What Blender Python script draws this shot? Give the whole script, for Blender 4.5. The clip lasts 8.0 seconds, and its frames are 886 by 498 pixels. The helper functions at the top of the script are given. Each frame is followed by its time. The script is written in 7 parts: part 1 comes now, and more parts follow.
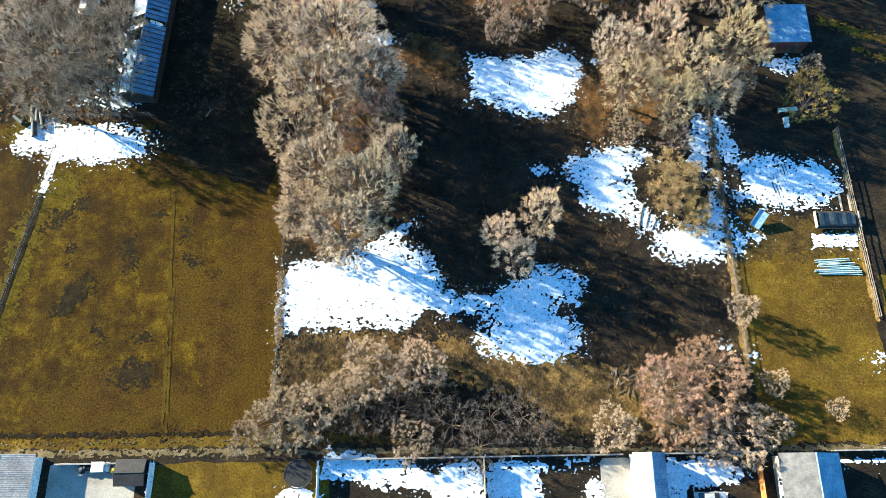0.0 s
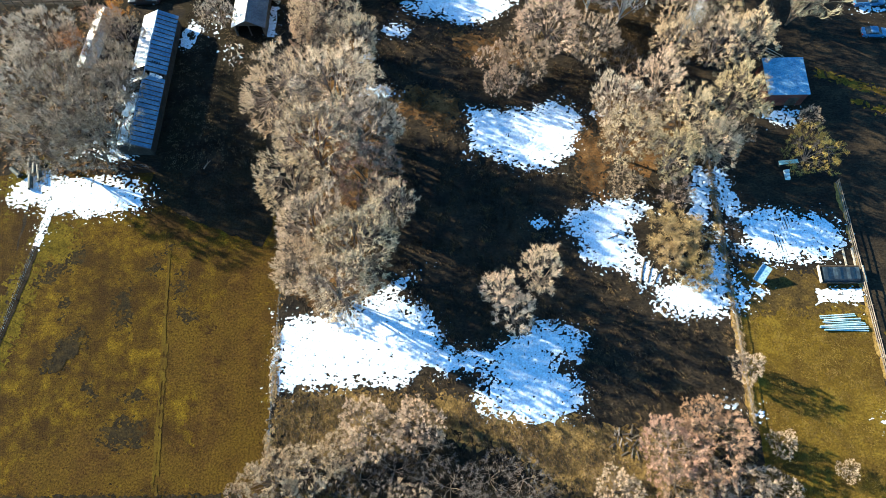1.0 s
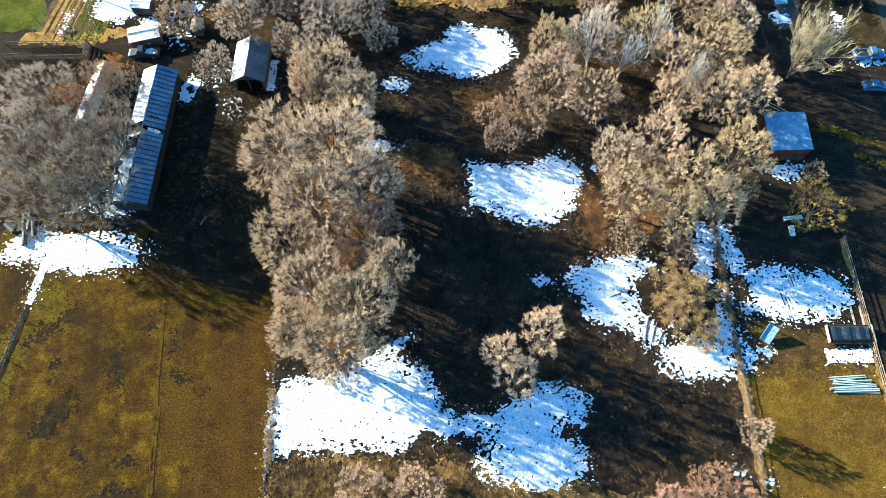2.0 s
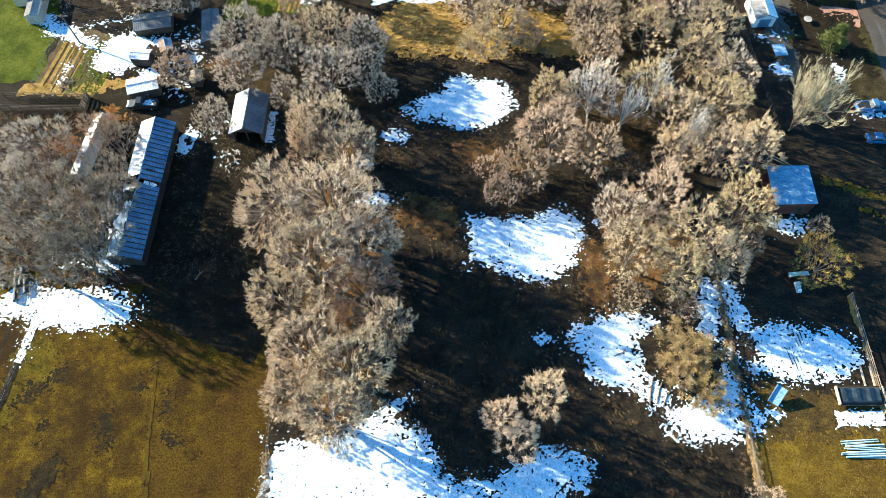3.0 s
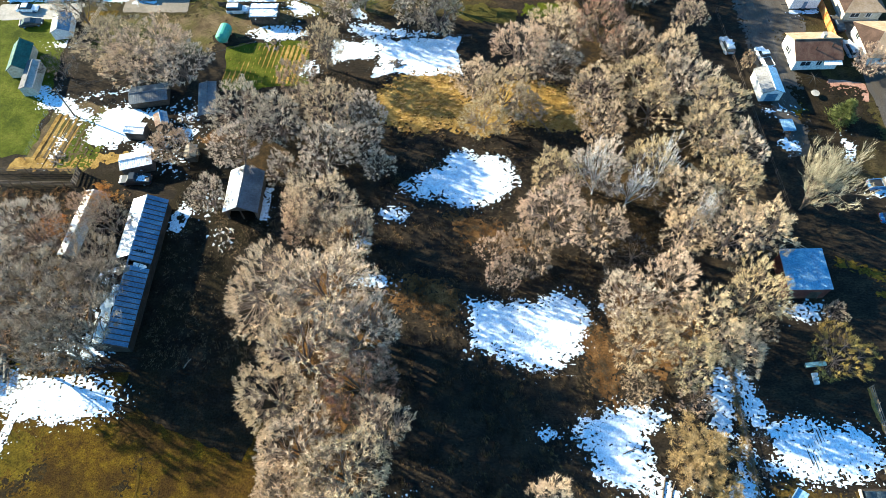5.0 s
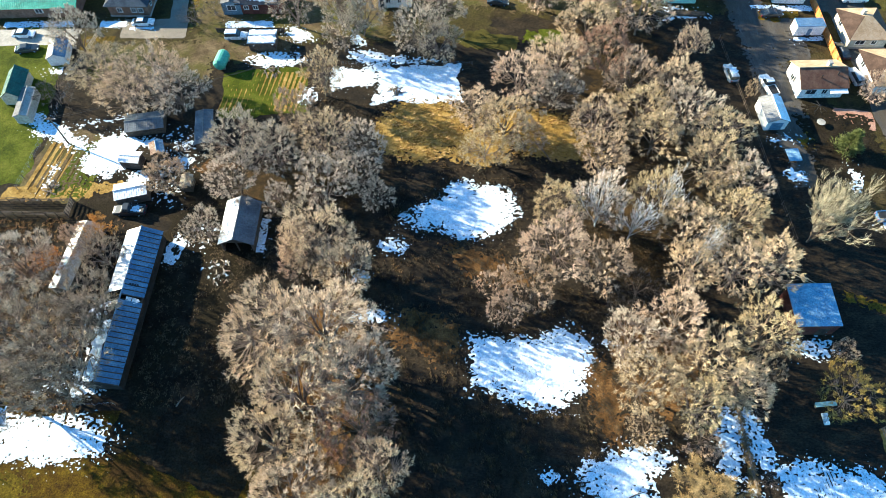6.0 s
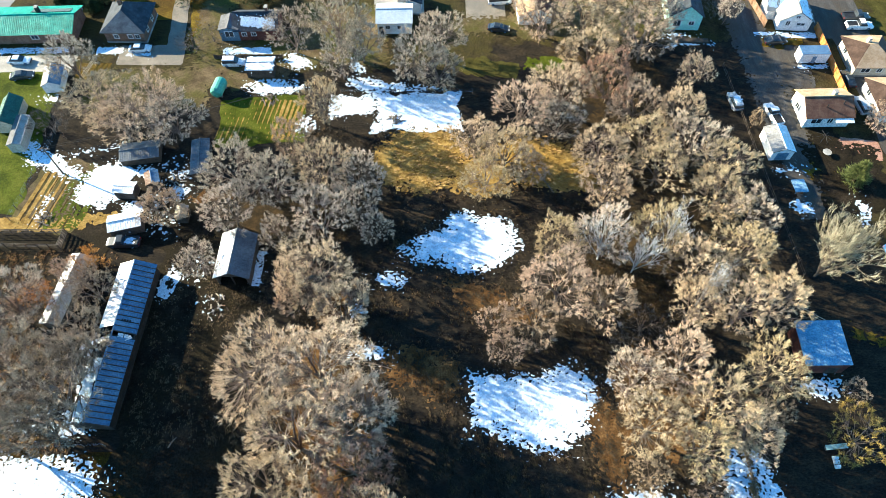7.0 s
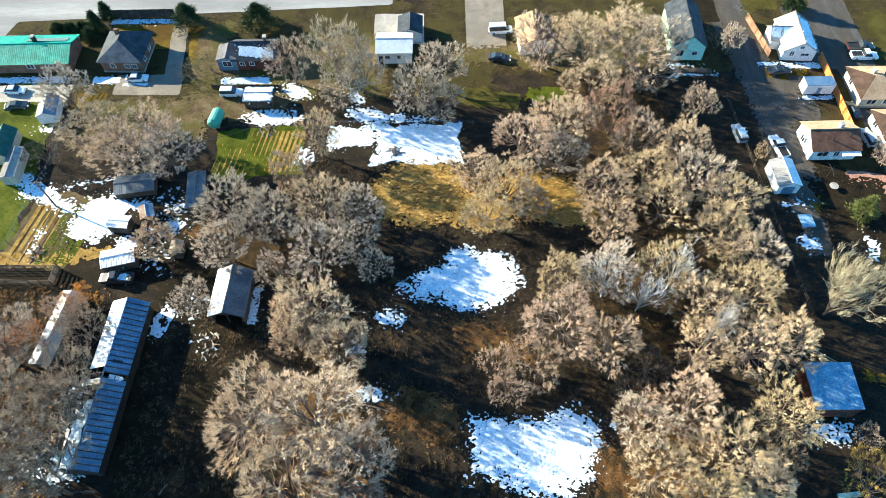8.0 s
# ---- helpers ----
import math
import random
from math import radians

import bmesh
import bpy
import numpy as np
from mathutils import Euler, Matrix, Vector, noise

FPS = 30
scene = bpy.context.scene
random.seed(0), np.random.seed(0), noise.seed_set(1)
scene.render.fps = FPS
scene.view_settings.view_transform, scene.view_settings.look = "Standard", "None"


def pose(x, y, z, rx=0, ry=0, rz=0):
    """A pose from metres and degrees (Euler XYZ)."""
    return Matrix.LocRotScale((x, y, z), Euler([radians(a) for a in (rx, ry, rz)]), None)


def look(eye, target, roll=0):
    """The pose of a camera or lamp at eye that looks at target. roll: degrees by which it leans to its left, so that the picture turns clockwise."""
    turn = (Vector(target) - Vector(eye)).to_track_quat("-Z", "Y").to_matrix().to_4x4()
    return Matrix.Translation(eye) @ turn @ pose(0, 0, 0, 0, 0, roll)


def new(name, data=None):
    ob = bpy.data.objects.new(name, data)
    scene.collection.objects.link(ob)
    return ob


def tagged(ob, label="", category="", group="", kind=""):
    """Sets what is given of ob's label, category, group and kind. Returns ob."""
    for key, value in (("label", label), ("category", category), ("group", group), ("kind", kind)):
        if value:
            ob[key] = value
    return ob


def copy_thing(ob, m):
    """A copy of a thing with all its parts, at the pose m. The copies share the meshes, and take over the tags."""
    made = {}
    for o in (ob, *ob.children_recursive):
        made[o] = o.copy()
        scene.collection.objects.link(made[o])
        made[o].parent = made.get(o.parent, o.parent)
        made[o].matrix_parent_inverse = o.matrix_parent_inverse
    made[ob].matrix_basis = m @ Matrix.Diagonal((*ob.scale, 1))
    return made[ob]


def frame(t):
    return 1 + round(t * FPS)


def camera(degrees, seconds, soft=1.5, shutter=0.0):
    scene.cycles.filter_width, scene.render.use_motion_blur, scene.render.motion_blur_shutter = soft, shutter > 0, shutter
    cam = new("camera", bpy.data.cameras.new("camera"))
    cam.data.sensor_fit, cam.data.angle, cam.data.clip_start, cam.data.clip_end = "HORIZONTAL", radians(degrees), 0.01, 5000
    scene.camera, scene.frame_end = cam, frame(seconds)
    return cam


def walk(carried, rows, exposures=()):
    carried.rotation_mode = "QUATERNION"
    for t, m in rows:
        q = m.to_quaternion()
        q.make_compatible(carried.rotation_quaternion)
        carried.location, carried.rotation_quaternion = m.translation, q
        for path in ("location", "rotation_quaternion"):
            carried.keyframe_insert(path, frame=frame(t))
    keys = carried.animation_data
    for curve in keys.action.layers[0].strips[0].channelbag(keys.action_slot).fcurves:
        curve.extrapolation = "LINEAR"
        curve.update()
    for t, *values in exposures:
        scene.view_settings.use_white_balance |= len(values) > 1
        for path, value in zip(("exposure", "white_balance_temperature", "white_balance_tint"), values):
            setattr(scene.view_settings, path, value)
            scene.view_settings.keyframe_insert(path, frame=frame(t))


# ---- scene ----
cam = camera(67.16, 8.0, 0.5)
PATH = [
    (0, (0.009, -0.029, 99.073), (0.007, 6.224, 80.076), -1.05),
    (0.5, (0.181, 1.676, 98.940), (0.177, 8.394, 80.102), -1.06),
    (1, (0.386, 3.759, 98.893), (0.382, 10.910, 80.215), -1.04),
    (1.5, (0.489, 6.096, 98.842), (0.482, 13.659, 80.327), -1.08),
    (3, (0.911, 13.327, 98.881), (0.895, 22.083, 80.900), -1.06),
    (3.5, (1.083, 15.513, 98.858), (1.050, 24.605, 81.044), -1.12),
    (4, (1.174, 17.762, 98.889), (1.135, 27.112, 81.209), -1.09),
    (4.5, (1.222, 19.948, 98.809), (1.177, 29.508, 81.242), -1.09),
    (6, (1.430, 26.317, 98.351), (1.375, 36.368, 81.060), -1.00),
    (6.5, (1.433, 28.511, 98.275), (1.385, 38.710, 81.071), -0.92),
    (7, (1.590, 30.696, 98.218), (1.526, 41.046, 81.104), -0.96),
    (7.5, (1.664, 32.943, 98.211), (1.595, 43.452, 81.194), -0.94),
    (8, (1.645, 35.222, 98.193), (1.580, 45.924, 81.298), -0.89),
]
walk(cam, [(t, look(eye, target, roll)) for t, eye, target, roll in PATH], [(0, 2.27, 5230, -3), (8, 2.32, 5230, -3)])

# ---- light ----
SUN_TOWARDS = Vector((math.cos(radians(-25)) * math.cos(radians(20.5)), math.sin(radians(-25)) * math.cos(radians(20.5)), -math.sin(radians(20.5))))
sun_data = bpy.data.lights.new("sun", "SUN")
sun_data.energy, sun_data.angle, sun_data.color = 5.0, radians(0.53), (1.0, 0.74, 0.46)
sun = new("sun", sun_data)
sun.matrix_world = look((-200, 70, 120), Vector((-200, 70, 120)) + SUN_TOWARDS)
world = bpy.data.worlds.new("sky")
scene.world = world
world.use_nodes = True
wt = world.node_tree
sky = wt.nodes.new("ShaderNodeTexSky")
sky.sky_type, sky.sun_disc = "NISHITA", False
sky.sun_elevation, sky.sun_rotation = radians(20.5), radians(295)
sky.altitude, sky.ozone_density, sky.dust_density = 1500, 4.0, 0.4
wt.nodes["Background"].inputs["Strength"].default_value = 0.082
deep = wt.nodes.new("ShaderNodeMix")  # a clear, deep blue winter sky
deep.data_type, deep.blend_type = "RGBA", "MULTIPLY"
deep.inputs["Factor"].default_value = 1.0
deep.inputs["B"].default_value = (0.86, 1.03, 0.94, 1)
wt.links.new(sky.outputs["Color"], deep.inputs["A"])
wt.links.new(deep.outputs["Result"], wt.nodes["Background"].inputs["Color"])

# ---- materials ----


def material(name, colours, size=2.0, fine=0.15, rough=0.85, bump=0.3, metal=0.0, random_tint=0.0, island=False, spec=0.3, stretch=(1, 1, 1), grain=(0.62, 1.3), drift=None, flicker=0.0):
    """A surface in two to four colours, mixed by a coarse and a fine noise, both in metres, with a fine relief."""
    m = bpy.data.materials.new(name)
    m.use_nodes = True
    n, l = m.node_tree.nodes, m.node_tree.links
    bsdf = n["Principled BSDF"]
    bsdf.inputs["Roughness"].default_value, bsdf.inputs["Metallic"].default_value = rough, metal
    bsdf.inputs["Specular IOR Level"].default_value = 0.06 if rough > 0.94 else spec
    geo = n.new("ShaderNodeNewGeometry")
    scale = n.new("ShaderNodeVectorMath")
    scale.operation = "MULTIPLY"
    scale.inputs[1].default_value = stretch
    l.new(geo.outputs["Position"], scale.inputs[0])
    big, small = n.new("ShaderNodeTexNoise"), n.new("ShaderNodeTexNoise")
    big.inputs["Scale"].default_value, big.inputs["Detail"].default_value, big.inputs["Roughness"].default_value = 1 / size, 9, 0.72
    small.inputs["Scale"].default_value, small.inputs["Detail"].default_value, small.inputs["Roughness"].default_value = 1 / fine, 4, 0.65
    for t in (big, small):
        l.new(scale.outputs[0], t.inputs["Vector"])
    ramp = n.new("ShaderNodeValToRGB")
    stops = ramp.color_ramp.elements
    while len(stops) < len(colours):
        stops.new(0.5)
    for k, c in enumerate(colours):
        stops[k].position = 0.37 + 0.26 * k / max(1, len(colours) - 1)
        stops[k].color = (*c, 1)
    l.new(big.outputs["Fac"], ramp.inputs["Fac"])
    fineramp = n.new("ShaderNodeMapRange")
    fineramp.inputs["From Min"].default_value, fineramp.inputs["From Max"].default_value = 0.3, 0.7
    fineramp.inputs["To Min"].default_value, fineramp.inputs["To Max"].default_value = grain
    l.new(small.outputs["Fac"], fineramp.inputs["Value"])
    mix = n.new("ShaderNodeMix")
    mix.data_type, mix.blend_type = "RGBA", "MULTIPLY"
    mix.inputs["Factor"].default_value = 1.0
    tone = ramp.outputs["Color"]
    if drift:
        wide, fade, other = n.new("ShaderNodeTexNoise"), n.new("ShaderNodeMapRange"), n.new("ShaderNodeMix")
        wide.inputs["Scale"].default_value, wide.inputs["Detail"].default_value, wide.inputs["Roughness"].default_value = 1 / drift[0], 12, 0.68
        l.new(scale.outputs[0], wide.inputs["Vector"])
        fade.inputs["From Min"].default_value, fade.inputs["From Max"].default_value = 0.42, 0.6
        l.new(wide.outputs["Fac"], fade.inputs["Value"])
        other.data_type = "RGBA"
        other.inputs["B"].default_value = (*drift[1], 1)
        l.new(fade.outputs["Result"], other.inputs["Factor"])
        l.new(tone, other.inputs["A"])
        tone = other.outputs["Result"]
    l.new(tone, mix.inputs["A"])
    l.new(fineramp.outputs["Result"], mix.inputs["B"])
    out = mix.outputs["Result"]
    if random_tint:
        hsv, info = n.new("ShaderNodeHueSaturation"), n.new("ShaderNodeObjectInfo")
        source = info.outputs["Random"] if not island else geo.outputs["Random Per Island"]
        for key, spread, mid in (("Value", random_tint, 1.0), ("Hue", -0.06 * random_tint, 0.5), ("Saturation", -0.5 * random_tint, 1.0)):
            r = n.new("ShaderNodeMapRange")
            r.inputs["To Min"].default_value, r.inputs["To Max"].default_value = mid - spread, mid + spread
            l.new(source, r.inputs["Value"])
            l.new(r.outputs["Result"], hsv.inputs[key])
        l.new(out, hsv.inputs["Color"])
        out = hsv.outputs["Color"]
    if flicker:  # each twig a little lighter or darker than its neighbour
        each, vary = n.new("ShaderNodeMapRange"), n.new("ShaderNodeMix")
        each.inputs["To Min"].default_value, each.inputs["To Max"].default_value = 1 - flicker, 1 + flicker
        l.new(geo.outputs["Random Per Island"], each.inputs["Value"])
        vary.data_type, vary.blend_type = "RGBA", "MULTIPLY"
        vary.inputs["Factor"].default_value = 1.0
        l.new(out, vary.inputs["A"])
        l.new(each.outputs["Result"], vary.inputs["B"])
        out = vary.outputs["Result"]
    l.new(out, bsdf.inputs["Base Color"])
    if bump:
        b = n.new("ShaderNodeBump")
        b.inputs["Strength"].default_value, b.inputs["Distance"].default_value = 1.0, bump
        both = n.new("ShaderNodeMath")
        l.new(big.outputs["Fac"], both.inputs[0])
        l.new(small.outputs["Fac"], both.inputs[1])
        l.new(both.outputs[0], b.inputs["Height"])
        l.new(b.outputs["Normal"], bsdf.inputs["Normal"])
    return m


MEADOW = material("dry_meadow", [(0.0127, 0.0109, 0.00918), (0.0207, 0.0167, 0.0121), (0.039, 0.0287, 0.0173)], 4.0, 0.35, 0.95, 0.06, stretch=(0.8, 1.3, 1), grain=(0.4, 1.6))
PASTURE = material("short_pasture", [(0.028, 0.0155, 0.004), (0.06, 0.036, 0.0035), (0.11, 0.073, 0.005)], 2.2, 0.22, 0.95, 0.12, grain=(0.35, 1.65), drift=(8.0, (0.026, 0.0145, 0.004)))
PASTURE_BROWN = material("brown_pasture", [(0.0252, 0.014, 0.0042), (0.0406, 0.0224, 0.0049), (0.0595, 0.035, 0.0056)], 2.6, 0.3, 0.95, 0.1, grain=(0.4, 1.7), drift=(9.0, (0.0525, 0.0322, 0.0042)))
PASTURE_DARK = material("dark_pasture", [(0.0105, 0.00825, 0.00525), (0.018, 0.0135, 0.00675), (0.0315, 0.0218, 0.0075)], 1.5, 0.3, 0.95, 0.1, grain=(0.45, 1.6))
DRY_MAT = material("matted_dry_grass", [(0.07, 0.046, 0.016), (0.13, 0.085, 0.028), (0.21, 0.14, 0.05)], 1.2, 0.25, 0.95, 0.15, grain=(0.4, 1.6))
PASTURE_GREEN = material("green_pasture", [(0.036, 0.027, 0.003), (0.062, 0.046, 0.004), (0.095, 0.068, 0.006)], 2.0, 0.3, 0.95, 0.09, grain=(0.45, 1.6))
LAWN_YELLOW = material("yellowed_lawn", [(0.0775, 0.0491, 0.0062), (0.114, 0.075, 0.00876), (0.15, 0.104, 0.0145)], 2.0, 0.3, 0.95, 0.06, grain=(0.5, 1.45), drift=(9.0, (0.062, 0.0388, 0.00775)))
LITTER = material("dark_leaf_litter", [(0.016, 0.012, 0.007), (0.032, 0.022, 0.011), (0.065, 0.042, 0.018)], 1.8, 0.25, 0.95, 0.1, grain=(0.4, 1.6))
LAWN_TRODDEN = material("trodden_lawn", [(0.03, 0.021, 0.009), (0.055, 0.037, 0.012), (0.1, 0.066, 0.014)], 2.0, 0.3, 0.95, 0.08, grain=(0.4, 1.6))
LAWN_GREEN = material("green_lawn", [(0.0297, 0.0405, 0.00324), (0.0567, 0.0702, 0.00486), (0.0915, 0.0975, 0.0119)], 4.0, 0.3, 0.95, 0.08)
STRAW = material("straw_grass", [(0.166, 0.0998, 0.0228), (0.263, 0.169, 0.0456), (0.332, 0.228, 0.0726)], 2.0, 0.25, 0.95, 0.15)
# dark earth colour, also used to paint shade on the ground
DIRT_AND_SHADE = material("dirt_and_shade", [(0.00676, 0.0052, 0.00364), (0.0135, 0.0104, 0.00728), (0.0286, 0.0218, 0.014)], 3.0, 0.3, 0.95, 0.1, grain=(0.45, 1.6), drift=(7.0, (0.0156, 0.0125, 0.00676)))
RUST_GRASS = material("rusty_grass", [(0.06, 0.03, 0.0108), (0.102, 0.0552, 0.0198), (0.156, 0.09, 0.036)], 2.0, 0.25, 0.95, 0.12)
TAN_YARD = material("dry_tan_yard", [(0.0576, 0.0416, 0.0224), (0.096, 0.0704, 0.0384), (0.141, 0.106, 0.0608)], 3.0, 0.3, 0.95, 0.05, drift=(8.0, (0.064, 0.0608, 0.0141)))
YARD_BROWN = material("brown_yard_ground", [(0.013, 0.0104, 0.00696), (0.0278, 0.0218, 0.0113), (0.0539, 0.0409, 0.02)], 3.0, 0.3, 0.95, 0.06, grain=(0.45, 1.6), drift=(9.0, (0.045, 0.038, 0.012)))
LAWN_OLIVE = material("olive_lawn", [(0.0336, 0.0308, 0.00784), (0.0532, 0.0476, 0.0112), (0.0728, 0.0644, 0.0157)], 3.0, 0.3, 0.95, 0.05)
SOIL = material("dark_turned_soil", [(0.028, 0.0192, 0.0072), (0.0416, 0.0288, 0.0096), (0.06, 0.04, 0.0104)], 1.5, 0.3, 0.95, 0.08)
RUT = material("worn_track", [(0.04, 0.024, 0.0048), (0.08, 0.0544, 0.0064)], 2.5, 0.3, 0.95, 0.06)
ASPHALT = material("worn_asphalt", [(0.0352, 0.0329, 0.031), (0.0564, 0.0532, 0.0502), (0.0848, 0.0789, 0.0731)], 5.0, 0.25, 0.9, 0.03, grain=(0.6, 1.35), drift=(9.0, (0.054, 0.0442, 0.0324)), stretch=(2.2, 0.6, 1))
ROAD = material("pale_street_asphalt", [(0.184, 0.188, 0.188), (0.232, 0.236, 0.232), (0.288, 0.288, 0.284)], 9.0, 0.5, 0.9, 0.004, grain=(0.88, 1.1), drift=(22.0, (0.16, 0.16, 0.164)), stretch=(0.25, 1.6, 1))
PATH_EARTH = material("trodden_earth", [(0.0792, 0.0634, 0.0288), (0.13, 0.104, 0.054), (0.187, 0.155, 0.0936)], 2.0, 0.2, 0.95, 0.03)
CONCRETE = material("pale_concrete", [(0.216, 0.202, 0.173), (0.295, 0.277, 0.245), (0.36, 0.342, 0.302)], 4.0, 0.25, 0.9, 0.01, grain=(0.8, 1.15))
WORN_CONCRETE = material("worn_tan_concrete", [(0.128, 0.112, 0.088), (0.184, 0.16, 0.128), (0.232, 0.204, 0.164)], 3.0, 0.25, 0.9, 0.01, grain=(0.75, 1.2), drift=(8.0, (0.152, 0.136, 0.112)))
SNOW = material("old_snow", [(0.517, 0.611, 0.724), (0.611, 0.696, 0.79), (0.677, 0.752, 0.837)], 1.5, 0.25, 0.6, 0.012)
BARK = material("grey_bark", [(0.10, 0.075, 0.055), (0.17, 0.13, 0.10), (0.25, 0.2, 0.15)], 0.6, 0.06, 0.95, 0.03, random_tint=0.15)
TWIG_ASH = material("ash_beige_twigs", [(0.422, 0.343, 0.246), (0.51, 0.427, 0.317), (0.581, 0.502, 0.387)], 1.8, 0.3, 0.9, 0, random_tint=0.14, flicker=0.55)
TWIG_STRAW = material("pale_straw_twigs", [(0.317, 0.271, 0.178), (0.377, 0.33, 0.231), (0.429, 0.383, 0.29)], 1.8, 0.3, 0.9, 0, random_tint=0.1, flicker=0.55)
TWIG_ROSE = material("rosy_twigs", [(0.422, 0.304, 0.194), (0.51, 0.387, 0.264), (0.572, 0.466, 0.339)], 1.8, 0.3, 0.9, 0, random_tint=0.14, flicker=0.55)
TWIG_OLIVE = material("olive_tan_twigs", [(0.422, 0.317, 0.167), (0.51, 0.405, 0.246), (0.572, 0.475, 0.317)], 1.8, 0.3, 0.9, 0, random_tint=0.14, flicker=0.55)
TWIG_PALE = material("pale_tan_twigs", [(0.46, 0.36, 0.225), (0.58, 0.465, 0.31), (0.67, 0.56, 0.41)], 1.8, 0.3, 0.9, 0, random_tint=0.12, flicker=0.55)
TWIG_PALE_ROSE = material("pale_rosy_twigs", [(0.5, 0.375, 0.24), (0.6, 0.465, 0.32), (0.67, 0.55, 0.4)], 1.8, 0.3, 0.9, 0, random_tint=0.12, flicker=0.55)
BLEACHED = material("bleached_dead_wood", [(0.42, 0.42, 0.41), (0.55, 0.55, 0.54), (0.66, 0.66, 0.65)], 0.8, 0.1, 0.9, 0.01)
TWIG = material("bare_twigs", [(0.422, 0.317, 0.189), (0.519, 0.405, 0.26), (0.59, 0.484, 0.33)], 1.8, 0.3, 0.9, 0, random_tint=0.16, flicker=0.55)
TWIG_GREY = material("grey_twigs", [(0.385, 0.325, 0.242), (0.517, 0.435, 0.33), (0.627, 0.539, 0.429)], 1.8, 0.3, 0.9, 0, random_tint=0.12, flicker=0.55)
TWIG_DUSK = material("dark_grey_twigs", [(0.25, 0.194, 0.131), (0.362, 0.288, 0.2), (0.512, 0.425, 0.319)], 1.8, 0.3, 0.9, 0, random_tint=0.12, flicker=0.55)
TWIG_BROWN = material("olive_brown_twigs", [(0.24, 0.165, 0.0673), (0.321, 0.232, 0.105), (0.389, 0.299, 0.157)], 1.5, 0.3, 0.9, 0, random_tint=0.14, flicker=0.55)
TWIG_RED = material("reddish_twigs", [(0.299, 0.176, 0.11), (0.378, 0.238, 0.154), (0.44, 0.308, 0.211)], 1.8, 0.3, 0.9, 0, random_tint=0.12, flicker=0.55)
TWIG_YELLOW = material("yellow_twigs", [(0.27, 0.18, 0.04), (0.35, 0.25, 0.06), (0.44, 0.34, 0.11)], 1.2, 0.3, 0.9, 0, random_tint=0.1, flicker=0.55)
TWIG_ORANGE = material("orange_twigs", [(0.42, 0.19, 0.05), (0.52, 0.26, 0.07), (0.58, 0.33, 0.12)], 1.2, 0.3, 0.9, 0, random_tint=0.1, flicker=0.55)
TWIG_SHRUB = material("tan_shrub_twigs", [(0.3, 0.22, 0.15), (0.4, 0.305, 0.21), (0.49, 0.39, 0.28)], 1.5, 0.3, 0.9, 0, random_tint=0.14, flicker=0.55)
TWIG_DARK = material("dark_twigs", [(0.0795, 0.066, 0.0561), (0.118, 0.099, 0.0825), (0.172, 0.146, 0.125)], 1.2, 0.3, 0.9, 0, random_tint=0.15, flicker=0.55)
NEEDLES_SUN = material("yellow_green_needles", [(0.045, 0.06, 0.012), (0.085, 0.105, 0.022), (0.15, 0.165, 0.04)], 0.8, 0.2, 0.8, 0, random_tint=0.2)
NEEDLES = material("dark_needles", [(0.02, 0.035, 0.012), (0.04, 0.065, 0.02), (0.08, 0.1, 0.03)], 0.8, 0.2, 0.8, 0, random_tint=0.2)

# ---- building blocks ----


class Geo:
    """Collects points and faces of one mesh."""

    def __init__(self):
        self.v, self.f = [], []

    def add(self, points, faces):
        k = len(self.v)
        self.v += [tuple(p) for p in points]
        self.f += [tuple(k + i for i in f) for f in faces]
        return self

    def hexa(self, p):
        """Eight corners, four below and four above, each ring counter-clockwise from above."""
        return self.add(p, [(3, 2, 1, 0), (4, 5, 6, 7), (0, 1, 5, 4), (1, 2, 6, 5), (2, 3, 7, 6), (3, 0, 4, 7)])

    def box(self, x0, y0, z0, x1, y1, z1, taper=0.0):
        a = taper
        return self.hexa([(x0, y0, z0), (x1, y0, z0), (x1, y1, z0), (x0, y1, z0), (x0 + a, y0 + a, z1), (x1 - a, y0 + a, z1), (x1 - a, y1 - a, z1), (x0 + a, y1 - a, z1)])

    def slab(self, a, b, c, d, thick):
        """A plate whose top is the quad a b c d (counter-clockwise from above)."""
        low = [(p[0], p[1], p[2] - thick) for p in (a, b, c, d)]
        return self.hexa([*low, a, b, c, d])

    def tube(self, a, b, r0, r1=None, n=6, caps=True):
        a, b = Vector(a), Vector(b)
        r1 = r0 if r1 is None else r1
        d = (b - a).normalized()
        u = d.orthogonal().normalized()
        w = d.cross(u)
        ring = [u * math.cos(2 * math.pi * k / n) + w * math.sin(2 * math.pi * k / n) for k in range(n)]
        pts = [a + r * r0 for r in ring] + [b + r * r1 for r in ring]
        faces = [(k, (k + 1) % n, n + (k + 1) % n, n + k) for k in range(n)]
        if caps:
            faces += [tuple(range(n))[::-1], tuple(range(n, 2 * n))]
        return self.add(pts, faces)

    def line(self, pts, r, n=4):
        """A bent tube of even thickness."""
        pts = [Vector(p) for p in pts]
        for k, p in enumerate(pts):
            d = (pts[min(k + 1, len(pts) - 1)] - pts[max(k - 1, 0)]).normalized()
            u = d.orthogonal().normalized()
            w = d.cross(u)
            self.v += [tuple(p + r * (u * math.cos(6.2832 * i / n) + w * math.sin(6.2832 * i / n))) for i in range(n)]
            if k:
                self.f += [(n * (k - 1) + i, n * (k - 1) + (i + 1) % n, n * k + (i + 1) % n, n * k + i) for i in range(n)]
        return self

    def data(self, name):
        me = bpy.data.meshes.new(name)
        me.from_pydata(self.v, [], self.f)
        return me


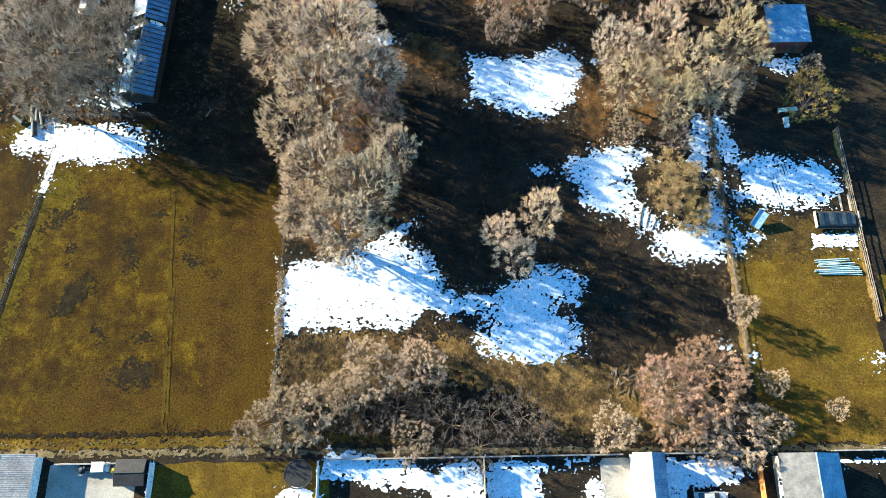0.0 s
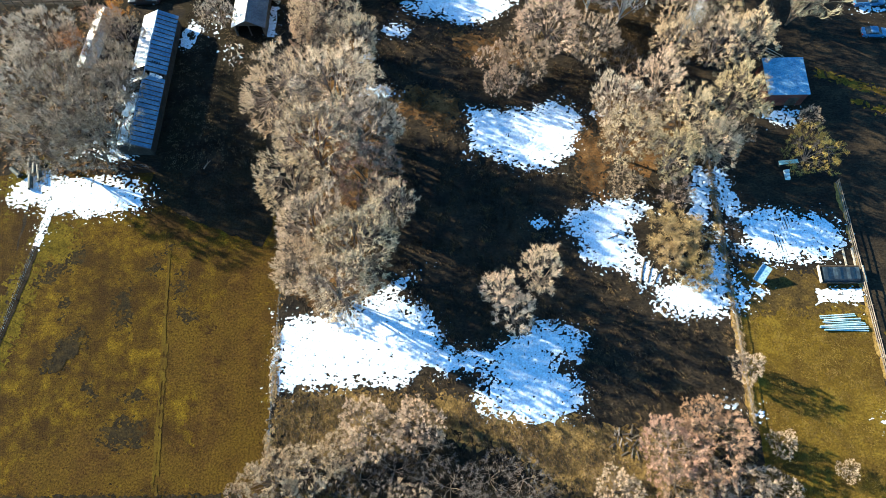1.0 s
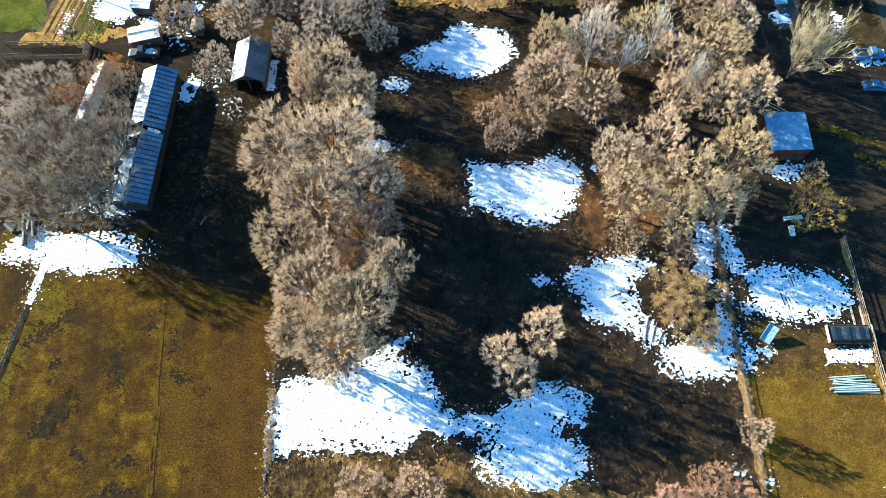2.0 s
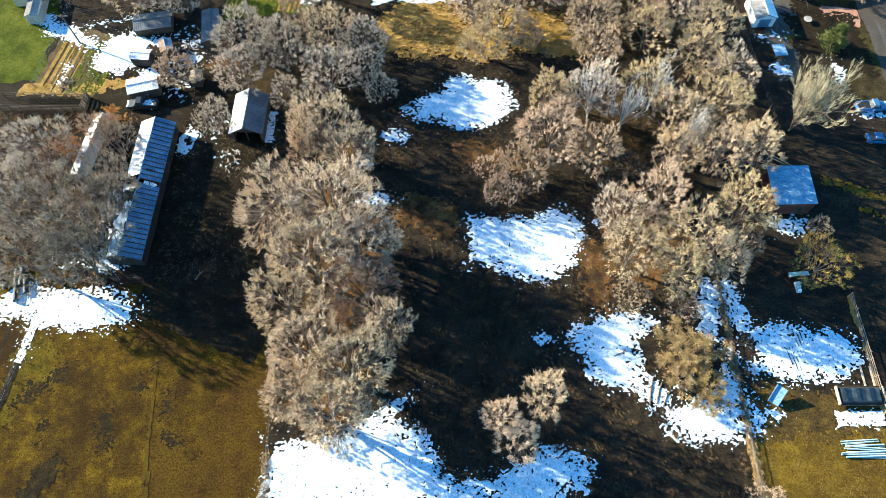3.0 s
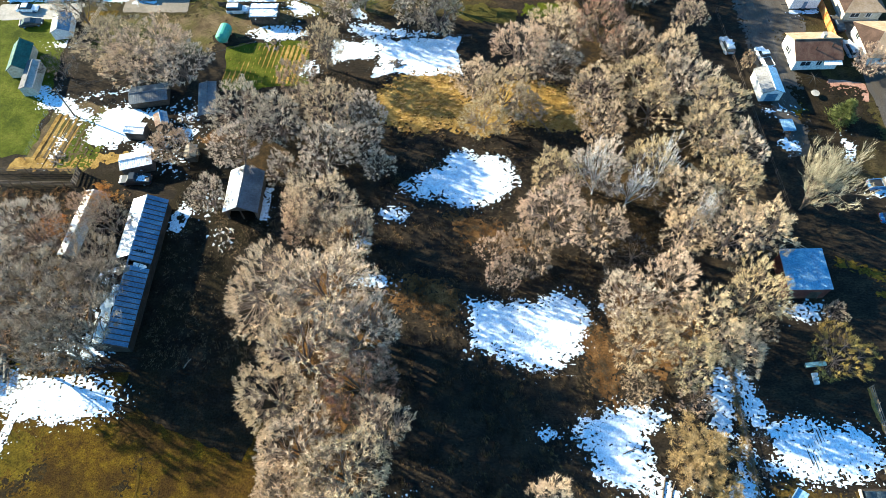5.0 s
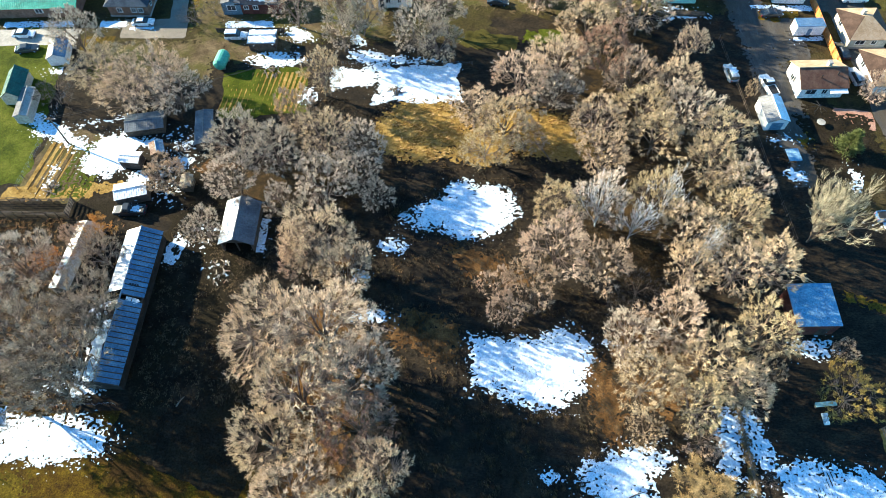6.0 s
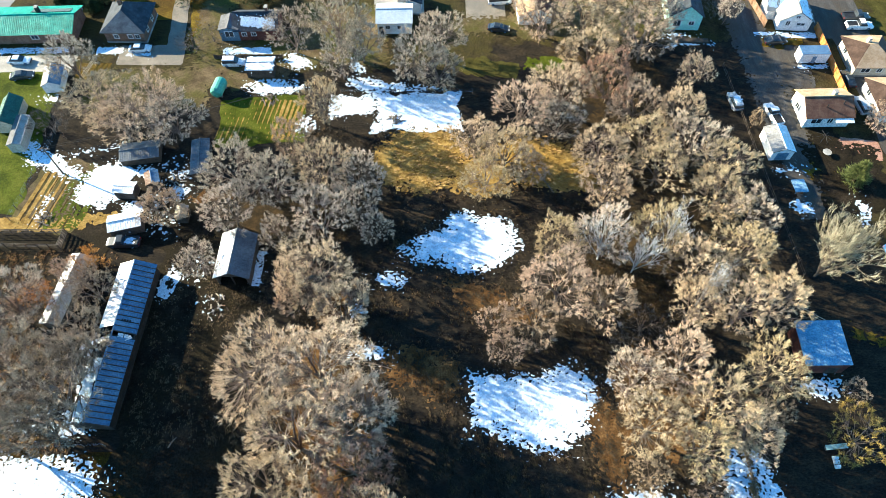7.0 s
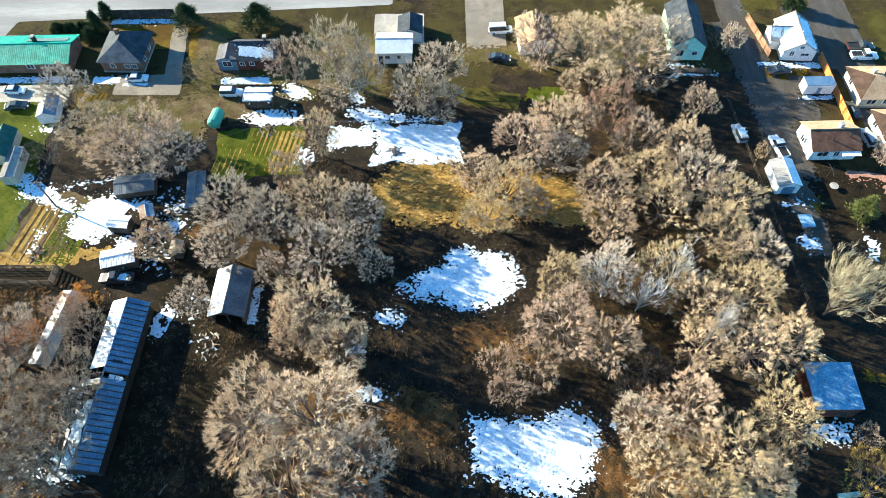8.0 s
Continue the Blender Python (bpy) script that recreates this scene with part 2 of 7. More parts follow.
def part(name, geo, mat, parent=None, label="", at=None):
    """One mesh object under a thing or a part."""
    me = geo.data(name) if isinstance(geo, Geo) else geo
    if not me.materials:
        me.materials.append(mat)
    ob = new(name, me)
    if parent:
        ob.parent = parent
    if at is not None:
        ob.matrix_basis = at
    if label:
        tagged(ob, label)
    return ob


def thing(name, label, category, x, y, z=0.0, rz=0.0, group="", kind=""):
    ob = new(name)
    ob.matrix_basis = pose(x, y, z, 0, 0, rz)
    return tagged(ob, label, category, group, kind)


def value_noise(x, y, seed=0):
    xi, yi = np.floor(x).astype(np.int64), np.floor(y).astype(np.int64)
    fx, fy = x - xi, y - yi
    fx, fy = fx * fx * (3 - 2 * fx), fy * fy * (3 - 2 * fy)

    def h(i, j):
        k = (i * 374761393 + j * 668265263 + seed * 1442695041) & 0x7FFFFFFF
        k = ((k ^ (k >> 13)) * 1274126177) & 0x7FFFFFFF
        return ((k ^ (k >> 16)) & 0xFFFF) / 65535.0

    return (h(xi, yi) * (1 - fx) + h(xi + 1, yi) * fx) * (1 - fy) + (h(xi, yi + 1) * (1 - fx) + h(xi + 1, yi + 1) * fx) * fy


def fractal(x, y, size, seed=0, octaves=4):
    """Noise about -1 to 1."""
    total, amp, out = 0.0, 1.0, 0.0
    for k in range(octaves):
        out = out + amp * (2 * value_noise(x / size * 2**k + 17.3 * k, y / size * 2**k - 9.1 * k, seed + k) - 1)
        total += amp
        amp *= 0.6
    return out / total * 1.6


def field_of(shapes, x, y):
    """Metres inside the union of the shapes: ("o", cx, cy, rx, ry, turn) ovals, ("b", cx, cy, hx, hy, turn) boxes; a leading "-" cuts away."""
    out = np.full(x.shape, -50.0)
    for kind, cx, cy, rx, ry, turn in shapes:
        c, s = math.cos(radians(turn)), math.sin(radians(turn))
        u, v = (x - cx) * c + (y - cy) * s, -(x - cx) * s + (y - cy) * c
        if kind[-1] == "o":
            d = (1 - np.sqrt((u / rx) ** 2 + (v / ry) ** 2)) * min(rx, ry)
        else:
            d = np.minimum(rx - abs(u), ry - abs(v))
        out = np.minimum(out, -d) if kind[0] == "-" else np.maximum(out, d)
    return out


LAYER = [0.008]


def sheet(name, shapes, mat, z, cell=0.5, edge=0.5, rough=3.0, seed=0, heap=0.0, speckle=0.0, label="", category="", kind="structure", scatter=False):
    """A piece of ground cover with an uneven outline; heap: its thickness in the middle, at a slope from its edge."""
    if kind == "structure":
        LAYER[0] += 0.0012
        z = LAYER[0]
    pad = edge + 2 * cell + 0.5
    lo = np.min([(s[1] - max(s[3], s[4]), s[2] - max(s[3], s[4])) for s in shapes if s[0][0] != "-"], 0) - pad
    hi = np.max([(s[1] + max(s[3], s[4]), s[2] + max(s[3], s[4])) for s in shapes if s[0][0] != "-"], 0) + pad
    nx, ny = int((hi[0] - lo[0]) / cell) + 2, int((hi[1] - lo[1]) / cell) + 2
    gx, gy = np.meshgrid(lo[0] + cell * np.arange(nx), lo[1] + cell * np.arange(ny), indexing="ij")
    base = field_of(shapes, gx, gy)
    f = base + edge * fractal(gx, gy, rough, seed)
    if speckle:
        bits, tuft = fractal(gx, 1.3 * gy, 0.34, seed + 40, 2), fractal(gx, 1.4 * gy, 0.34, seed + 80, 2)
        holes = 0.02 + 0.36 * np.clip(base, -2, 2.6) + 0.24 * fractal(gx, gy, 5, seed + 90) + (0.3 if speckle < 0.5 else 0) - bits
        f = np.minimum(f, speckle * holes)
        crumbs = tuft - 0.62 + 0.3 * np.clip(base, -4, 0)
        f = np.maximum(f, speckle * crumbs)
    if scatter:
        f = np.where(base > -1, 0.5 * (fractal(gx, gy, 0.36, seed + 50, 2) - 0.72 + 0.25 * fractal(gx, gy, 4, seed + 70) + 0.1 * np.clip(base, -3, 1)), -1)
    zz = z + heap * (1 - np.exp(-np.clip(f, 0, None) / 0.7)) + (0.35 * heap * fractal(gx, gy, 2.0, seed + 9) * (f > 0.8) if heap else 0)
    pts, faces, index = [], [], {}

    def corner(i, j):
        k = ("c", i, j)
        if k not in index:
            index[k] = len(pts)
            pts.append((gx[i, j], gy[i, j], zz[i, j]))
        return index[k]

    def cross(a, b):
        k = (a, b) if a < b else (b, a)
        if k not in index:
            fa, fb = f[k[0]], f[k[1]]
            w = fa / (fa - fb)
            p, q = k
            index[k] = len(pts)
            pts.append((gx[p] + w * (gx[q] - gx[p]), gy[p] + w * (gy[q] - gy[p]), z - 0.004 * (heap > 0)))
        return index[k]

    inside = f > 0
    count = inside[:-1, :-1].astype(int) + inside[1:, :-1] + inside[1:, 1:] + inside[:-1, 1:]
    for i, j in zip(*np.nonzero(count)):
        ring = [(i, j), (i + 1, j), (i + 1, j + 1), (i, j + 1)]
        if count[i, j] == 4:
            faces.append([corner(*c) for c in ring])
            continue
        face = []
        for a, b in zip(ring, ring[1:] + ring[:1]):
            if inside[a]:
                face.append(corner(*a))
            if inside[a] != inside[b]:
                face.append(cross(a, b))
        if len(face) > 2:
            faces.append(face)
    me = bpy.data.meshes.new(name)
    me.from_pydata([tuple(map(float, p)) for p in pts], [], faces)
    me.materials.append(mat)
    if heap:
        me.polygons.foreach_set("use_smooth", [True] * len(me.polygons))
    return tagged(new(name, me), label, category, kind=kind)


# ---- the ground and its covers ----
g = Geo()
ring = [-1800, -600, -250, -120, 0, 120, 250, 600, 1800]
for i in range(8):
    for j in range(8):
        k = len(g.v)
        g.add([(ring[i], 60 + ring[j], 0), (ring[i + 1], 60 + ring[j], 0), (ring[i + 1], 60 + ring[j + 1], 0), (ring[i], 60 + ring[j + 1], 0)], [(0, 1, 2, 3)])
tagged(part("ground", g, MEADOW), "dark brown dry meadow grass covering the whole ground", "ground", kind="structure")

sheet("yard", [("b", -45, 149, 58, 16, 0), ("b", 45, 158, 50, 18, 0), ("b", 86, 130, 18, 40, 0)], YARD_BROWN, 0, 0.6, 2.5, 4.0, 52, speckle=0.8, label="brown winter ground of the far yards", category="yard")
sheet("pasture", [("b", -46.2, 29.5, 21.0, 25.0, 0), ("b", -56, 52, 11, 4, 0)], PASTURE, 0.012, 1.0, 0.5, 4, 1, label="short olive and brown grazed pasture", category="field")
sheet("pasture", [("b", -85, 30, 17.5, 26, 0)], PASTURE, 0.012, 1.0, 0.5, 4, 2, label="short brown pasture beyond the ditch", category="field")
sheet("worn_turf", [("b", -31, 20, 5.6, 16, 2), ("b", -42, 9, 16, 3.4, 0), ("o", -38.5, 26, 4, 7, 10), ("o", -50, 12, 6, 4, 20), ("o", -29, 38, 4, 5, 0), ("o", -56, 10, 6, 2.6, 0)], PASTURE_BROWN, 0, 0.25, 3.2, 4.5, 48, speckle=0.8, label="brown worn turf in the pasture", category="field")
sheet("worn_turf", [("o", -60, 40, 4.5, 1.4, 40), ("o", -49, 33, 1.4, 3.2, 10), ("o", -40.5, 37, 1.2, 2.0, 0), ("o", -46, 19, 1.6, 0.8, 20), ("o", -46.2, 14.2, 3.2, 2.4, 10), ("o", -39, 31.5, 1.7, 1.3, 0), ("o", -52, 20, 0.9, 2.2, 30), ("o", -58, 33, 0.7, 1.8, 20), ("o", -44.6, 40, 0.8, 2.4, -30)], PASTURE_DARK, 0, 0.15, 1.2, 1.3, 49, speckle=0.6, label="small dark worn spots in the pasture", category="field")
sheet("green_turf", [("o", -66, 32, 2.2, 13, -8), ("o", -62, 44, 4, 4, 0), ("o", -68, 54, 4, 5, 0)], PASTURE_GREEN, 0, 0.2, 2.0, 2.2, 50, speckle=0.8, label="greener turf along the ditch", category="field")
sheet("lawn", [("b", 55.2, 17, 10.0, 14.5, 0), ("b", 78, 14, 11.5, 13, 0)], LAWN_YELLOW, 0.012, 0.8, 0.8, 3, 3, label="yellowed winter lawn between two fences", category="lawn")
sheet("trodden_lawn", [("b", 55, 33.4, 9.6, 3.6, 0), ("o", 50, 37, 4, 2.4, 0)], LAWN_TRODDEN, 0, 0.25, 1.6, 2.0, 53, speckle=0.7, label="brown trodden grass round the trailer", category="lawn")
# sun between two shadows, put in as a strip of brighter yellow grass
sheet("sunlit_grass", [("b", 72.5, 71.2, 6.5, 1.0, -22), ("b", 76, 66, 5, 0.5, -22)], LAWN_YELLOW, 0, 0.25, 0.9, 1.6, 54, speckle=0.6, label="strip of yellow grass painting the sunlight between shadows behind the shed", category="lawn")
sheet("grass_verge", [("b", -45, 4.2, 40, 0.8, 0)], LAWN_YELLOW, 0.02, 0.25, 0.4, 1.2, 4, speckle=0.4, label="narrow yellow grass verge beside the path", category="verge")
sheet("path", [("b", 0, 2.4, 110, 0.4, -0.6)], PATH_EARTH, 0.03, 0.2, 0.3, 1.2, 5, speckle=0.4, label="pale trodden gravel path behind the back yards", category="path")
sheet("yard", [("b", -29, -5, 12.5, 6.3, 0)], LAWN_YELLOW, 0.016, 0.6, 0.3, 2, 6, label="yellow back yard lawn", category="yard")
sheet("driveway", [("b", -50, -4, 6.2, 5.6, 0)], CONCRETE, 0.02, 0.6, 0.05, 2, 7, label="pale concrete pad between house and carport", category="driveway")
sheet("patio", [("b", 23.8, -5, 2.2, 6, 0)], CONCRETE, 0.02, 0.6, 0.05, 2, 8, label="pale concrete strip beside the white building", category="patio")
sheet("straw_patch", [("o", -3, 110, 9, 8, 20), ("o", 21, 108, 12, 6, -20), ("o", 8, 106, 7, 5, 0)], STRAW, 0.02, 0.25, 1.6, 3, 9, speckle=0.6, label="golden dry straw grass flattened in swirls", category="grass")
sheet("straw_patch", [("o", -17, 40, 6, 12, 0), ("o", -17, 62, 7.5, 13, 0), ("o", -16, 78, 4, 7, 0), ("o", 34, 64, 8, 9, 0), ("o", -40, 101, 3.5, 2.5, 0)], RUST_GRASS, 0.02, 0.3, 2.4, 3.0, 110, speckle=0.6, label="rust-brown leaf litter under the bare trees", category="grass")
sheet("leaf_litter", [("o", 46, 92, 8, 16, 0), ("o", 32, 88, 10, 12, 0), ("o", 38, 112, 12, 12, 0), ("o", 34, 132, 12, 10, 0), ("o", -24, 97, 12, 7, 0)], LITTER, 0, 0.3, 2.4, 3.0, 111, speckle=0.6, label="dark brown leaf litter in the wood", category="litter")
sheet("straw_patch", [("o", -2, 68, 7, 4, -25), ("o", 25, 57, 2.5, 8, 10), ("o", 8, 80, 7, 3, -20)], RUST_GRASS, 0.02, 0.25, 2.0, 2.2, 10, speckle=0.6, label="rust-brown dead grass at the wood's edge", category="grass")
sheet("straw_patch", [("o", 9, 12, 22, 6, -10), ("o", 27, 8.5, 14, 5, 0), ("o", -14, 15, 12, 5.5, 0)], DRY_MAT, 0.02, 0.25, 1.8, 2.6, 11, speckle=0.6, label="matted straw-coloured grass", category="grass")
# the shrubs' shadow, laid on the ground as a dark sheet
sheet("bare_ground", [("o", 1, 7.5, 13, 4.2, 0), ("o", -1, 11, 6, 3, -20)], DIRT_AND_SHADE, 0, 0.3, 1.4, 2.0, 51, speckle=0.5, label="dark sheet painting the thicket's shade on the ground", category="soil")
sheet("lawn", [("b", -34, 120, 8.5, 6.2, 4)], LAWN_GREEN, 0.016, 0.6, 0.6, 3, 12, label="green striped lawn with mown rows", category="lawn")
sheet("lawn", [("b", -88, 118, 12.5, 20.5, 3)], LAWN_GREEN, 0.016, 0.8, 0.8, 3, 13, label="bright green winter lawn", category="lawn")
sheet("garden_bed", [("b", -67, 102, 7.5, 8, -12)], TAN_YARD, 0.014, 0.6, 0.8, 2, 14, label="kitchen garden with green and straw rows", category="garden")
sheet("lawn", [("b", -63, 153.4, 8.5, 4.2, 0), ("b", -51.4, 149, 2.0, 8, 5), ("b", -70.6, 134, 3.4, 2.2, 0)], LAWN_YELLOW, 0.016, 0.6, 0.5, 3, 15, label="yellow-green lawn round the brick house", category="lawn")
sheet("lawn", [("b", 11, 133.6, 6, 2.2, -12), ("b", 66, 158, 4, 8, 0), ("b", 72, 163, 5, 3.5, 0), ("b", 98, 150, 3, 9, 0)], LAWN_OLIVE, 0.016, 0.35, 1.4, 2, 16, label="patchy green lawn behind the houses", category="lawn")
sheet("lane", [("b", 66.5, 140, 4.2, 45, 3), ("b", 71, 134, 5.5, 8, 0), ("b", 68, 122, 3, 8, 0)], ASPHALT, 0.018, 0.3, 0.9, 3.0, 17, speckle=0.7, label="worn grey gravel lane between the yards", category="lane")
sheet("lane", [("b", 88, 135, 4, 45, 0), ("b", 84, 151, 7, 10, 0)], ASPHALT, 0.018, 0.6, 0.3, 4.0, 18, label="grey asphalt drive past the tan houses", category="lane")
sheet("road", [("b", -60, 168, 50, 7.5, 3), ("b", -102, 150, 6, 24, -15)], ROAD, 0.03, 0.8, 0.1, 4, 19, label="wide pale grey asphalt street", category="road")
sheet("driveway", [("b", -59.5, 138.4, 7.0, 2.9, 0), ("b", -55.6, 148, 1.7, 9, 5)], WORN_CONCRETE, 0.02, 0.6, 0.25, 2, 20, label="worn tan concrete driveway beside the brick house", category="driveway")
sheet("driveway", [("b", -84, 136.3, 9, 2.4, 0), ("b", -86, 151, 8, 3, 0)], CONCRETE, 0.02, 0.6, 0.25, 2, 21, label="pale concrete parking strip", category="driveway")
sheet("driveway", [("b", 11.0, 155, 4.3, 10, 0)], WORN_CONCRETE, 0.02, 0.6, 0.1, 2, 22, label="worn tan concrete driveway", category="driveway")
sheet("driveway", [("b", -8, 155, 5.5, 5, 0)], CONCRETE, 0.02, 0.6, 0.1, 2, 23, label="pale concrete forecourt", category="driveway")
sheet("driveway", [("b", 60.5, 162, 2.5, 6, 0)], DIRT_AND_SHADE, 0.022, 0.6, 0.3, 2, 24, label="brown dirt drive", category="driveway")
# bare dirt, spread further to paint the shade of trees and barn
sheet("yard", [("b", -50, 96, 14, 5, 0), ("b", -38, 75, 9, 17, -2), ("b", -66, 90, 9, 4, 0), ("b", -36, 53, 11, 6.5, -22)], DIRT_AND_SHADE, 0.014, 0.7, 1.2, 3, 25, label="trodden dirt around the sheds, darkened to paint the trees' shade", category="yard")
sheet("patio", [("b", 78.6, 111.2, 5.0, 2.4, -10)], material("red_brick_paving", [(0.2, 0.1, 0.07), (0.3, 0.16, 0.11), (0.36, 0.22, 0.16)], 2, 0.2, 0.9, 0.03), 0.024, 0.5, 0.2, 2, 26, label="reddish brick patio behind the brown house", category="patio")
sheet("lawn", [("b", 72.5, 106.5, 3.5, 3, 0), ("b", 73, 140, 4, 1.4, 0)], LAWN_YELLOW, 0.015, 0.35, 1.4, 2, 27, label="yellow-green yard grass", category="lawn")

sheet("earth_bank", [("b", -48, 5.4, 20, 0.35, -0.4)], DIRT_AND_SHADE, 0, 0.12, 0.35, 0.8, 30, speckle=0.35, heap=0.12, label="dark earth bank along the pasture's end", category="bank")
sheet("ditch", [("b", -66.0, 34, 0.5, 12.5, -9.5)], DIRT_AND_SHADE, 0, 0.2, 0.2, 2.0, 31, label="narrow dark ditch along the pasture", category="ditch")
sheet("weed_strip", [("b", 44.6, 34, 0.45, 21, 0)], STRAW, 0, 0.3, 0.4, 1.5, 32, label="pale dry weeds along the fence", category="weeds")
sheet("weed_strip", [("b", 65.1, 36, 0.28, 16, 0)], STRAW, 0, 0.3, 0.4, 1.5, 33, label="pale dry weeds along the fence", category="weeds")
sheet("bare_patch", [("o", -56.8, 26.0, 3.6, 1.9, 50)], PASTURE_DARK, 0, 0.1, 0.9, 1.4, 34, speckle=0.25, label="bare dark soil patch in the pasture", category="soil")
sheet("wheel_rut", [("b", -41.9, 24, 0.2, 18, 3.6), ("b", -40.9, 16, 0.16, 11, 3.6)], RUT, 0, 0.14, 0.22, 0.7, 35, label="faint wheel rut worn along the pasture", category="track")
sheet("yard", [("b", -58, 128.5, 13, 6, 0), ("b", -40, 137, 10, 9, 0), ("b", -20, 144, 10, 10, 0), ("b", -48, 148, 4, 10, 0)], TAN_YARD, 0, 0.3, 1.8, 2.0, 39, speckle=0.7, label="dry tan yard ground between the far houses", category="yard")
sheet("yard", [("b", 28, 150, 12, 9, 0), ("b", 10, 146, 12, 3, 0), ("b", 45, 152, 4, 10, 0)], TAN_YARD, 0, 0.3, 1.8, 2.0, 40, speckle=0.7, label="dry tan yard ground behind the far houses", category="yard")
sheet("yard", [("b", 74, 114, 3, 5, 0), ("b", 76, 104, 7, 8, 0)], DIRT_AND_SHADE, 0, 0.3, 1.2, 2.0, 41, speckle=0.7, label="dark trodden yard ground beside the lane", category="yard")
sheet("lawn", [("o", 23, 134.5, 4.5, 2.2, 10)], LAWN_GREEN, 0, 0.25, 1.0, 1.2, 42, label="small bright green patch of grass", category="lawn")
sheet("garden_verge", [("b", -70, 96.2, 8, 1.3, 0), ("b", -60, 97.2, 3, 1.0, 0)], STRAW, 0, 0.25, 0.8, 1.2, 43, label="pale straw verge beside the corral", category="verge")
sheet("mown_rows", [("b", -41.6 + 1.0 * k, 120, 0.11 + 0.16 * (k > 10), 5.3, -9) for k in range(16)], STRAW, 0, 0.2, 0.12, 3.0, 36, label="straw-coloured mown rows across the green lawn", category="grass")
sheet("garden_rows", [("b", -67.6 + 1.3 * k, 101.5, 0.5, 6.5, -12) for k in range(5)], LAWN_GREEN, 0, 0.2, 0.3, 1.5, 55, speckle=0.5, label="green rows of the kitchen garden", category="garden")
sheet("garden_rows", [("b", -73.4 + 1.25 * k, 101.5, 0.42 - 0.07 * k, 6.5, -12) for k in range(5)], STRAW, 0, 0.2, 0.14, 3.0, 37, label="straw-mulched rows of the kitchen garden", category="garden")
sheet("garden_rows", [("b", -72.9 + 2.1 * k, 101.5, 0.1, 6.5, -12) for k in range(6)], SOIL, 0, 0.2, 0.1, 2.0, 38, label="dark turned rows of the kitchen garden", category="garden")
SNOW_SHAPES = []


def snow(where, *shapes, scatter=False, solid=False):
    small = max(min(s[3], s[4]) for s in shapes) < 2.4
    tiny = all(s[0] == "b" for s in shapes)
    SNOW_SHAPES.extend(s for s in shapes if s[0][0] != "-")
    sheet("snow_patch", shapes, SNOW, 0.072, 0.12 if shapes[0][2] < 75 else 0.18, 0.14 if tiny else 1.0 if solid and len(shapes) == 3 else 0.6 if solid else 0.8 if small else 1.4, 1.0 if tiny else 1.5 if small else 3.0, 60 + len(SNOW_SHAPES), 0.045 if small else 0.08, 0.15 if tiny else 0.25 if solid else 0.55 if small else 0.6,
          ("scattered crumbs of old snow on " if scatter else "melting white snow patch with ragged edges on ") + where, "snow", kind="stuff", scatter=scatter)


snow("the pasture's corner", ("o", -58.5, 52.2, 11.2, 4.1, -4), ("o", -67, 53.5, 4.2, 3.2, 20), ("-b", -54, 58.6, 9.5, 3.0, 0))
snow("the pasture ditch", ("b", -63.9, 47.2, 0.65, 4.0, -9))
snow("the meadow beside the wire fence", ("b", -17, 25.7, 9.8, 5.9, 2), ("o", -8.5, 27, 8.5, 6.8, 0), ("o", -1, 24, 4.5, 2.2, -15), ("-b", -28.4, 25, 3.2, 14, 0))
snow("the open meadow", ("o", 13.5, 23.6, 8.4, 5.0, 26), ("o", 12.8, 18.6, 8.0, 4.2, -4), ("o", 4, 23.7, 5, 1.9, 5), ("-o", 20.6, 22.2, 2.6, 1.1, -15))
snow("the middle of the meadow", ("b", 13.4, 62.6, 8.8, 4.6, -2), ("o", 20, 64, 4.4, 5.2, 0), ("o", 15.5, 59.6, 7, 4.2, 0))
snow("the ground round the brown bush", ("o", 28.5, 46.2, 8.4, 4.0, 6), ("o", 26.5, 42, 4.6, 4.4, -20), ("o", 38.8, 33.0, 6.0, 3.2, 0), ("o", 42.5, 36, 2.2, 5.0, 0), ("b", 42.3, 49.5, 2.0, 5.6, -12), ("o", 31.6, 37.4, 1.8, 3.4, 40), ("-o", 36.6, 42.2, 6.2, 5.4, 0))
snow("the yard by the fence", ("o", 53.5, 42.5, 9.8, 4.6, -4), ("o", 46.6, 49, 1.7, 5.6, 12), ("o", 60, 42.8, 4.4, 3.6, 10), ("-o", 46.6, 43.2, 1.5, 2.0, 0))
sheet("tyre_track", [("b", 53.2 + 0.5 * k, 42.2, 0.03, 4.9 - 0.5 * (k % 3), 8) for k in range(7)], DIRT_AND_SHADE, 0.185, 0.12, 0.06, 1.5, 47, label="thin dark tyre tracks across the snow", category="track", kind="stuff")
snow("the ground beside the trailer", ("b", 61.4, 32.8, 3.5, 1.1, 0))
snow("the fence by the cart", ("o", 46.2, 33.6, 1.2, 2.4, 0), ("o", 49, 33.8, 1.5, 0.8, 0))
snow("the yard behind the board fence", ("b", -8, -0.8, 9.2, 1.9, -10), ("o", 1, -2.2, 4, 3, 0), ("o", -21.5, -4, 3.4, 1.8, 0), solid=True)
snow("the fenced yard", ("b", 9.5, -2.5, 3.9, 2.6, 0), ("b", 11.5, 0.2, 6, 0.5, 0), ("o", 20.5, -3, 1.2, 1.6, 0), ("o", 19, 0.7, 1.1, 0.4, 0), solid=True)
snow("the yard between the two roofs", ("o", 35.5, -1.2, 6.0, 1.9, 0), ("o", 32, -2, 2, 2.6, 0), solid=True)
snow("the grass behind the grey roof", ("b", 60, 0.0, 6, 0.28, 0))
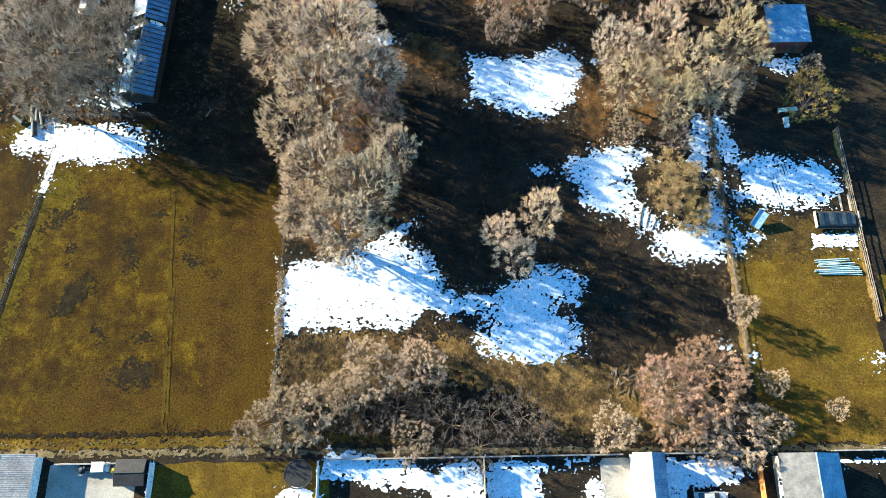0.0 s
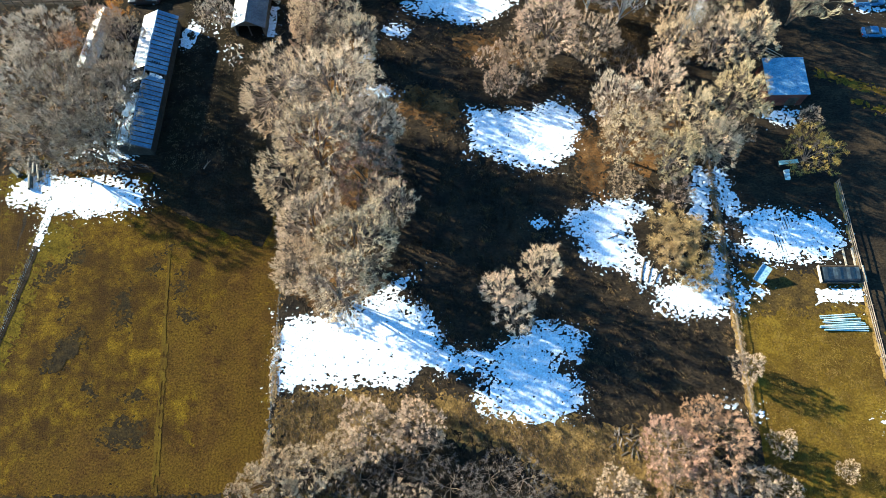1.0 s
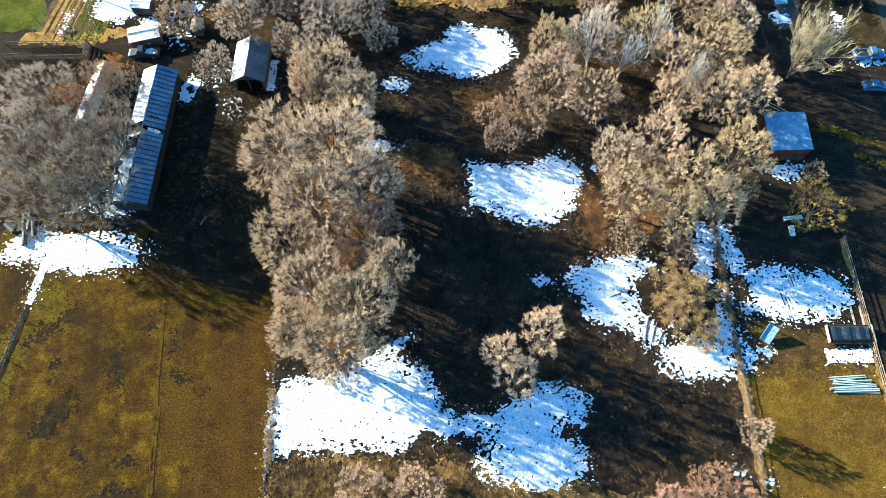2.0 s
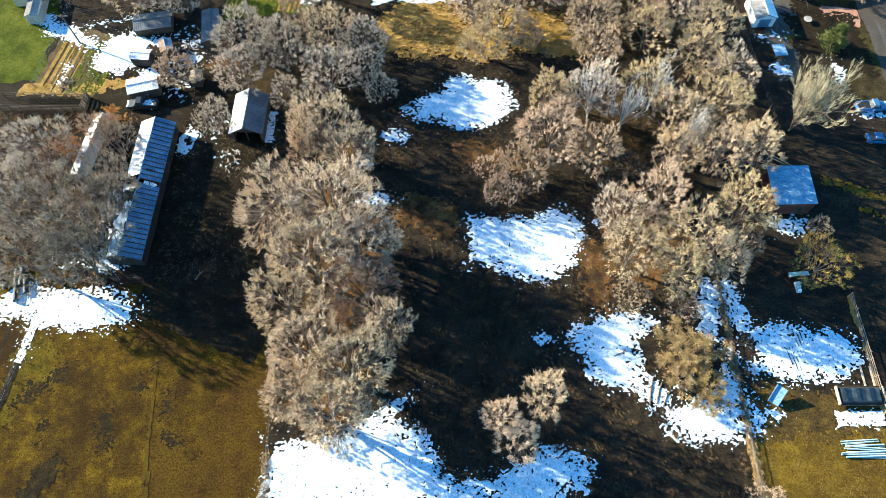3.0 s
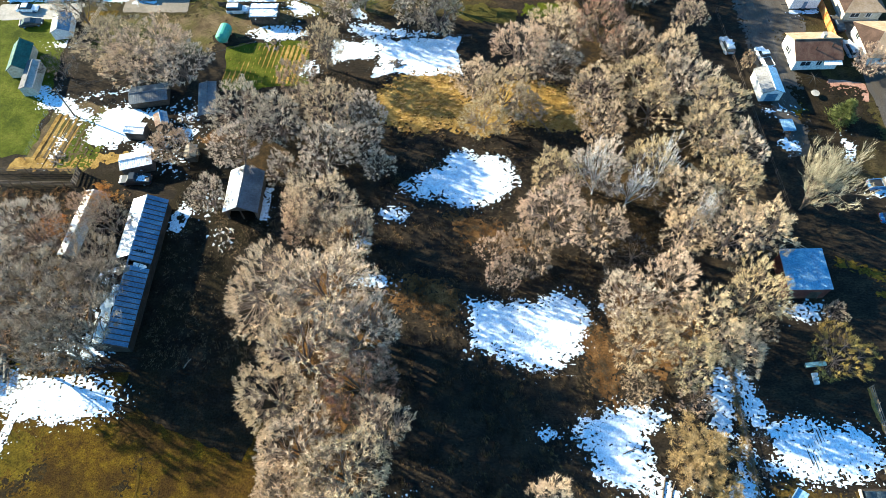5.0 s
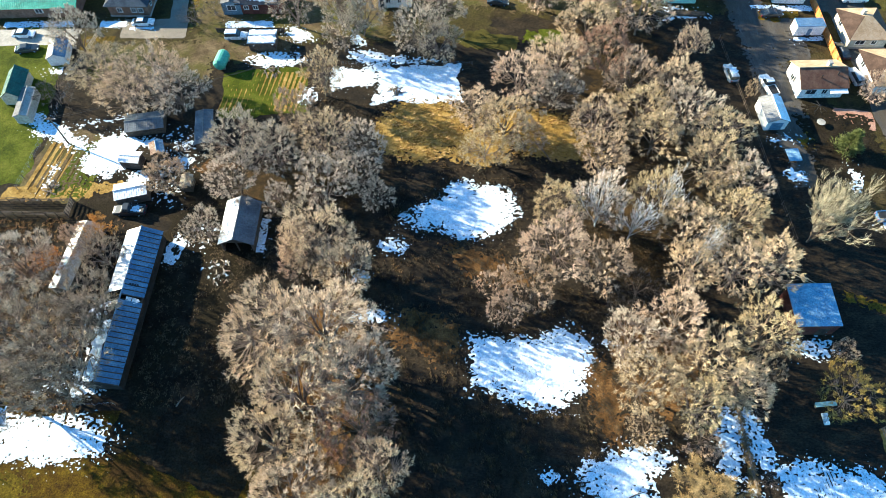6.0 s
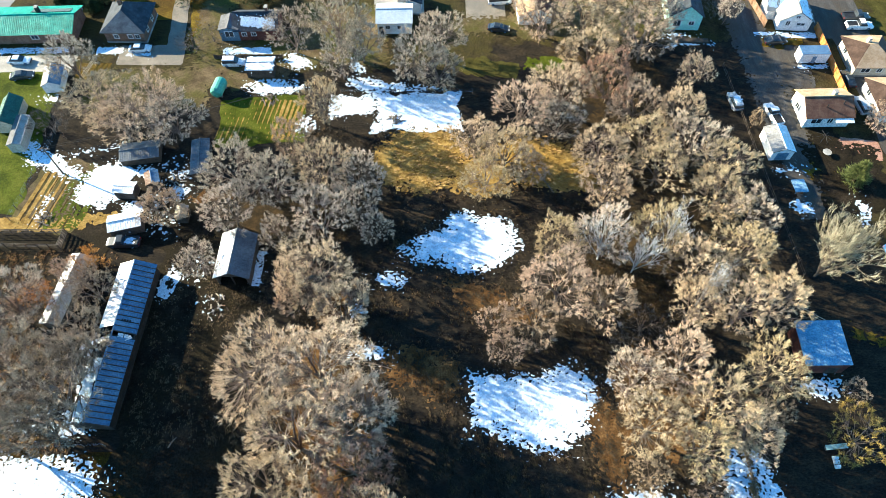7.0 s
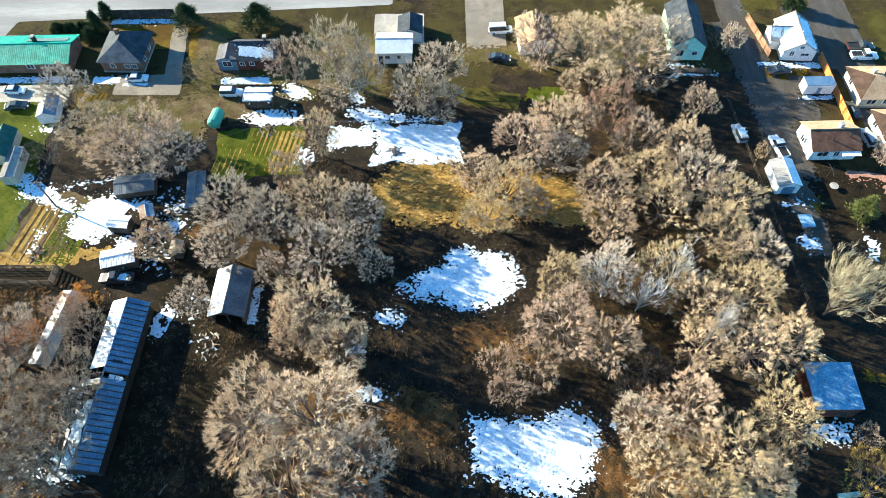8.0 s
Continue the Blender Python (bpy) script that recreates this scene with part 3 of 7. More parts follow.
snow("the upper clearing", ("o", 7, 91, 7, 5.8, 10), ("o", 0.5, 91.2, 6.4, 3.0, 22), ("o", 10.6, 92, 3.8, 4.4, 0), ("o", 4.5, 95, 3, 2.8, 0))
snow("the wood's edge", ("o", -7.9, 84.2, 2.9, 1.5, -10))
snow("the ground under the trees", ("o", -10.2, 71, 2.9, 1.3, -8), ("o", -12.5, 78.5, 1.3, 1.0, 0))
snow("the ground beside the barn", ("o", -44.8, 83.6, 1.7, 2.8, -10), ("-o", -44.7, 83.4, 0.5, 1.1, -10), solid=True)
snow("the barn's shaded end", ("o", -53.5, 60.2, 2.4, 1.6, 0))
snow("the ground beside the shed", ("b", -30.0, 86.6, 0.7, 3.4, -3))
snow("the shed roof's drip line", ("o", 58.6, 64.7, 3.3, 1.7, 0))
snow("the far meadow", ("b", -3.6, 121.6, 8.6, 4.9, 0), ("b", -15.6, 123.5, 4.8, 2.7, 3), ("-b", -11.7, 123, 0.22, 4, 2), solid=True)
snow("the meadow behind the wire", ("o", -13.5, 129, 4.6, 2.0, -20), ("o", -9, 128.2, 5, 1.1, -5), ("o", -4, 127.8, 4.5, 0.5, 0), ("o", -16, 133.5, 1.2, 2.6, 25))
snow("the lawn by the parked car", ("o", -32.5, 128.8, 5.6, 2.1, 0), ("o", -28.5, 135.8, 3.2, 2.0, -25), ("o", -25, 118.5, 1.8, 2.0, 0))
snow("the kitchen garden", ("o", -60.8, 105.0, 5.2, 5.2, -12), ("o", -62, 102.5, 4.4, 3.0, 0), ("o", -72, 110, 7.5, 2.3, -28), ("b", -65, 112.6, 6, 0.7, 14))
snow("the garden's straw rows", ("o", -70.8, 98.8, 0.7, 2.6, -14))
snow("the sheds' yard", ("o", -46.5, 103.0, 2.6, 1.2, 0), ("o", -47, 107, 1.6, 1.0, 0), ("b", -56, 107.6, 3.4, 1.2, 0), ("o", -54.4, 99.2, 1.8, 1.3, 0))
snow("the shade of the metal garage", ("o", 66, 106.2, 2.6, 0.9, 0))
snow("the shade of the table tennis board", ("o", 65.2, 97.8, 1.8, 1.5, -10))
snow("the yard by the evergreen", ("o", 75.6, 97.2, 1.1, 2.2, -15), ("o", 79.5, 87, 2.6, 0.7, 0))
snow("the white house's shaded side", ("b", 76.8, 142, 3.8, 0.9, 0), ("b", 70.2, 142.6, 2.6, 0.5, 0))
snow("the trailer's shaded side", ("b", 77, 132.7, 3.0, 0.6, 0))
snow("the brick house's shaded side", ("b", -68.6, 139.9, 2.8, 1.0, 0), ("b", -62.3, 138.6, 2.6, 0.35, 0), ("b", -64.8, 158.3, 7.4, 0.8, 0))
snow("the green-roofed house's front", ("b", -84.5, 140.2, 7.5, 0.9, 0))
snow("the garden sheds' lawn", ("o", -77, 126.5, 2.4, 0.8, 0), ("o", -77.5, 114, 2.4, 1.2, 0))
snow("the blue house's back yard", ("b", -39.5, 139.3, 5.2, 1.0, 0))
snow("the teal house's yard", ("b", 54, 139.6, 4.6, 0.35, 0), ("o", 51.5, 142.2, 2.5, 0.9, 0))
snow("the small hollows of the meadow", ("o", 16.1, 45.9, 1.0, 0.6, 0), ("o", 42.2, 16.6, 0.9, 0.6, 0), ("o", 45.9, 15.3, 0.6, 0.6, 0), ("o", 64, 14.2, 1.0, 0.9, 0), ("o", -8, 35, 3.5, 1.0, 30), ("o", 27, 66, 0.9, 0.5, 0), ("o", 78, 66, 0.6, 1.0, 0))

snow("the dirt between barn and shed", ("o", -40.5, 86.5, 2.2, 2.6, 0), ("o", -37, 80, 1.6, 1.6, 0), scatter=True)
snow("the debris beside the barn", ("b", -54.6, 66, 1.4, 6.5, -3), ("o", -57, 60.5, 5, 2, 0), scatter=True)
snow("the huts' yard", ("b", -49, 102, 4, 9, 0), scatter=True)
snow("the grass round the brown bush", ("o", 36.0, 37.5, 4.5, 2.5, 0), scatter=True)

# dry grass standing in tufts over the meadow
rng = np.random.default_rng(5)


def tufts(name, count, x0, x1, y0, y1, keep, tall, mat, label, lean=(0.25, -0.9)):
    heads = count // 9
    x, y = np.repeat(rng.uniform(x0, x1, heads), 9) + rng.normal(0, 0.17, heads * 9), np.repeat(rng.uniform(y0, y1, heads), 9) + rng.normal(0, 0.17, heads * 9)
    count = heads * 9
    clump = fractal(x, y, 2.5, 33) + 0.5 * fractal(x, y, 9, 44)
    ok = keep(x, y) & (clump > rng.uniform(-0.7, 0.8, count))
    x, y = x[ok], y[ok]
    n, blades = len(x), 3
    a = rng.uniform(0, 2 * math.pi, (n, blades))
    r, h = rng.uniform(0.05, 0.2, (n, blades)), tall * rng.uniform(0.5, 1.2, (n, blades))
    bx, by = x[:, None] + r * np.cos(a), y[:, None] + r * np.sin(a)
    w = rng.uniform(0.04, 0.08, (n, blades))
    tx = bx + (lean[0] * h + 0.35 * h * np.cos(a)) * 1.0
    ty = by + (lean[1] * h + 0.35 * h * np.sin(a)) * 1.0
    p = np.stack([np.stack([bx - w * np.sin(a), by + w * np.cos(a), 0 * bx], -1), np.stack([bx + w * np.sin(a), by - w * np.cos(a), 0 * bx], -1), np.stack([tx, ty, 0.7 * h], -1)], 2).reshape(-1, 3)
    me = bpy.data.meshes.new(name)
    m = len(p) // 3
    me.vertices.add(3 * m), me.loops.add(3 * m), me.polygons.add(m)
    me.vertices.foreach_set("co", p.ravel())
    me.loops.foreach_set("vertex_index", np.arange(3 * m, dtype=np.int32))
    me.polygons.foreach_set("loop_start", np.arange(0, 3 * m, 3, dtype=np.int32))
    me.update(calc_edges=True)
    me.materials.append(mat)
    return tagged(new(name, me), label, "grass", kind="stuff")


CLEARING = [("o", -2, 110, 9, 7, 20), ("o", 18, 109, 12, 6, -15)]
DRY_BLADE = material("dry_blades", [(0.0138, 0.0103, 0.00574), (0.0298, 0.0218, 0.0115), (0.115, 0.0734, 0.0275)], 3.0, 0.3, 0.9, 0, random_tint=0.3, island=True)
tufts("dry_grass", 115000, -24.5, 44, 3, 118, lambda x, y: (field_of(SNOW_SHAPES, x, y) < 0.2) & (field_of(CLEARING, x, y) < 0), 0.5, DRY_BLADE, "knee-high brown dry meadow grass in tufts")
tufts("dry_grass", 12000, -46, -27, 57, 94, lambda x, y: (field_of(SNOW_SHAPES, x, y) < 0.1) & ~((abs(x + 33.4) < 2.8) & (abs(y - 87.7) < 4.3)), 0.35, material("dead_litter", [(0.05, 0.035, 0.018), (0.09, 0.065, 0.032), (0.16, 0.115, 0.06)], 3.0, 0.3, 0.9, 0, random_tint=0.3, island=True), "brown dead weeds and litter on the shaded dirt")
tufts("dry_grass", 16000, -84, -53.6, 56, 91, lambda x, y: (field_of(SNOW_SHAPES, x, y) < 0.1) & ~((abs(x + 60.6) < 2.6) & (abs(y - 82.2) < 7)), 0.5, material("rusty_weeds", [(0.11, 0.055, 0.016), (0.2, 0.11, 0.035), (0.3, 0.19, 0.075)], 3.0, 0.3, 0.9, 0, random_tint=0.3, island=True), "rust-brown weeds under the trees by the barn")
STRAW_BLADE = material("straw_blades", [(0.16, 0.108, 0.048), (0.24, 0.168, 0.08), (0.304, 0.224, 0.12)], 3.0, 0.3, 0.9, 0, random_tint=0.3, island=True)
GOLD_BLADE = material("golden_straw_blades", [(0.259, 0.158, 0.0432), (0.365, 0.24, 0.072), (0.461, 0.326, 0.115)], 3.0, 0.3, 0.9, 0, random_tint=0.3, island=True)
tufts("straw_grass", 16000, -12, 31, 100, 119, lambda x, y: field_of(CLEARING, x, y) > -0.5, 0.7, GOLD_BLADE, "golden straw grass lying in swirls in the clearing", (0.5, -0.5))
# no straw tufts grow where the thicket's shade is painted
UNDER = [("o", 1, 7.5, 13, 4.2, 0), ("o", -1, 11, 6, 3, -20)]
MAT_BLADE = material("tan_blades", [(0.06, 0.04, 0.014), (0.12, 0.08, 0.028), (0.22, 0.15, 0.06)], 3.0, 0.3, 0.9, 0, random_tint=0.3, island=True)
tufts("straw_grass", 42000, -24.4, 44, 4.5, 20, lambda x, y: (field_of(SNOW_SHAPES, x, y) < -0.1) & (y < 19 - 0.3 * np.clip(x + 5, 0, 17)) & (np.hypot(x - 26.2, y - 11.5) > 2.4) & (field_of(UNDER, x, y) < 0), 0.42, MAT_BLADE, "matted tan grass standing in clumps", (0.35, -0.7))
tufts("fence_weeds", 3200, -25.5, -24.5, 9, 42, lambda x, y: x < 99, 0.5, STRAW_BLADE, "tall tangled dry weeds along the wire fence")
tufts("fence_weeds", 3600, 44.2, 45.0, 13, 57, lambda x, y: x < 99, 0.6, STRAW_BLADE, "tall tangled dry weeds along the old fence")
tufts("lawn_grass", 26000, 45.8, 64.6, 2.6, 31, lambda x, y: x < 99, 0.13, material("lawn_blades", [(0.07, 0.045, 0.008), (0.12, 0.08, 0.011), (0.18, 0.125, 0.02)], 3.0, 0.3, 0.9, 0, random_tint=0.25, island=True), "short tufted yellow lawn grass in the fenced yard", (0.2, -0.5))
stones = Geo()
for k in range(60):
    x, y, r = rng.uniform(-66, -26), rng.normal(4.3, 0.2), rng.uniform(0.05, 0.11)
    stones.box(x - r, y - r * 0.8, 0.0, x + r, y + r * 0.8, 0.06 + r, 0.35 * r)
for k in range(45):
    x, y, r = rng.normal(-25.1, 0.3), rng.uniform(12, 24), rng.uniform(0.08, 0.2)
    stones.box(x - r, y - r * 0.8, 0.0, x + r, y + r * 0.8, 0.06 + r, 0.35 * r)
tagged(part("field_stones", stones, WORN_CONCRETE), "small pale field stones along the pasture's edge", "stone", kind="stuff")

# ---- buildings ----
# weathered metal; its blue also paints the shade on east roof slopes
METAL = material("weathered_and_shade_blue_metal", [(0.08, 0.152, 0.256), (0.128, 0.216, 0.336), (0.192, 0.28, 0.384)], 2.5, 0.25, 0.5, 0.01, metal=0.35, random_tint=0.08)
METAL_FOREST = material("dark_green_sheet_metal", [(0.02, 0.07, 0.055), (0.03, 0.1, 0.08), (0.045, 0.13, 0.1)], 2.5, 0.3, 0.5, 0.01, random_tint=0.06)
# darkened sheet metal: shade put into the colour of unlit roofs
METAL_SHADED = material("shaded_slate_sheet_metal", [(0.07, 0.085, 0.105), (0.1, 0.12, 0.145), (0.14, 0.16, 0.185)], 2.5, 0.25, 0.6, 0.01, random_tint=0.06)
METAL_ICE = material("pale_blue_sheet_metal", [(0.4, 0.48, 0.56), (0.48, 0.544, 0.608), (0.528, 0.584, 0.64)], 2.5, 0.25, 0.5, 0.01, random_tint=0.05)
METAL_CREAM = material("cream_sheet_metal", [(0.4, 0.368, 0.304), (0.48, 0.448, 0.376), (0.528, 0.496, 0.432)], 2.5, 0.25, 0.6, 0.01, random_tint=0.06)
METAL_GREY = material("grey_sheet_metal", [(0.192, 0.192, 0.192), (0.256, 0.256, 0.256), (0.32, 0.32, 0.312)], 2.5, 0.25, 0.5, 0.01, metal=0.2, random_tint=0.06)
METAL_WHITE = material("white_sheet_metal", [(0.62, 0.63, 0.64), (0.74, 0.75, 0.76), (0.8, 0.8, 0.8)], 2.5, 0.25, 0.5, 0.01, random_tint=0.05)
METAL_GREEN = material("green_sheet_metal", [(0.024, 0.24, 0.156), (0.036, 0.324, 0.216), (0.06, 0.384, 0.264)], 2.5, 0.3, 0.45, 0.01, random_tint=0.06)
METAL_RUST = material("rusty_sheet_metal", [(0.128, 0.064, 0.04), (0.24, 0.16, 0.112), (0.336, 0.32, 0.304)], 1.2, 0.2, 0.75, 0.01, random_tint=0.1)
SHINGLE_GREY = material("grey_shingles", [(0.08, 0.08, 0.084), (0.128, 0.128, 0.132), (0.176, 0.176, 0.176)], 1.5, 0.12, 0.9, 0.02)
SHINGLE_PALE = material("pale_grey_shingles", [(0.224, 0.216, 0.2), (0.304, 0.296, 0.272), (0.368, 0.36, 0.336)], 1.5, 0.12, 0.9, 0.02)
# three tones of one shingle: light and shade by slope, put into colour
SHINGLE_BROWN_SHADED = material("shaded_brown_shingles", [(0.072, 0.0336, 0.0208), (0.104, 0.0528, 0.0336), (0.14, 0.08, 0.052)], 1.5, 0.12, 0.9, 0.02)
SHINGLE_DARK_SHADED = material("deep_shaded_brown_shingles", [(0.028, 0.016, 0.0112), (0.048, 0.0288, 0.02), (0.072, 0.0448, 0.032)], 1.5, 0.12, 0.9, 0.02)
SHINGLE_TAN_LIT = material("lit_tan_shingles", [(0.288, 0.192, 0.104), (0.368, 0.256, 0.152), (0.432, 0.32, 0.208)], 1.5, 0.12, 0.9, 0.02)
SHINGLE_BLUE = material("slate_blue_shingles", [(0.0192, 0.024, 0.0312), (0.0336, 0.0408, 0.0528), (0.0528, 0.0624, 0.0768)], 1.5, 0.12, 0.9, 0.02)
WHITE_WALL = material("white_siding", [(0.66, 0.65, 0.62), (0.76, 0.75, 0.72), (0.82, 0.81, 0.79)], 3, 0.3, 0.8, 0.01)
CREAM_WALL = material("cream_stucco", [(0.4, 0.36, 0.272), (0.48, 0.432, 0.336), (0.528, 0.488, 0.4)], 3, 0.3, 0.9, 0.01)
MINT_WALL = material("mint_siding", [(0.42, 0.7, 0.56), (0.5, 0.78, 0.64), (0.56, 0.82, 0.7)], 3, 0.3, 0.8, 0.01)
BLUE_WALL = material("blue_grey_siding", [(0.104, 0.16, 0.208), (0.136, 0.2, 0.256), (0.176, 0.24, 0.296)], 3, 0.3, 0.8, 0.01)
RED_WALL = material("dark_red_boards", [(0.072, 0.024, 0.016), (0.12, 0.04, 0.028), (0.16, 0.064, 0.04)], 2, 0.2, 0.9, 0.01)
BRICK_WALL = material("brown_brick", [(0.104, 0.06, 0.04), (0.16, 0.096, 0.064), (0.216, 0.136, 0.096)], 1.5, 0.12, 0.9, 0.01)
WOOD = material("weathered_wood", [(0.096, 0.076, 0.06), (0.16, 0.132, 0.104), (0.24, 0.2, 0.16)], 1.2, 0.1, 0.9, 0.02, random_tint=0.2)
WOOD_ORANGE = material("orange_stained_boards", [(0.336, 0.128, 0.028), (0.44, 0.184, 0.048), (0.496, 0.24, 0.08)], 1.2, 0.1, 0.8, 0.01, random_tint=0.12)
WOOD_PALE = material("pale_boards", [(0.32, 0.272, 0.2), (0.416, 0.36, 0.272), (0.48, 0.424, 0.336)], 1.2, 0.1, 0.85, 0.01, random_tint=0.1)
PAINT_WHITE = material("white_paint", [(0.72, 0.72, 0.71), (0.8, 0.8, 0.79)], 1.5, 0.2, 0.5, 0)
GLASS = material("dark_window_glass", [(0.02, 0.025, 0.03), (0.04, 0.05, 0.06)], 2, 0.5, 0.12, 0, spec=0.6)
BLOCK = material("concrete_blocks", [(0.192, 0.184, 0.176), (0.264, 0.256, 0.24), (0.32, 0.312, 0.296)], 1.5, 0.15, 0.9, 0.02, random_tint=0.08)
BLACK = material("black_plastic", [(0.0096, 0.0096, 0.0104), (0.024, 0.024, 0.0256)], 1, 0.2, 0.6, 0.005)
DARK_WOOD = material("old_dark_boards", [(0.04, 0.032, 0.0256), (0.072, 0.0576, 0.044), (0.112, 0.088, 0.068)], 1.2, 0.1, 0.9, 0.02, random_tint=0.2)


def window(root, x, y, z, w, h, facing, frame_mat=None):
    """A framed pane on a wall; facing 's', 'n', 'e' or 'w'."""
    turn = {"s": 0, "e": 90, "n": 180, "w": 270}[facing]
    at = pose(x, y, z, 0, 0, turn)
    f = Geo()
    b = 0.1
    for x0, z0, x1, z1 in ((-w / 2 - b, -b, w / 2 + b, 0), (-w / 2 - b, h, w / 2 + b, h + b), (-w / 2 - b, 0, -w / 2, h), (w / 2, 0, w / 2 + b, h), (-0.03, 0, 0.03, h)):
        f.box(x0, -0.06, z0, x1, 0.02, z1)
    frame_ob = part("window", f, frame_mat or PAINT_WHITE, root, "white framed window", at)
    part("pane", Geo().box(-w / 2, -0.025, 0, w / 2, 0.01, h), GLASS, frame_ob)


def door(root, x, y, w, h, facing, mat):
    turn = {"s": 0, "e": 90, "n": 180, "w": 270}[facing]
    ob = part("door", Geo().box(-w / 2, -0.05, 0.05, w / 2, 0.02, h), mat, root, "", pose(x, y, 0, 0, 0, turn))
    part("handle", Geo().tube((w / 2 - 0.12, -0.12, 1.0), (w / 2 - 0.12, -0.04, 1.0), 0.03), METAL, ob)


def ribbed(width, length, ribs=2):
    """A roofing sheet: its top in the plane z = 0, x along the ridge, y down the slope, with raised ribs."""
    s = Geo().box(-width / 2 + 0.008, 0, -0.03, width / 2 - 0.008, length, 0)
    for k in range(ribs):
        x = -width / 2 + width * (k + 0.5) / ribs
        s.hexa([(x - 0.06, 0, 0), (x + 0.06, 0, 0), (x + 0.06, length, 0), (x - 0.06, length, 0), (x - 0.03, 0, 0.025), (x + 0.03, 0, 0.025), (x + 0.03, length, 0.025), (x - 0.03, length, 0.025)])
    return s


def slope_pose(side, w, l, eave, ridge, over):
    """Where a roof slope lies in its house: x along the ridge, y down the slope from the ridge."""
    hw = w / 2
    drop = math.atan2(ridge - eave, hw)
    down = Vector((side * math.cos(drop), 0, -math.sin(drop)))
    along = Vector((0, -side, 0))
    up = along.cross(down)
    m = Matrix.Identity(4)
    m.col[0][:3], m.col[1][:3], m.col[2][:3], m.col[3][:3] = along, down, up, (0, 0, ridge + 0.08)
    return m, (hw + over) / math.cos(drop)


def gable(name, label, x, y, w, l, eave, ridge, rz, wall, roofs, over=0.4, sheets=0.0, category="house", open_front=False, windows=(), doors=(), chimney=None, gone=None, hollow=False, seams=False):
    """A house with its ridge along its own y. roofs: the materials of the slopes at -x and +x. sheets: the width of metal sheets laid on it."""
    root = thing(name, label, category, x, y, 0, rz)
    hw, hl, t = w / 2, l / 2, 0.15
    if hollow or open_front:
        sides = [("wall", Geo().box(-hw, -hl, 0, -hw + t, hl, eave)), ("wall", Geo().box(hw - t, -hl, 0, hw, hl, eave))]
        ends = [hl] if open_front else [-hl, hl]
        for e in ends:
            y0, y1 = (e - t, e) if e > 0 else (e, e + t)
            p = [(-hw + t, 0), (hw - t, 0), (hw - t, eave), (0, ridge), (-hw + t, eave)]
            g = Geo().add([(a, y0, b) for a, b in p] + [(a, y1, b) for a, b in p], [(0, 1, 2, 3, 4), (9, 8, 7, 6, 5)] + [((k + 1) % 5, k, 5 + k, 5 + (k + 1) % 5) for k in range(5)])
            sides.append(("gable_wall", g))
        if open_front:
            p = [(-hw + t, eave), (hw - t, eave), (0, ridge)]
            sides.append(("gable_wall", Geo().add([(a, -hl, b) for a, b in p] + [(a, -hl + t, b) for a, b in p], [(0, 1, 2), (5, 4, 3), (1, 0, 3, 4), (2, 1, 4, 5), (0, 2, 5, 3)])))
            for k in (-1, 0, 1):
                sides.append(("post", Geo().box(k * (hw - 0.25) - 0.1, -hl, 0, k * (hw - 0.25) + 0.1, -hl + 0.2, eave)))
        for n, g in sides:
            part(n, g, wall, root)
    else:
        p = [(-hw, 0), (hw, 0), (hw, eave), (0, ridge), (-hw, eave)]
        part("wall", Geo().add([(a, -hl, b) for a, b in p] + [(a, hl, b) for a, b in p], [(0, 1, 2, 3, 4), (9, 8, 7, 6, 5)] + [((k + 1) % 5, k, 5 + k, 5 + (k + 1) % 5) for k in range(5)]), wall, root)
    for side, mat in zip((-1, 1), roofs):
        m, run = slope_pose(side, w, l, eave, ridge, over)
        full = l + 2 * over
        if hollow:
            deck = part("roof_frame", Geo().box(-full / 2, 0.02, -0.16, full / 2, 0.14, -0.05).box(-full / 2, run - 0.2, -0.16, full / 2, run - 0.06, -0.05).box(-full / 2, run / 2, -0.16, full / 2, run / 2 + 0.12, -0.05), DARK_WOOD, root, "", m)
            for k in range(int(full / 1.2) + 1):
                xx = -full / 2 + 0.1 + k * 1.2
                part("rafter", Geo().box(xx - 0.05, 0.05, -0.3, xx + 0.05, run - 0.1, -0.165), DARK_WOOD, deck)
        else:
            deck = part("roof_slope", Geo().box(-full / 2, 0, -0.12, full / 2, run, -0.035 if sheets else 0.0), DARK_WOOD if sheets else mat, root, "", m)
        if sheets:
            n = max(1, round(full / sheets))
            data = ribbed(full / n, run + 0.05).data("roof_sheet")
            data.materials.append(mat)
            for k in range(n):
                u = -full / 2 + full * (k + 0.5) / n
                if gone and gone(side, -u * side, placing_r.random()):
                    continue
                part("roof_sheet", data, mat, deck, "", pose(u, 0, 0.0 if k % 2 else 0.006, placing_r.uniform(-0.15, 0.15) if hollow else 0, 0, 0))
                if seams and side > 0:
                    part("seam_batten", Geo().box(u + full / n / 2 - 0.075, 0.04, 0.0, u + full / n / 2 + 0.075, run, 0.075), DARK_WOOD, deck)
    part("ridge_cap", Geo().tube((0, -hl - over, ridge + 0.1), (0, hl + over, ridge + 0.1), 0.12, n=6), roofs[1], root)
    for wnd in windows:
        window(root, *wnd)
    for d in doors:
        door(root, *d)
    if chimney:
        cx, cy, cz, mat = chimney
        ch = part("chimney", Geo().box(cx - 0.4, cy - 0.3, cz - 1.6, cx + 0.4, cy + 0.3, cz), mat, root)
        part("cap", Geo().box(cx - 0.48, cy - 0.38, cz + 0.002, cx + 0.48, cy + 0.38, cz + 0.1), BLOCK, ch)
    return root


placing_r = random.Random(3)


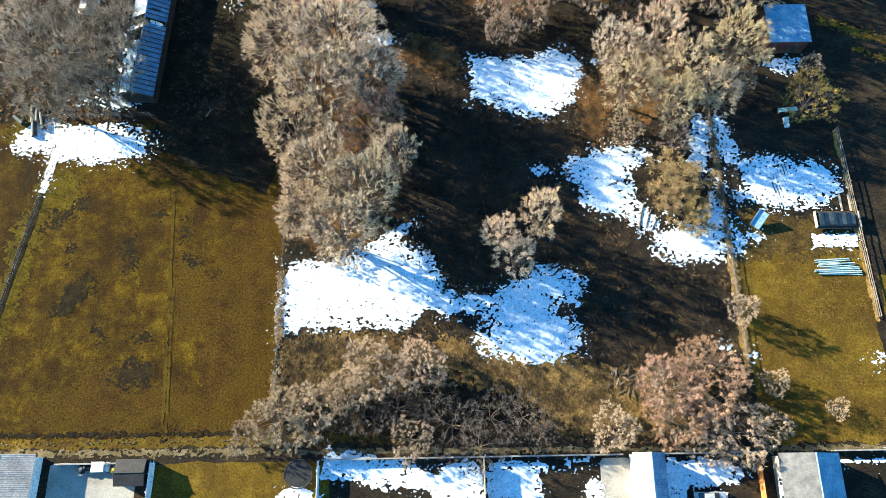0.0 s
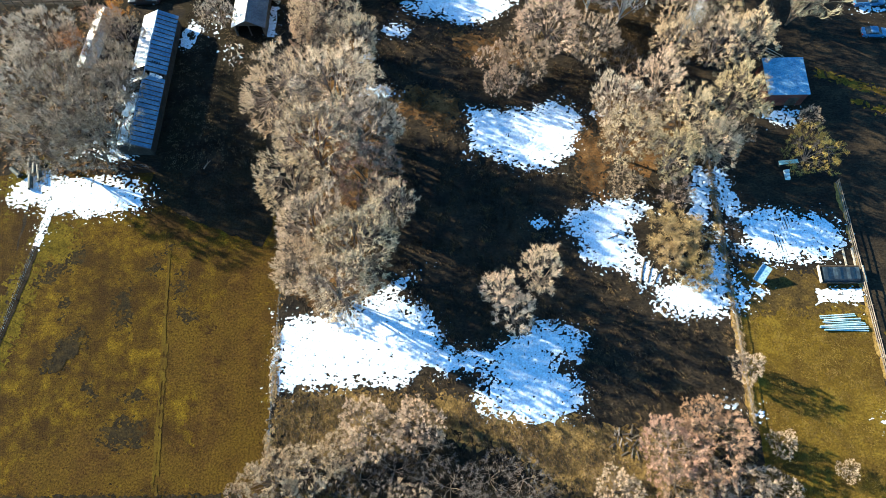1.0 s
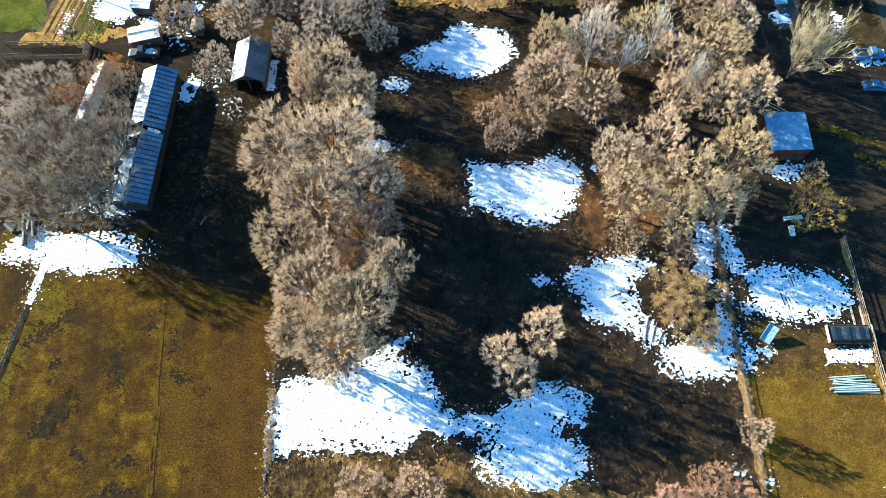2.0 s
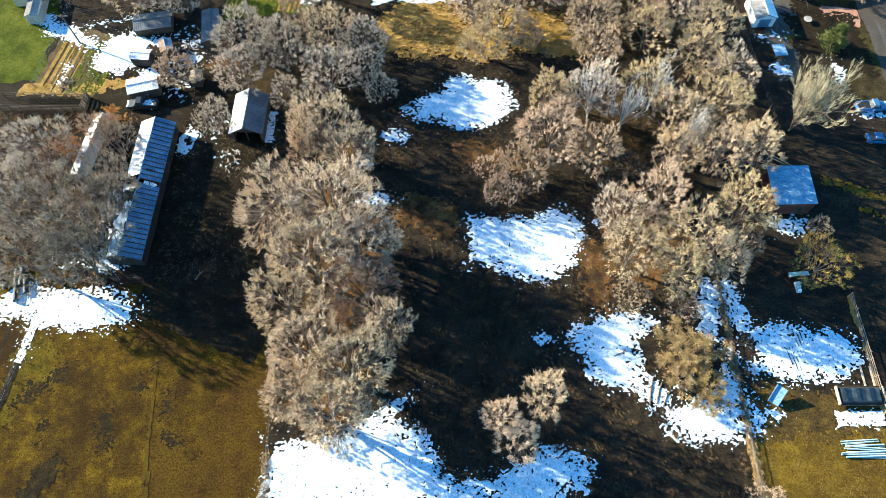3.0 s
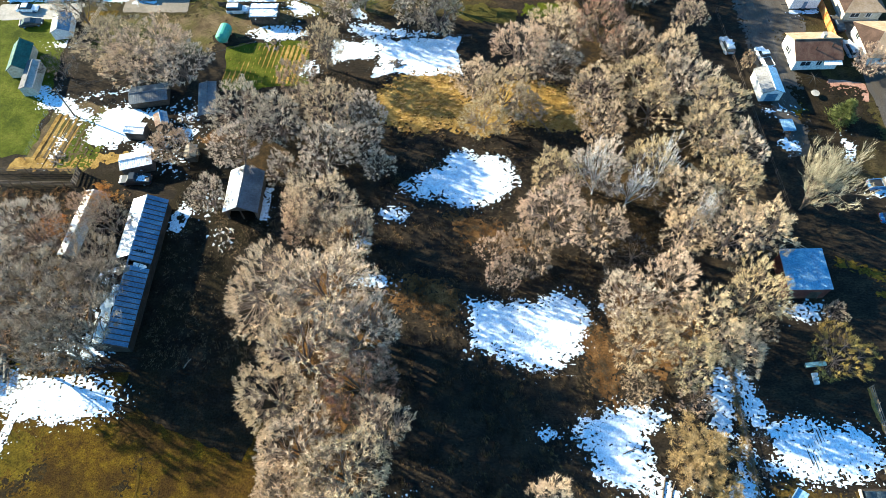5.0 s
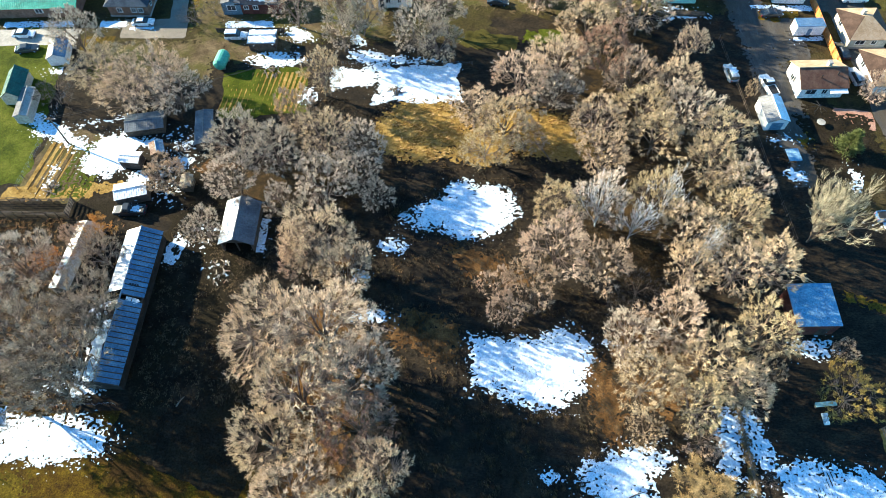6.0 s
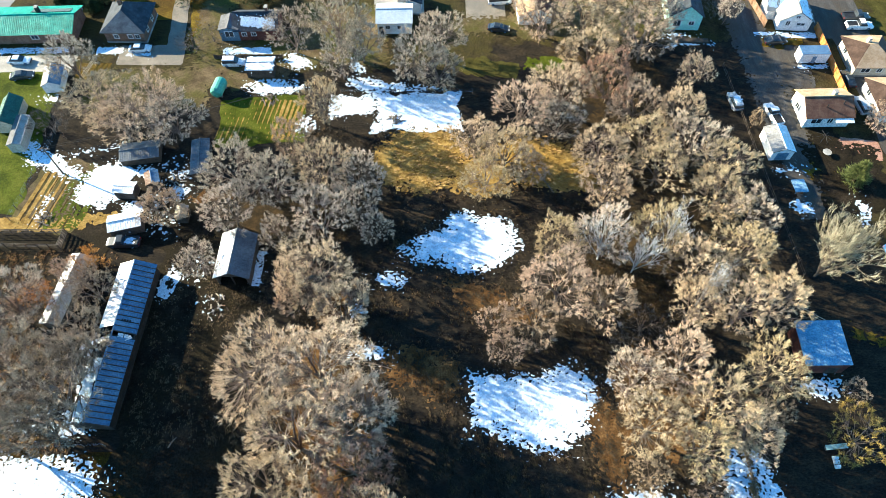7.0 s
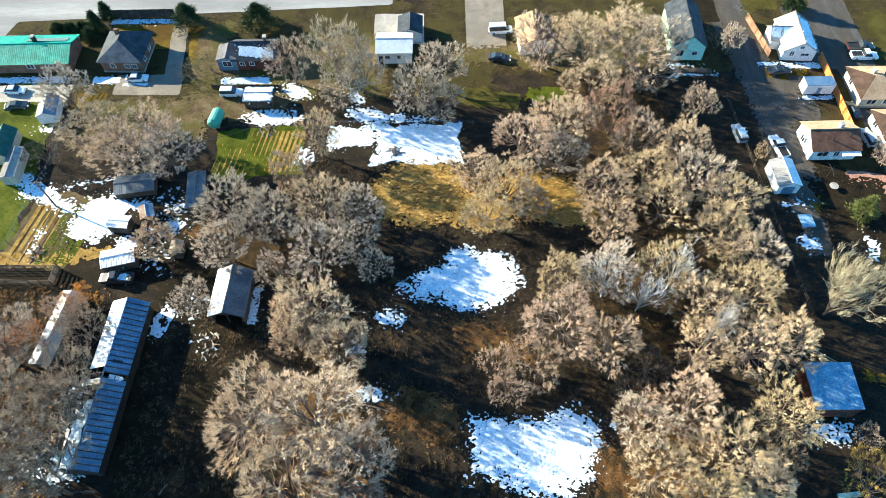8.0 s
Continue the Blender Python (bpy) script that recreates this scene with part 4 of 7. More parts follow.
def roof_snow(house, side, w, l, eave, ridge, shapes, label, seed=1, speckle=0.12, over=0.4, lift=0.02):
    """Snow lying on a slope; shapes in metres along the ridge and down the slope."""
    m, _ = slope_pose(side, w, l, eave, ridge, over)
    ob = sheet("roof_snow", shapes, SNOW, lift, 0.25, 0.12, 1.0, seed, 0.06, speckle, label, "snow", "stuff")
    ob.matrix_basis = house.matrix_basis @ m
    return ob


# old boards with the barn wall's shade put into their colour
SHADED_WOOD = material("shade_dark_old_boards", [(0.012, 0.01, 0.008), (0.022, 0.018, 0.014), (0.04, 0.032, 0.025)], 1.2, 0.1, 0.9, 0.02, random_tint=0.2)
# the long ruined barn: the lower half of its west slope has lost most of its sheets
# sun and shade are in the slope colours: white west, blue east
barn = gable("barn", "long old barn with a ribbed sheet-metal roof, part collapsed", -49.9, 72.8, 5.6, 26.6, 2.6, 4.0, -2.6, SHADED_WOOD, (METAL_WHITE, METAL), 0.25, 0.9, "barn",
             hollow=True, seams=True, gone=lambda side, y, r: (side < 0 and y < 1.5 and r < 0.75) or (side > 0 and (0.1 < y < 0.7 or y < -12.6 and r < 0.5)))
for k in range(30):
    a = placing_r.uniform(-12.5, 1)
    b = part("fallen_sheet", Geo().box(-0.9, -0.45, 0, 0.9, 0.45, 0.03), (METAL_WHITE, WOOD_PALE, METAL_RUST, PAINT_WHITE)[k % 4], barn, "", pose(placing_r.uniform(-4.2, -1.4), a, placing_r.uniform(1.2, 2.6), placing_r.uniform(-25, 25), placing_r.uniform(-35, 5), placing_r.uniform(0, 180)))
vent = Geo()
for k in range(4):
    vent.box(-0.2, 0.75 + 0.38 * k, 0.03, 0.2, 1.02 + 0.38 * k, 0.14)
part("roof_vent", vent, BLACK, barn, "", slope_pose(1, 5.6, 26.6, 2.6, 4.0, 0.25)[0] @ pose(-2.8, 0, 0))
for k in range(3):
    part("fallen_sheet", Geo().box(-0.55, -0.35, 0, 0.55, 0.35, 0.03), PAINT_WHITE, barn, "", pose(1.2 + 0.45 * k, 0.35 - 0.1 * k, 3.3 - 0.2 * k, 12 - 9 * k, 24, 20 * k))
roof_snow(barn, -1, 5.6, 26.6, 2.6, 4.0, [("b", -8.4, 1.6, 5.0, 1.3, 0)], "thin bright snow on the barn's sunny slope", 301, 0.1, 0.25, 0.07)

lean = gable("lean_to_shed", "narrow long shed with a pale metal roof", -60.6, 82.2, 3.0, 12.6, 1.9, 2.4, -7.5, DARK_WOOD, (METAL_WHITE, METAL_CREAM), 0.2, 0.7, "shed")
# white west slope for the sun, dark east slope for its shade
gable("shed", "open-fronted timber shed, its metal roof painted white in sun and dark in shade", -33.4, 87.7, 5.4, 8.2, 2.7, 4.3, -2, DARK_WOOD, (METAL_WHITE, METAL_SHADED), 0.3, 0.7, "shed", open_front=True)

# the flat-roofed shed
box = thing("flat_roofed_shed", "dark red board shed, its flat metal roof painted with the sky's blue", "shed", 59.0, 70.4)
for x0, y0, x1, y1 in ((-3.2, -3.4, 3.2, -3.25), (-3.2, 3.25, 3.2, 3.4), (-3.2, -3.25, -3.05, 3.25), (3.05, -3.25, 3.2, 3.25)):
    part("wall", Geo().box(x0, y0, 0, x1, y1, 3.1), RED_WALL, box)
# blue metal; on the shed roof it paints the sky's reflection
METAL_SKY_BLUE = material("sky_blue_sheet_metal", [(0.12, 0.232, 0.368), (0.184, 0.312, 0.456), (0.256, 0.384, 0.504)], 2, 0.25, 0.4, 0.01, metal=0.1, random_tint=0.06)
deck = part("roof_deck", Geo().slab((-3.5, -3.35, 3.22), (3.5, -3.35, 3.22), (3.5, 3.75, 3.6), (-3.5, 3.75, 3.6), 0.15), METAL_SKY_BLUE, box)
data = Geo().slab((-0.349, -3.4, 3.255), (0.349, -3.4, 3.255), (0.349, 3.8, 3.635), (-0.349, 3.8, 3.635), 0.03).slab((-0.025, -3.4, 3.275), (0.025, -3.4, 3.275), (0.025, 3.8, 3.655), (-0.025, 3.8, 3.655), 0.02).data("roof_sheet")
data.materials.append(METAL_SKY_BLUE)
for k in range(10):
    part("roof_sheet", data, METAL_SKY_BLUE, deck, "", pose(-3.15 + 0.7 * k, 0, 0.004 * (k % 2)))
door(box, 1.2, -3.4, 1.8, 2.3, "s", DARK_WOOD)

gable("metal_garage", "white sheet-metal garage with a ribbed gable roof", 63.8, 111.6, 4.0, 6.0, 2.4, 3.2, 2, METAL_WHITE, (METAL_GREY, METAL_WHITE), 0.15, 0.75, "garage", doors=[(0, -3.0, 2.2, 2.0, "s", METAL)])
# tan on the sunward slope, brown on the other: painted light
brown = gable("house", "white house, its shingles painted shaded brown and lit tan on the north slope", 74.5, 120.0, 7.0, 8.6, 2.9, 4.6, 91, WHITE_WALL, (SHINGLE_BROWN_SHADED, SHINGLE_TAN_LIT), 0.35,
              windows=[(-3.5, 2.2, 1.2, 1.9, 1.1, "w"), (-3.5, -0.4, 1.2, 0.9, 1.1, "w"), (0.5, 4.6, 1.2, 1.1, 1.1, "n")], doors=[(-3.5, -2.0, 1.0, 2.1, "w", PAINT_WHITE)], chimney=(0.6, -1.2, 5.4, CREAM_WALL))
part("awning", Geo().slab((-4.7, -4.4, 2.4), (-3.5, -4.4, 2.75), (-3.5, -0.9, 2.75), (-4.7, -0.9, 2.4), 0.1), PAINT_WHITE, brown, "white porch awning")
part("vent_pipe", Geo().tube((-1.4, -2.6, 4.0), (-1.4, -2.6, 4.9), 0.12), BLACK, brown)
part("vent_pipe", Geo().tube((-1.9, 0.6, 3.8), (-1.9, 0.6, 4.5), 0.1), BLACK, brown)
cross = gable("house", "white cross-gabled house under a snowy roof", 76.2, 148.2, 6.6, 9.4, 2.8, 4.9, -4, WHITE_WALL, (SHINGLE_PALE, SHINGLE_GREY), 0.4, windows=[(-1.5, -4.7, 1.3, 0.8, 1.1, "s"), (1.2, -4.7, 1.4, 1.6, 0.6, "s"), (0, -4.7, 3.2, 0.7, 0.6, "s")])
roof_snow(cross, -1, 6.6, 9.4, 2.8, 4.9, [("b", 0, 2.0, 4.6, 1.8, 0)], "old snow on the west roof slope", 304, 0.3)
roof_snow(cross, 1, 6.6, 9.4, 2.8, 4.9, [("b", 0.5, 2.1, 4.6, 1.8, 0)], "blue-shaded snow on the east roof slope", 305, 0.1)
ell = gable("house_wing", "white side wing with a snowy gable roof", 73.2, 149.2, 4.4, 4.2, 2.6, 4.2, 86, WHITE_WALL, (SHINGLE_PALE, SHINGLE_GREY), 0.35)
roof_snow(ell, -1, 4.4, 4.2, 2.6, 4.2, [("b", 0, 1.3, 2.2, 1.1, 0)], "snow on the wing's roof", 306, 0.2)
teal = gable("house", "mint-green house with a dark gabled roof", 53.1, 150.6, 6.6, 13, 3.8, 6.3, -3, MINT_WALL, (SHINGLE_BLUE, SHINGLE_BLUE), 0.35, windows=[(1.4, -6.5, 1.4, 1.0, 0.9, "s"), (-1.6, -6.5, 1.0, 1.4, 1.6, "s")])
part("porch_deck", Geo().box(-2.6, -10.6, 0.1, 4.8, -9.4, 0.5), DARK_WOOD, teal)
gable("house", "white house under tall trees, its roof painted lit tan and shaded brown", 21.2, 150.6, 7.0, 8.4, 2.8, 4.3, 3, WHITE_WALL, (SHINGLE_TAN_LIT, SHINGLE_BROWN_SHADED), 0.35, windows=[(-2.0, -4.2, 1.2, 1.2, 1.0, "s")])
top = gable("house", "pale grey house with a pale blue metal roof", -8.6, 147.0, 6.0, 7.2, 3.0, 4.0, 90, WHITE_WALL, (METAL_ICE, METAL_ICE), 0.3, 0, windows=[(-3.0, 1.4, 1.3, 0.9, 0.9, "w"), (-3.0, -1.0, 1.3, 0.7, 0.9, "w")], doors=[(-3.0, 2.8, 0.9, 2.0, "w", BLACK)])
gable("house", "house with a dark blue-grey shingle roof", -5.4, 153.2, 4.8, 5.2, 2.6, 3.6, 0, WHITE_WALL, (SHINGLE_BLUE, SHINGLE_BLUE), 0.3)
bluehouse = gable("house", "dark brown house with a slate-blue roof and snow", -37.6, 145.6, 6.2, 9.0, 2.8, 4.8, 90, RED_WALL, (SHINGLE_BLUE, SHINGLE_BLUE), 0.3, windows=[(-3.1, 2.6, 1.3, 0.9, 0.9, "w"), (-3.1, 0.6, 1.3, 0.9, 0.9, "w")], chimney=(1.0, -2.2, 5.4, BRICK_WALL))
roof_snow(bluehouse, -1, 6.2, 9.0, 2.8, 4.8, [("b", -0.6, 2.2, 3.6, 1.1, -5)], "thick snow on the house's south slope", 308, 0.2)
gable("house_wing", "blue-grey sided annex with a picture window", -43.3, 144.6, 4.0, 4.4, 3.0, 3.5, 0, BLUE_WALL, (SHINGLE_GREY, SHINGLE_GREY), 0.15, windows=[(0, -2.2, 1.2, 1.7, 1.3, "s")])

def hip_house(name, label, x, y, w, l, eave, ridge, rz, wall, mats, flat=0.5, windows=(), chimney=None):
    """A hipped roof; mats: the slopes to the south, east, north and west; flat: the part of the length that the ridge takes."""
    root = thing(name, label, "house", x, y, 0, rz)
    part("wall", Geo().box(-w / 2, -l / 2, 0, w / 2, l / 2, eave), wall, root)
    part("foundation", Geo().box(-w / 2 - 0.1, -l / 2 - 0.1, 0, w / 2 + 0.1, l / 2 + 0.1, 0.4), BLOCK, root)
    a, b, r = w / 2 + 0.5, l / 2 + 0.5, flat * l / 2
    pts = [(-a, -b, eave), (a, -b, eave), (a, b, eave), (-a, b, eave), (0, -r, ridge), (0, r, ridge)]
    for face, mat in zip(((0, 1, 4), (1, 2, 5, 4), (2, 3, 5), (3, 0, 4, 5)), mats):
        high = [Vector(pts[k]) for k in face]
        low = [p - Vector((0, 0, 0.15)) for p in high]
        m = len(face)
        part("roof_slope", Geo().add(low + high, [tuple(range(m))[::-1], tuple(range(m, 2 * m))] + [(k, (k + 1) % m, m + (k + 1) % m, m + k) for k in range(m)]), mat, root)
    for wnd in windows:
        window(root, *wnd)
    if chimney:
        cx, cy, cz, mat = chimney
        part("chimney", Geo().box(cx - 0.4, cy - 0.3, cz - 1.6, cx + 0.4, cy + 0.3, cz), mat, root)
    return root


hip_house("house", "brown brick house with a hipped blue-grey roof", -65.2, 146.7, 8.4, 8.8, 3.0, 6.0, -2, BRICK_WALL, (SHINGLE_GREY, SHINGLE_BLUE, SHINGLE_BLUE, SHINGLE_BLUE), 0.3,
          [(-1.8, -4.4, 1.2, 0.9, 1.0, "s"), (1.2, -4.4, 1.2, 0.9, 1.0, "s"), (2.7, -4.4, 1.2, 0.9, 1.0, "s"), (4.2, -2, 1.2, 0.9, 1.0, "e"), (4.2, 1.5, 1.2, 0.9, 1.0, "e")], (-0.9, 1.2, 6.6, BRICK_WALL))
# slope by slope tones paint light and shade on these hipped roofs
hip_house("house", "cream house with a hipped roof painted in lit tan and shaded brown", 87.8, 134.0, 8.4, 7.6, 2.7, 4.6, 90, CREAM_WALL, (SHINGLE_BROWN_SHADED, SHINGLE_TAN_LIT, SHINGLE_DARK_SHADED, SHINGLE_TAN_LIT), 0.2, [(-4.2, 1.6, 1.1, 1.7, 1.0, "w"), (-4.2, -1.2, 1.1, 0.9, 1.0, "w"), (1.5, 3.8, 1.1, 1.2, 1.0, "n")], (1.2, 0.6, 5.2, CREAM_WALL))
hip_house("house", "white-sided house with a hipped roof painted in lit tan and shaded brown", 88.8, 121.8, 9.0, 7.8, 2.7, 4.6, 90, WHITE_WALL, (SHINGLE_BROWN_SHADED, SHINGLE_TAN_LIT, SHINGLE_DARK_SHADED, SHINGLE_TAN_LIT), 0.2, [(-4.5, 1.0, 1.1, 1.2, 1.0, "w"), (2, 3.9, 1.1, 1.2, 1.0, "n")])

green = gable("house", "brick house with a green ribbed metal roof and solar panels", -87.0, 146.4, 8.0, 21, 2.8, 4.2, 91, BRICK_WALL, (METAL_GREEN, METAL_GREEN), 0.5, 0.8, windows=[(-4.0, -6.5, 1.2, 1.4, 1.0, "w"), (-4.0, -2.5, 1.2, 1.4, 1.0, "w")], chimney=(1.2, -3.0, 5.2, BLACK))
for k in range(6):
    part("solar_panel", Geo().box(1.4 * k + 1.4, 0.9, 0.1, 1.4 * k + 2.75, 2.7, 0.16), GLASS, green, "dark blue solar panel", slope_pose(1, 8.0, 21, 2.8, 4.2, 0.5)[0])
gable("shed", "small pale green garden shed", -77.0, 130.6, 3.6, 5.2, 2.1, 3.0, 8, WHITE_WALL, (SHINGLE_PALE, METAL), 0.15, 0, "shed")
gable("shed", "pale barn-shaped shed with a dark green roof", -82.6, 121.0, 3.6, 7.0, 2.2, 3.6, 4, CREAM_WALL, (METAL_FOREST, METAL_FOREST), 0.15, 0.6, "shed")
gable("shed", "cream flat-sided storage shed", -79.2, 116.2, 2.6, 7.2, 2.2, 2.6, 4, CREAM_WALL, (SHINGLE_GREY, SHINGLE_PALE), 0.1, 0, "shed")
carshed = gable("carport", "low carport under a thick white snow cover", -35.5, 133.2, 3.6, 5.4, 2.2, 2.5, 90, DARK_WOOD, (METAL, METAL), 0.2, 0, "carport")
roof_snow(carshed, -1, 3.6, 5.4, 2.2, 2.5, [("b", 0, 0.9, 2.8, 1.0, 0)], "smooth thick snow on the carport", 309, 0.05)
roof_snow(carshed, 1, 3.6, 5.4, 2.2, 2.5, [("b", 0, 0.9, 2.8, 1.0, 0)], "smooth thick snow on the carport", 310, 0.05)
# the huts by the kitchen garden
for n, (hx, hy, hw, hl, he, hr, hz, mats, lab) in enumerate((
        (-54.0, 95.2, 3.2, 5.4, 2.2, 2.6, 104, (METAL_WHITE, METAL_WHITE), "pale metal-roofed garden hut"), (-55.8, 102.6, 2.3, 3.6, 2.0, 2.3, 84, (METAL_WHITE, METAL_WHITE), "small hut with a white metal roof"),
        (-51.5, 104.9, 2.2, 2.8, 1.8, 2.1, 20, (METAL_RUST, METAL), "small dark hut with a rusty roof"),
        (-44.6, 97.2, 1.8, 2.4, 1.9, 2.2, 0, (WOOD_PALE, WOOD_PALE), "small pale plank hut under a tree"), (-43.5, 109.5, 3.0, 8.0, 2.0, 2.3, 8, (METAL_SHADED, METAL_SHADED), "long dark storage shed in the trees"),
        # tree shade is put into this roof's dark colour
        (-55.2, 111.4, 4.0, 7.0, 1.6, 2.1, 99, (METAL_SHADED, METAL_SHADED), "low wide shed with painted shade on its blue-grey metal roof"))):
    gable("hut", lab, hx, hy, hw, hl, he, hr, hz, DARK_WOOD, mats, 0.15, 0.8, "hut")

# the back yards
gable("house", "grey house with a ribbed metal roof by the path", -62.0, -6.2, 9.0, 17.5, 2.6, 3.2, -1, WHITE_WALL, (METAL_GREY, METAL_GREY), 0.4, 0.55)
gable("garden_shed", "black resin storage shed", -43.8, 0.2, 3.4, 4.0, 2.1, 2.5, 90, BLACK, (BLACK, BLACK), 0.1, 0, "shed")
# east slopes of these two roofs take the blue metal as painted shade
gable("house", "house with a roof painted white on the sunny west, blue on the shaded east", 27.7, -6.4, 3.9, 15.6, 2.8, 4.1, -1, WHITE_WALL, (METAL_WHITE, METAL), 0.25, 0.7)
gable("house", "cream house with a mottled grey shingle roof, its east slope painted shade blue", 49.6, -7.2, 7.6, 16, 2.9, 4.8, -1, CREAM_WALL, (SHINGLE_GREY, METAL), 0.4, windows=[(-3.8, 4.6, 1.2, 0.9, 1.1, "w"), (-3.8, 2.4, 1.2, 0.9, 1.1, "w"), (-3.8, -1, 1.2, 0.9, 1.1, "w")])

# ---- vehicles ----


def car_paint(name, c):
    return material(name, [tuple(0.9 * v for v in c), c], 1.5, 0.3, 0.3, 0, spec=0.6)


WHITE_CAR, DARK_CAR, BLUE_CAR, SILVER_CAR = car_paint("white_car_paint", (0.75, 0.76, 0.77)), car_paint("dark_car_paint", (0.02, 0.025, 0.03)), car_paint("blue_car_paint", (0.05, 0.13, 0.28)), car_paint("silver_car_paint", (0.42, 0.44, 0.46))
TYRE = material("tyre_rubber", [(0.012, 0.012, 0.012), (0.025, 0.025, 0.025)], 0.5, 0.1, 0.8, 0)
LAMP_GLASS = material("headlight_glass", [(0.55, 0.56, 0.58), (0.65, 0.66, 0.68)], 0.5, 0.1, 0.15, 0)
TAIL_RED = material("tail_light_red", [(0.28, 0.008, 0.008), (0.36, 0.016, 0.016)], 0.5, 0.1, 0.2, 0)


def vehicle(name, label, x, y, rz, paint, form="sedan", category="car"):
    """Its nose points along its own +x."""
    root = thing(name, label, category, x, y, 0, rz)
    long, tall, wide = {"sedan": (4.7, 1.45, 0.9), "suv": (4.7, 1.8, 0.95), "pickup": (5.7, 1.85, 0.98), "van": (5.2, 2.1, 0.98)}[form]
    h = long / 2
    belt = 0.95 if form == "sedan" else 1.05

    def loft(stations):
        """Rings across the car: x, low z, high z, half width below and above."""
        g = Geo()
        for sx, z0, z1, w0, w1 in stations:
            g.v += [(sx, -w0, z0), (sx, w0, z0), (sx, w0, z0 + 0.6 * (z1 - z0)), (sx, w1, z1), (sx, -w1, z1), (sx, -w0, z0 + 0.6 * (z1 - z0))]
        for k in range(len(stations) - 1):
            g.f += [(6 * k + i, 6 * k + (i + 1) % 6, 6 * k + 6 + (i + 1) % 6, 6 * k + 6 + i) for i in range(6)]
        n = 6 * (len(stations) - 1)
        g.f += [(5, 4, 3, 2, 1, 0), tuple(n + i for i in range(6))]
        return g

    part("body", loft([(-h, 0.45, belt - 0.12, wide - 0.12, wide - 0.2), (-h + 0.25, 0.3, belt, wide, wide - 0.1), (-0.3 * h, 0.25, belt, wide, wide - 0.08), (0.45 * h, 0.25, belt - 0.02, wide, wide - 0.1), (h - 0.35, 0.3, belt - 0.2, wide - 0.03, wide - 0.16), (h, 0.42, belt - 0.34, wide - 0.16, wide - 0.28)]), paint, root)
    x0, x1, x2, x3 = {"sedan": (-0.78, -0.42, 0.08, 0.46), "suv": (-0.96, -0.86, 0.1, 0.42), "pickup": (-0.12, -0.04, 0.28, 0.5), "van": (-0.97, -0.92, 0.4, 0.72)}[form]
    cabin = part("cabin", loft([(x0 * h, belt - 0.03, belt, wide - 0.1, wide - 0.12), (x1 * h, belt - 0.03, tall - 0.05, wide - 0.08, wide - 0.26), (x2 * h, belt - 0.03, tall - 0.04, wide - 0.08, wide - 0.26), (x3 * h, belt - 0.05, belt - 0.02, wide - 0.1, wide - 0.14)]), GLASS, root, "dark glazed cabin")
    part("roof", Geo().hexa([(x1 * h - 0.1, -wide + 0.2, tall - 0.1), (x2 * h + 0.1, -wide + 0.2, tall - 0.1), (x2 * h + 0.1, wide - 0.2, tall - 0.1), (x1 * h - 0.1, wide - 0.2, tall - 0.1), (x1 * h, -wide + 0.3, tall), (x2 * h, -wide + 0.3, tall), (x2 * h, wide - 0.3, tall), (x1 * h, wide - 0.3, tall)]), paint, cabin)
    for px in (0.5 * (x1 + x2) * h,):
        part("pillar", Geo().box(px - 0.06, -wide + 0.12, belt - 0.02, px + 0.06, wide - 0.12, tall - 0.06, 0.05), paint, cabin)
    if form == "pickup":
        part("bed", Geo().box(-h + 0.2, -wide + 0.22, belt + 0.004, x0 * h - 0.15, wide - 0.22, belt + 0.03), BLACK, root, "black open load bed")
        for yy in (-wide + 0.08, wide - 0.2):
            part("bed_rail", Geo().box(-h + 0.12, yy, belt, x0 * h - 0.05, yy + 0.12, belt + 0.12), paint, root)
    for wx in (-0.6 * h, 0.62 * h):
        for wy in (-1, 1):
            t = part("wheel", Geo().tube((wx, wy * (wide - 0.2), 0.33), (wx, wy * (wide + 0.015), 0.33), 0.33, n=14), TYRE, root)
            part("rim", Geo().tube((wx, wy * (wide + 0.015), 0.33), (wx, wy * (wide + 0.03), 0.33), 0.2, n=10), METAL, t)
    for wy in (-1, 1):
        part("headlight", Geo().box(h - 0.22, wy * 0.6 - 0.17, belt - 0.36, h - 0.01, wy * 0.6 + 0.17, belt - 0.22), LAMP_GLASS, root)
        part("tail_light", Geo().box(-h - 0.02, wy * 0.66 - 0.12, belt - 0.35, -h + 0.1, wy * 0.66 + 0.12, belt - 0.15), TAIL_RED, root)
    part("bumper", Geo().box(h - 0.14, -wide + 0.2, 0.38, h + 0.05, wide - 0.2, 0.55), BLACK, root)
    part("bumper", Geo().box(-h - 0.06, -wide + 0.2, 0.4, -h + 0.06, wide - 0.2, 0.58), BLACK, root)
    return root


def snow_on(x, y, z, rz, rx, ry, label, seed):
    ob = sheet("snow_cover", [("b", 0, 0, rx, ry, 0)], SNOW, 0, 0.2, 0.1, 0.8, seed, 0.08, 0.1, label, "snow", "stuff")
    ob.matrix_basis = pose(x, y, z, 0, 0, rz)


vehicle("car", "white sedan parked beside the brick house", -62.0, 139.9, 3, WHITE_CAR)
vehicle("suv", "white off-road wagon beside the snowy carport", -41.6, 135.4, 0, WHITE_CAR, "suv")
vehicle("pickup_truck", "white pickup parked behind the metal garage", 65.5, 119.4, 100, WHITE_CAR, "pickup", "truck")
vehicle("pickup_truck", "white pickup on the drive by the tan house", 90.2, 144.2, 0, WHITE_CAR, "pickup", "truck")
vehicle("pickup_truck", "black pickup parked beside a white one", 90.4, 147.0, 2, DARK_CAR, "pickup", "truck")
vehicle("car", "dark sedan on the shaded lane", 71.3, 139.9, 5, DARK_CAR)
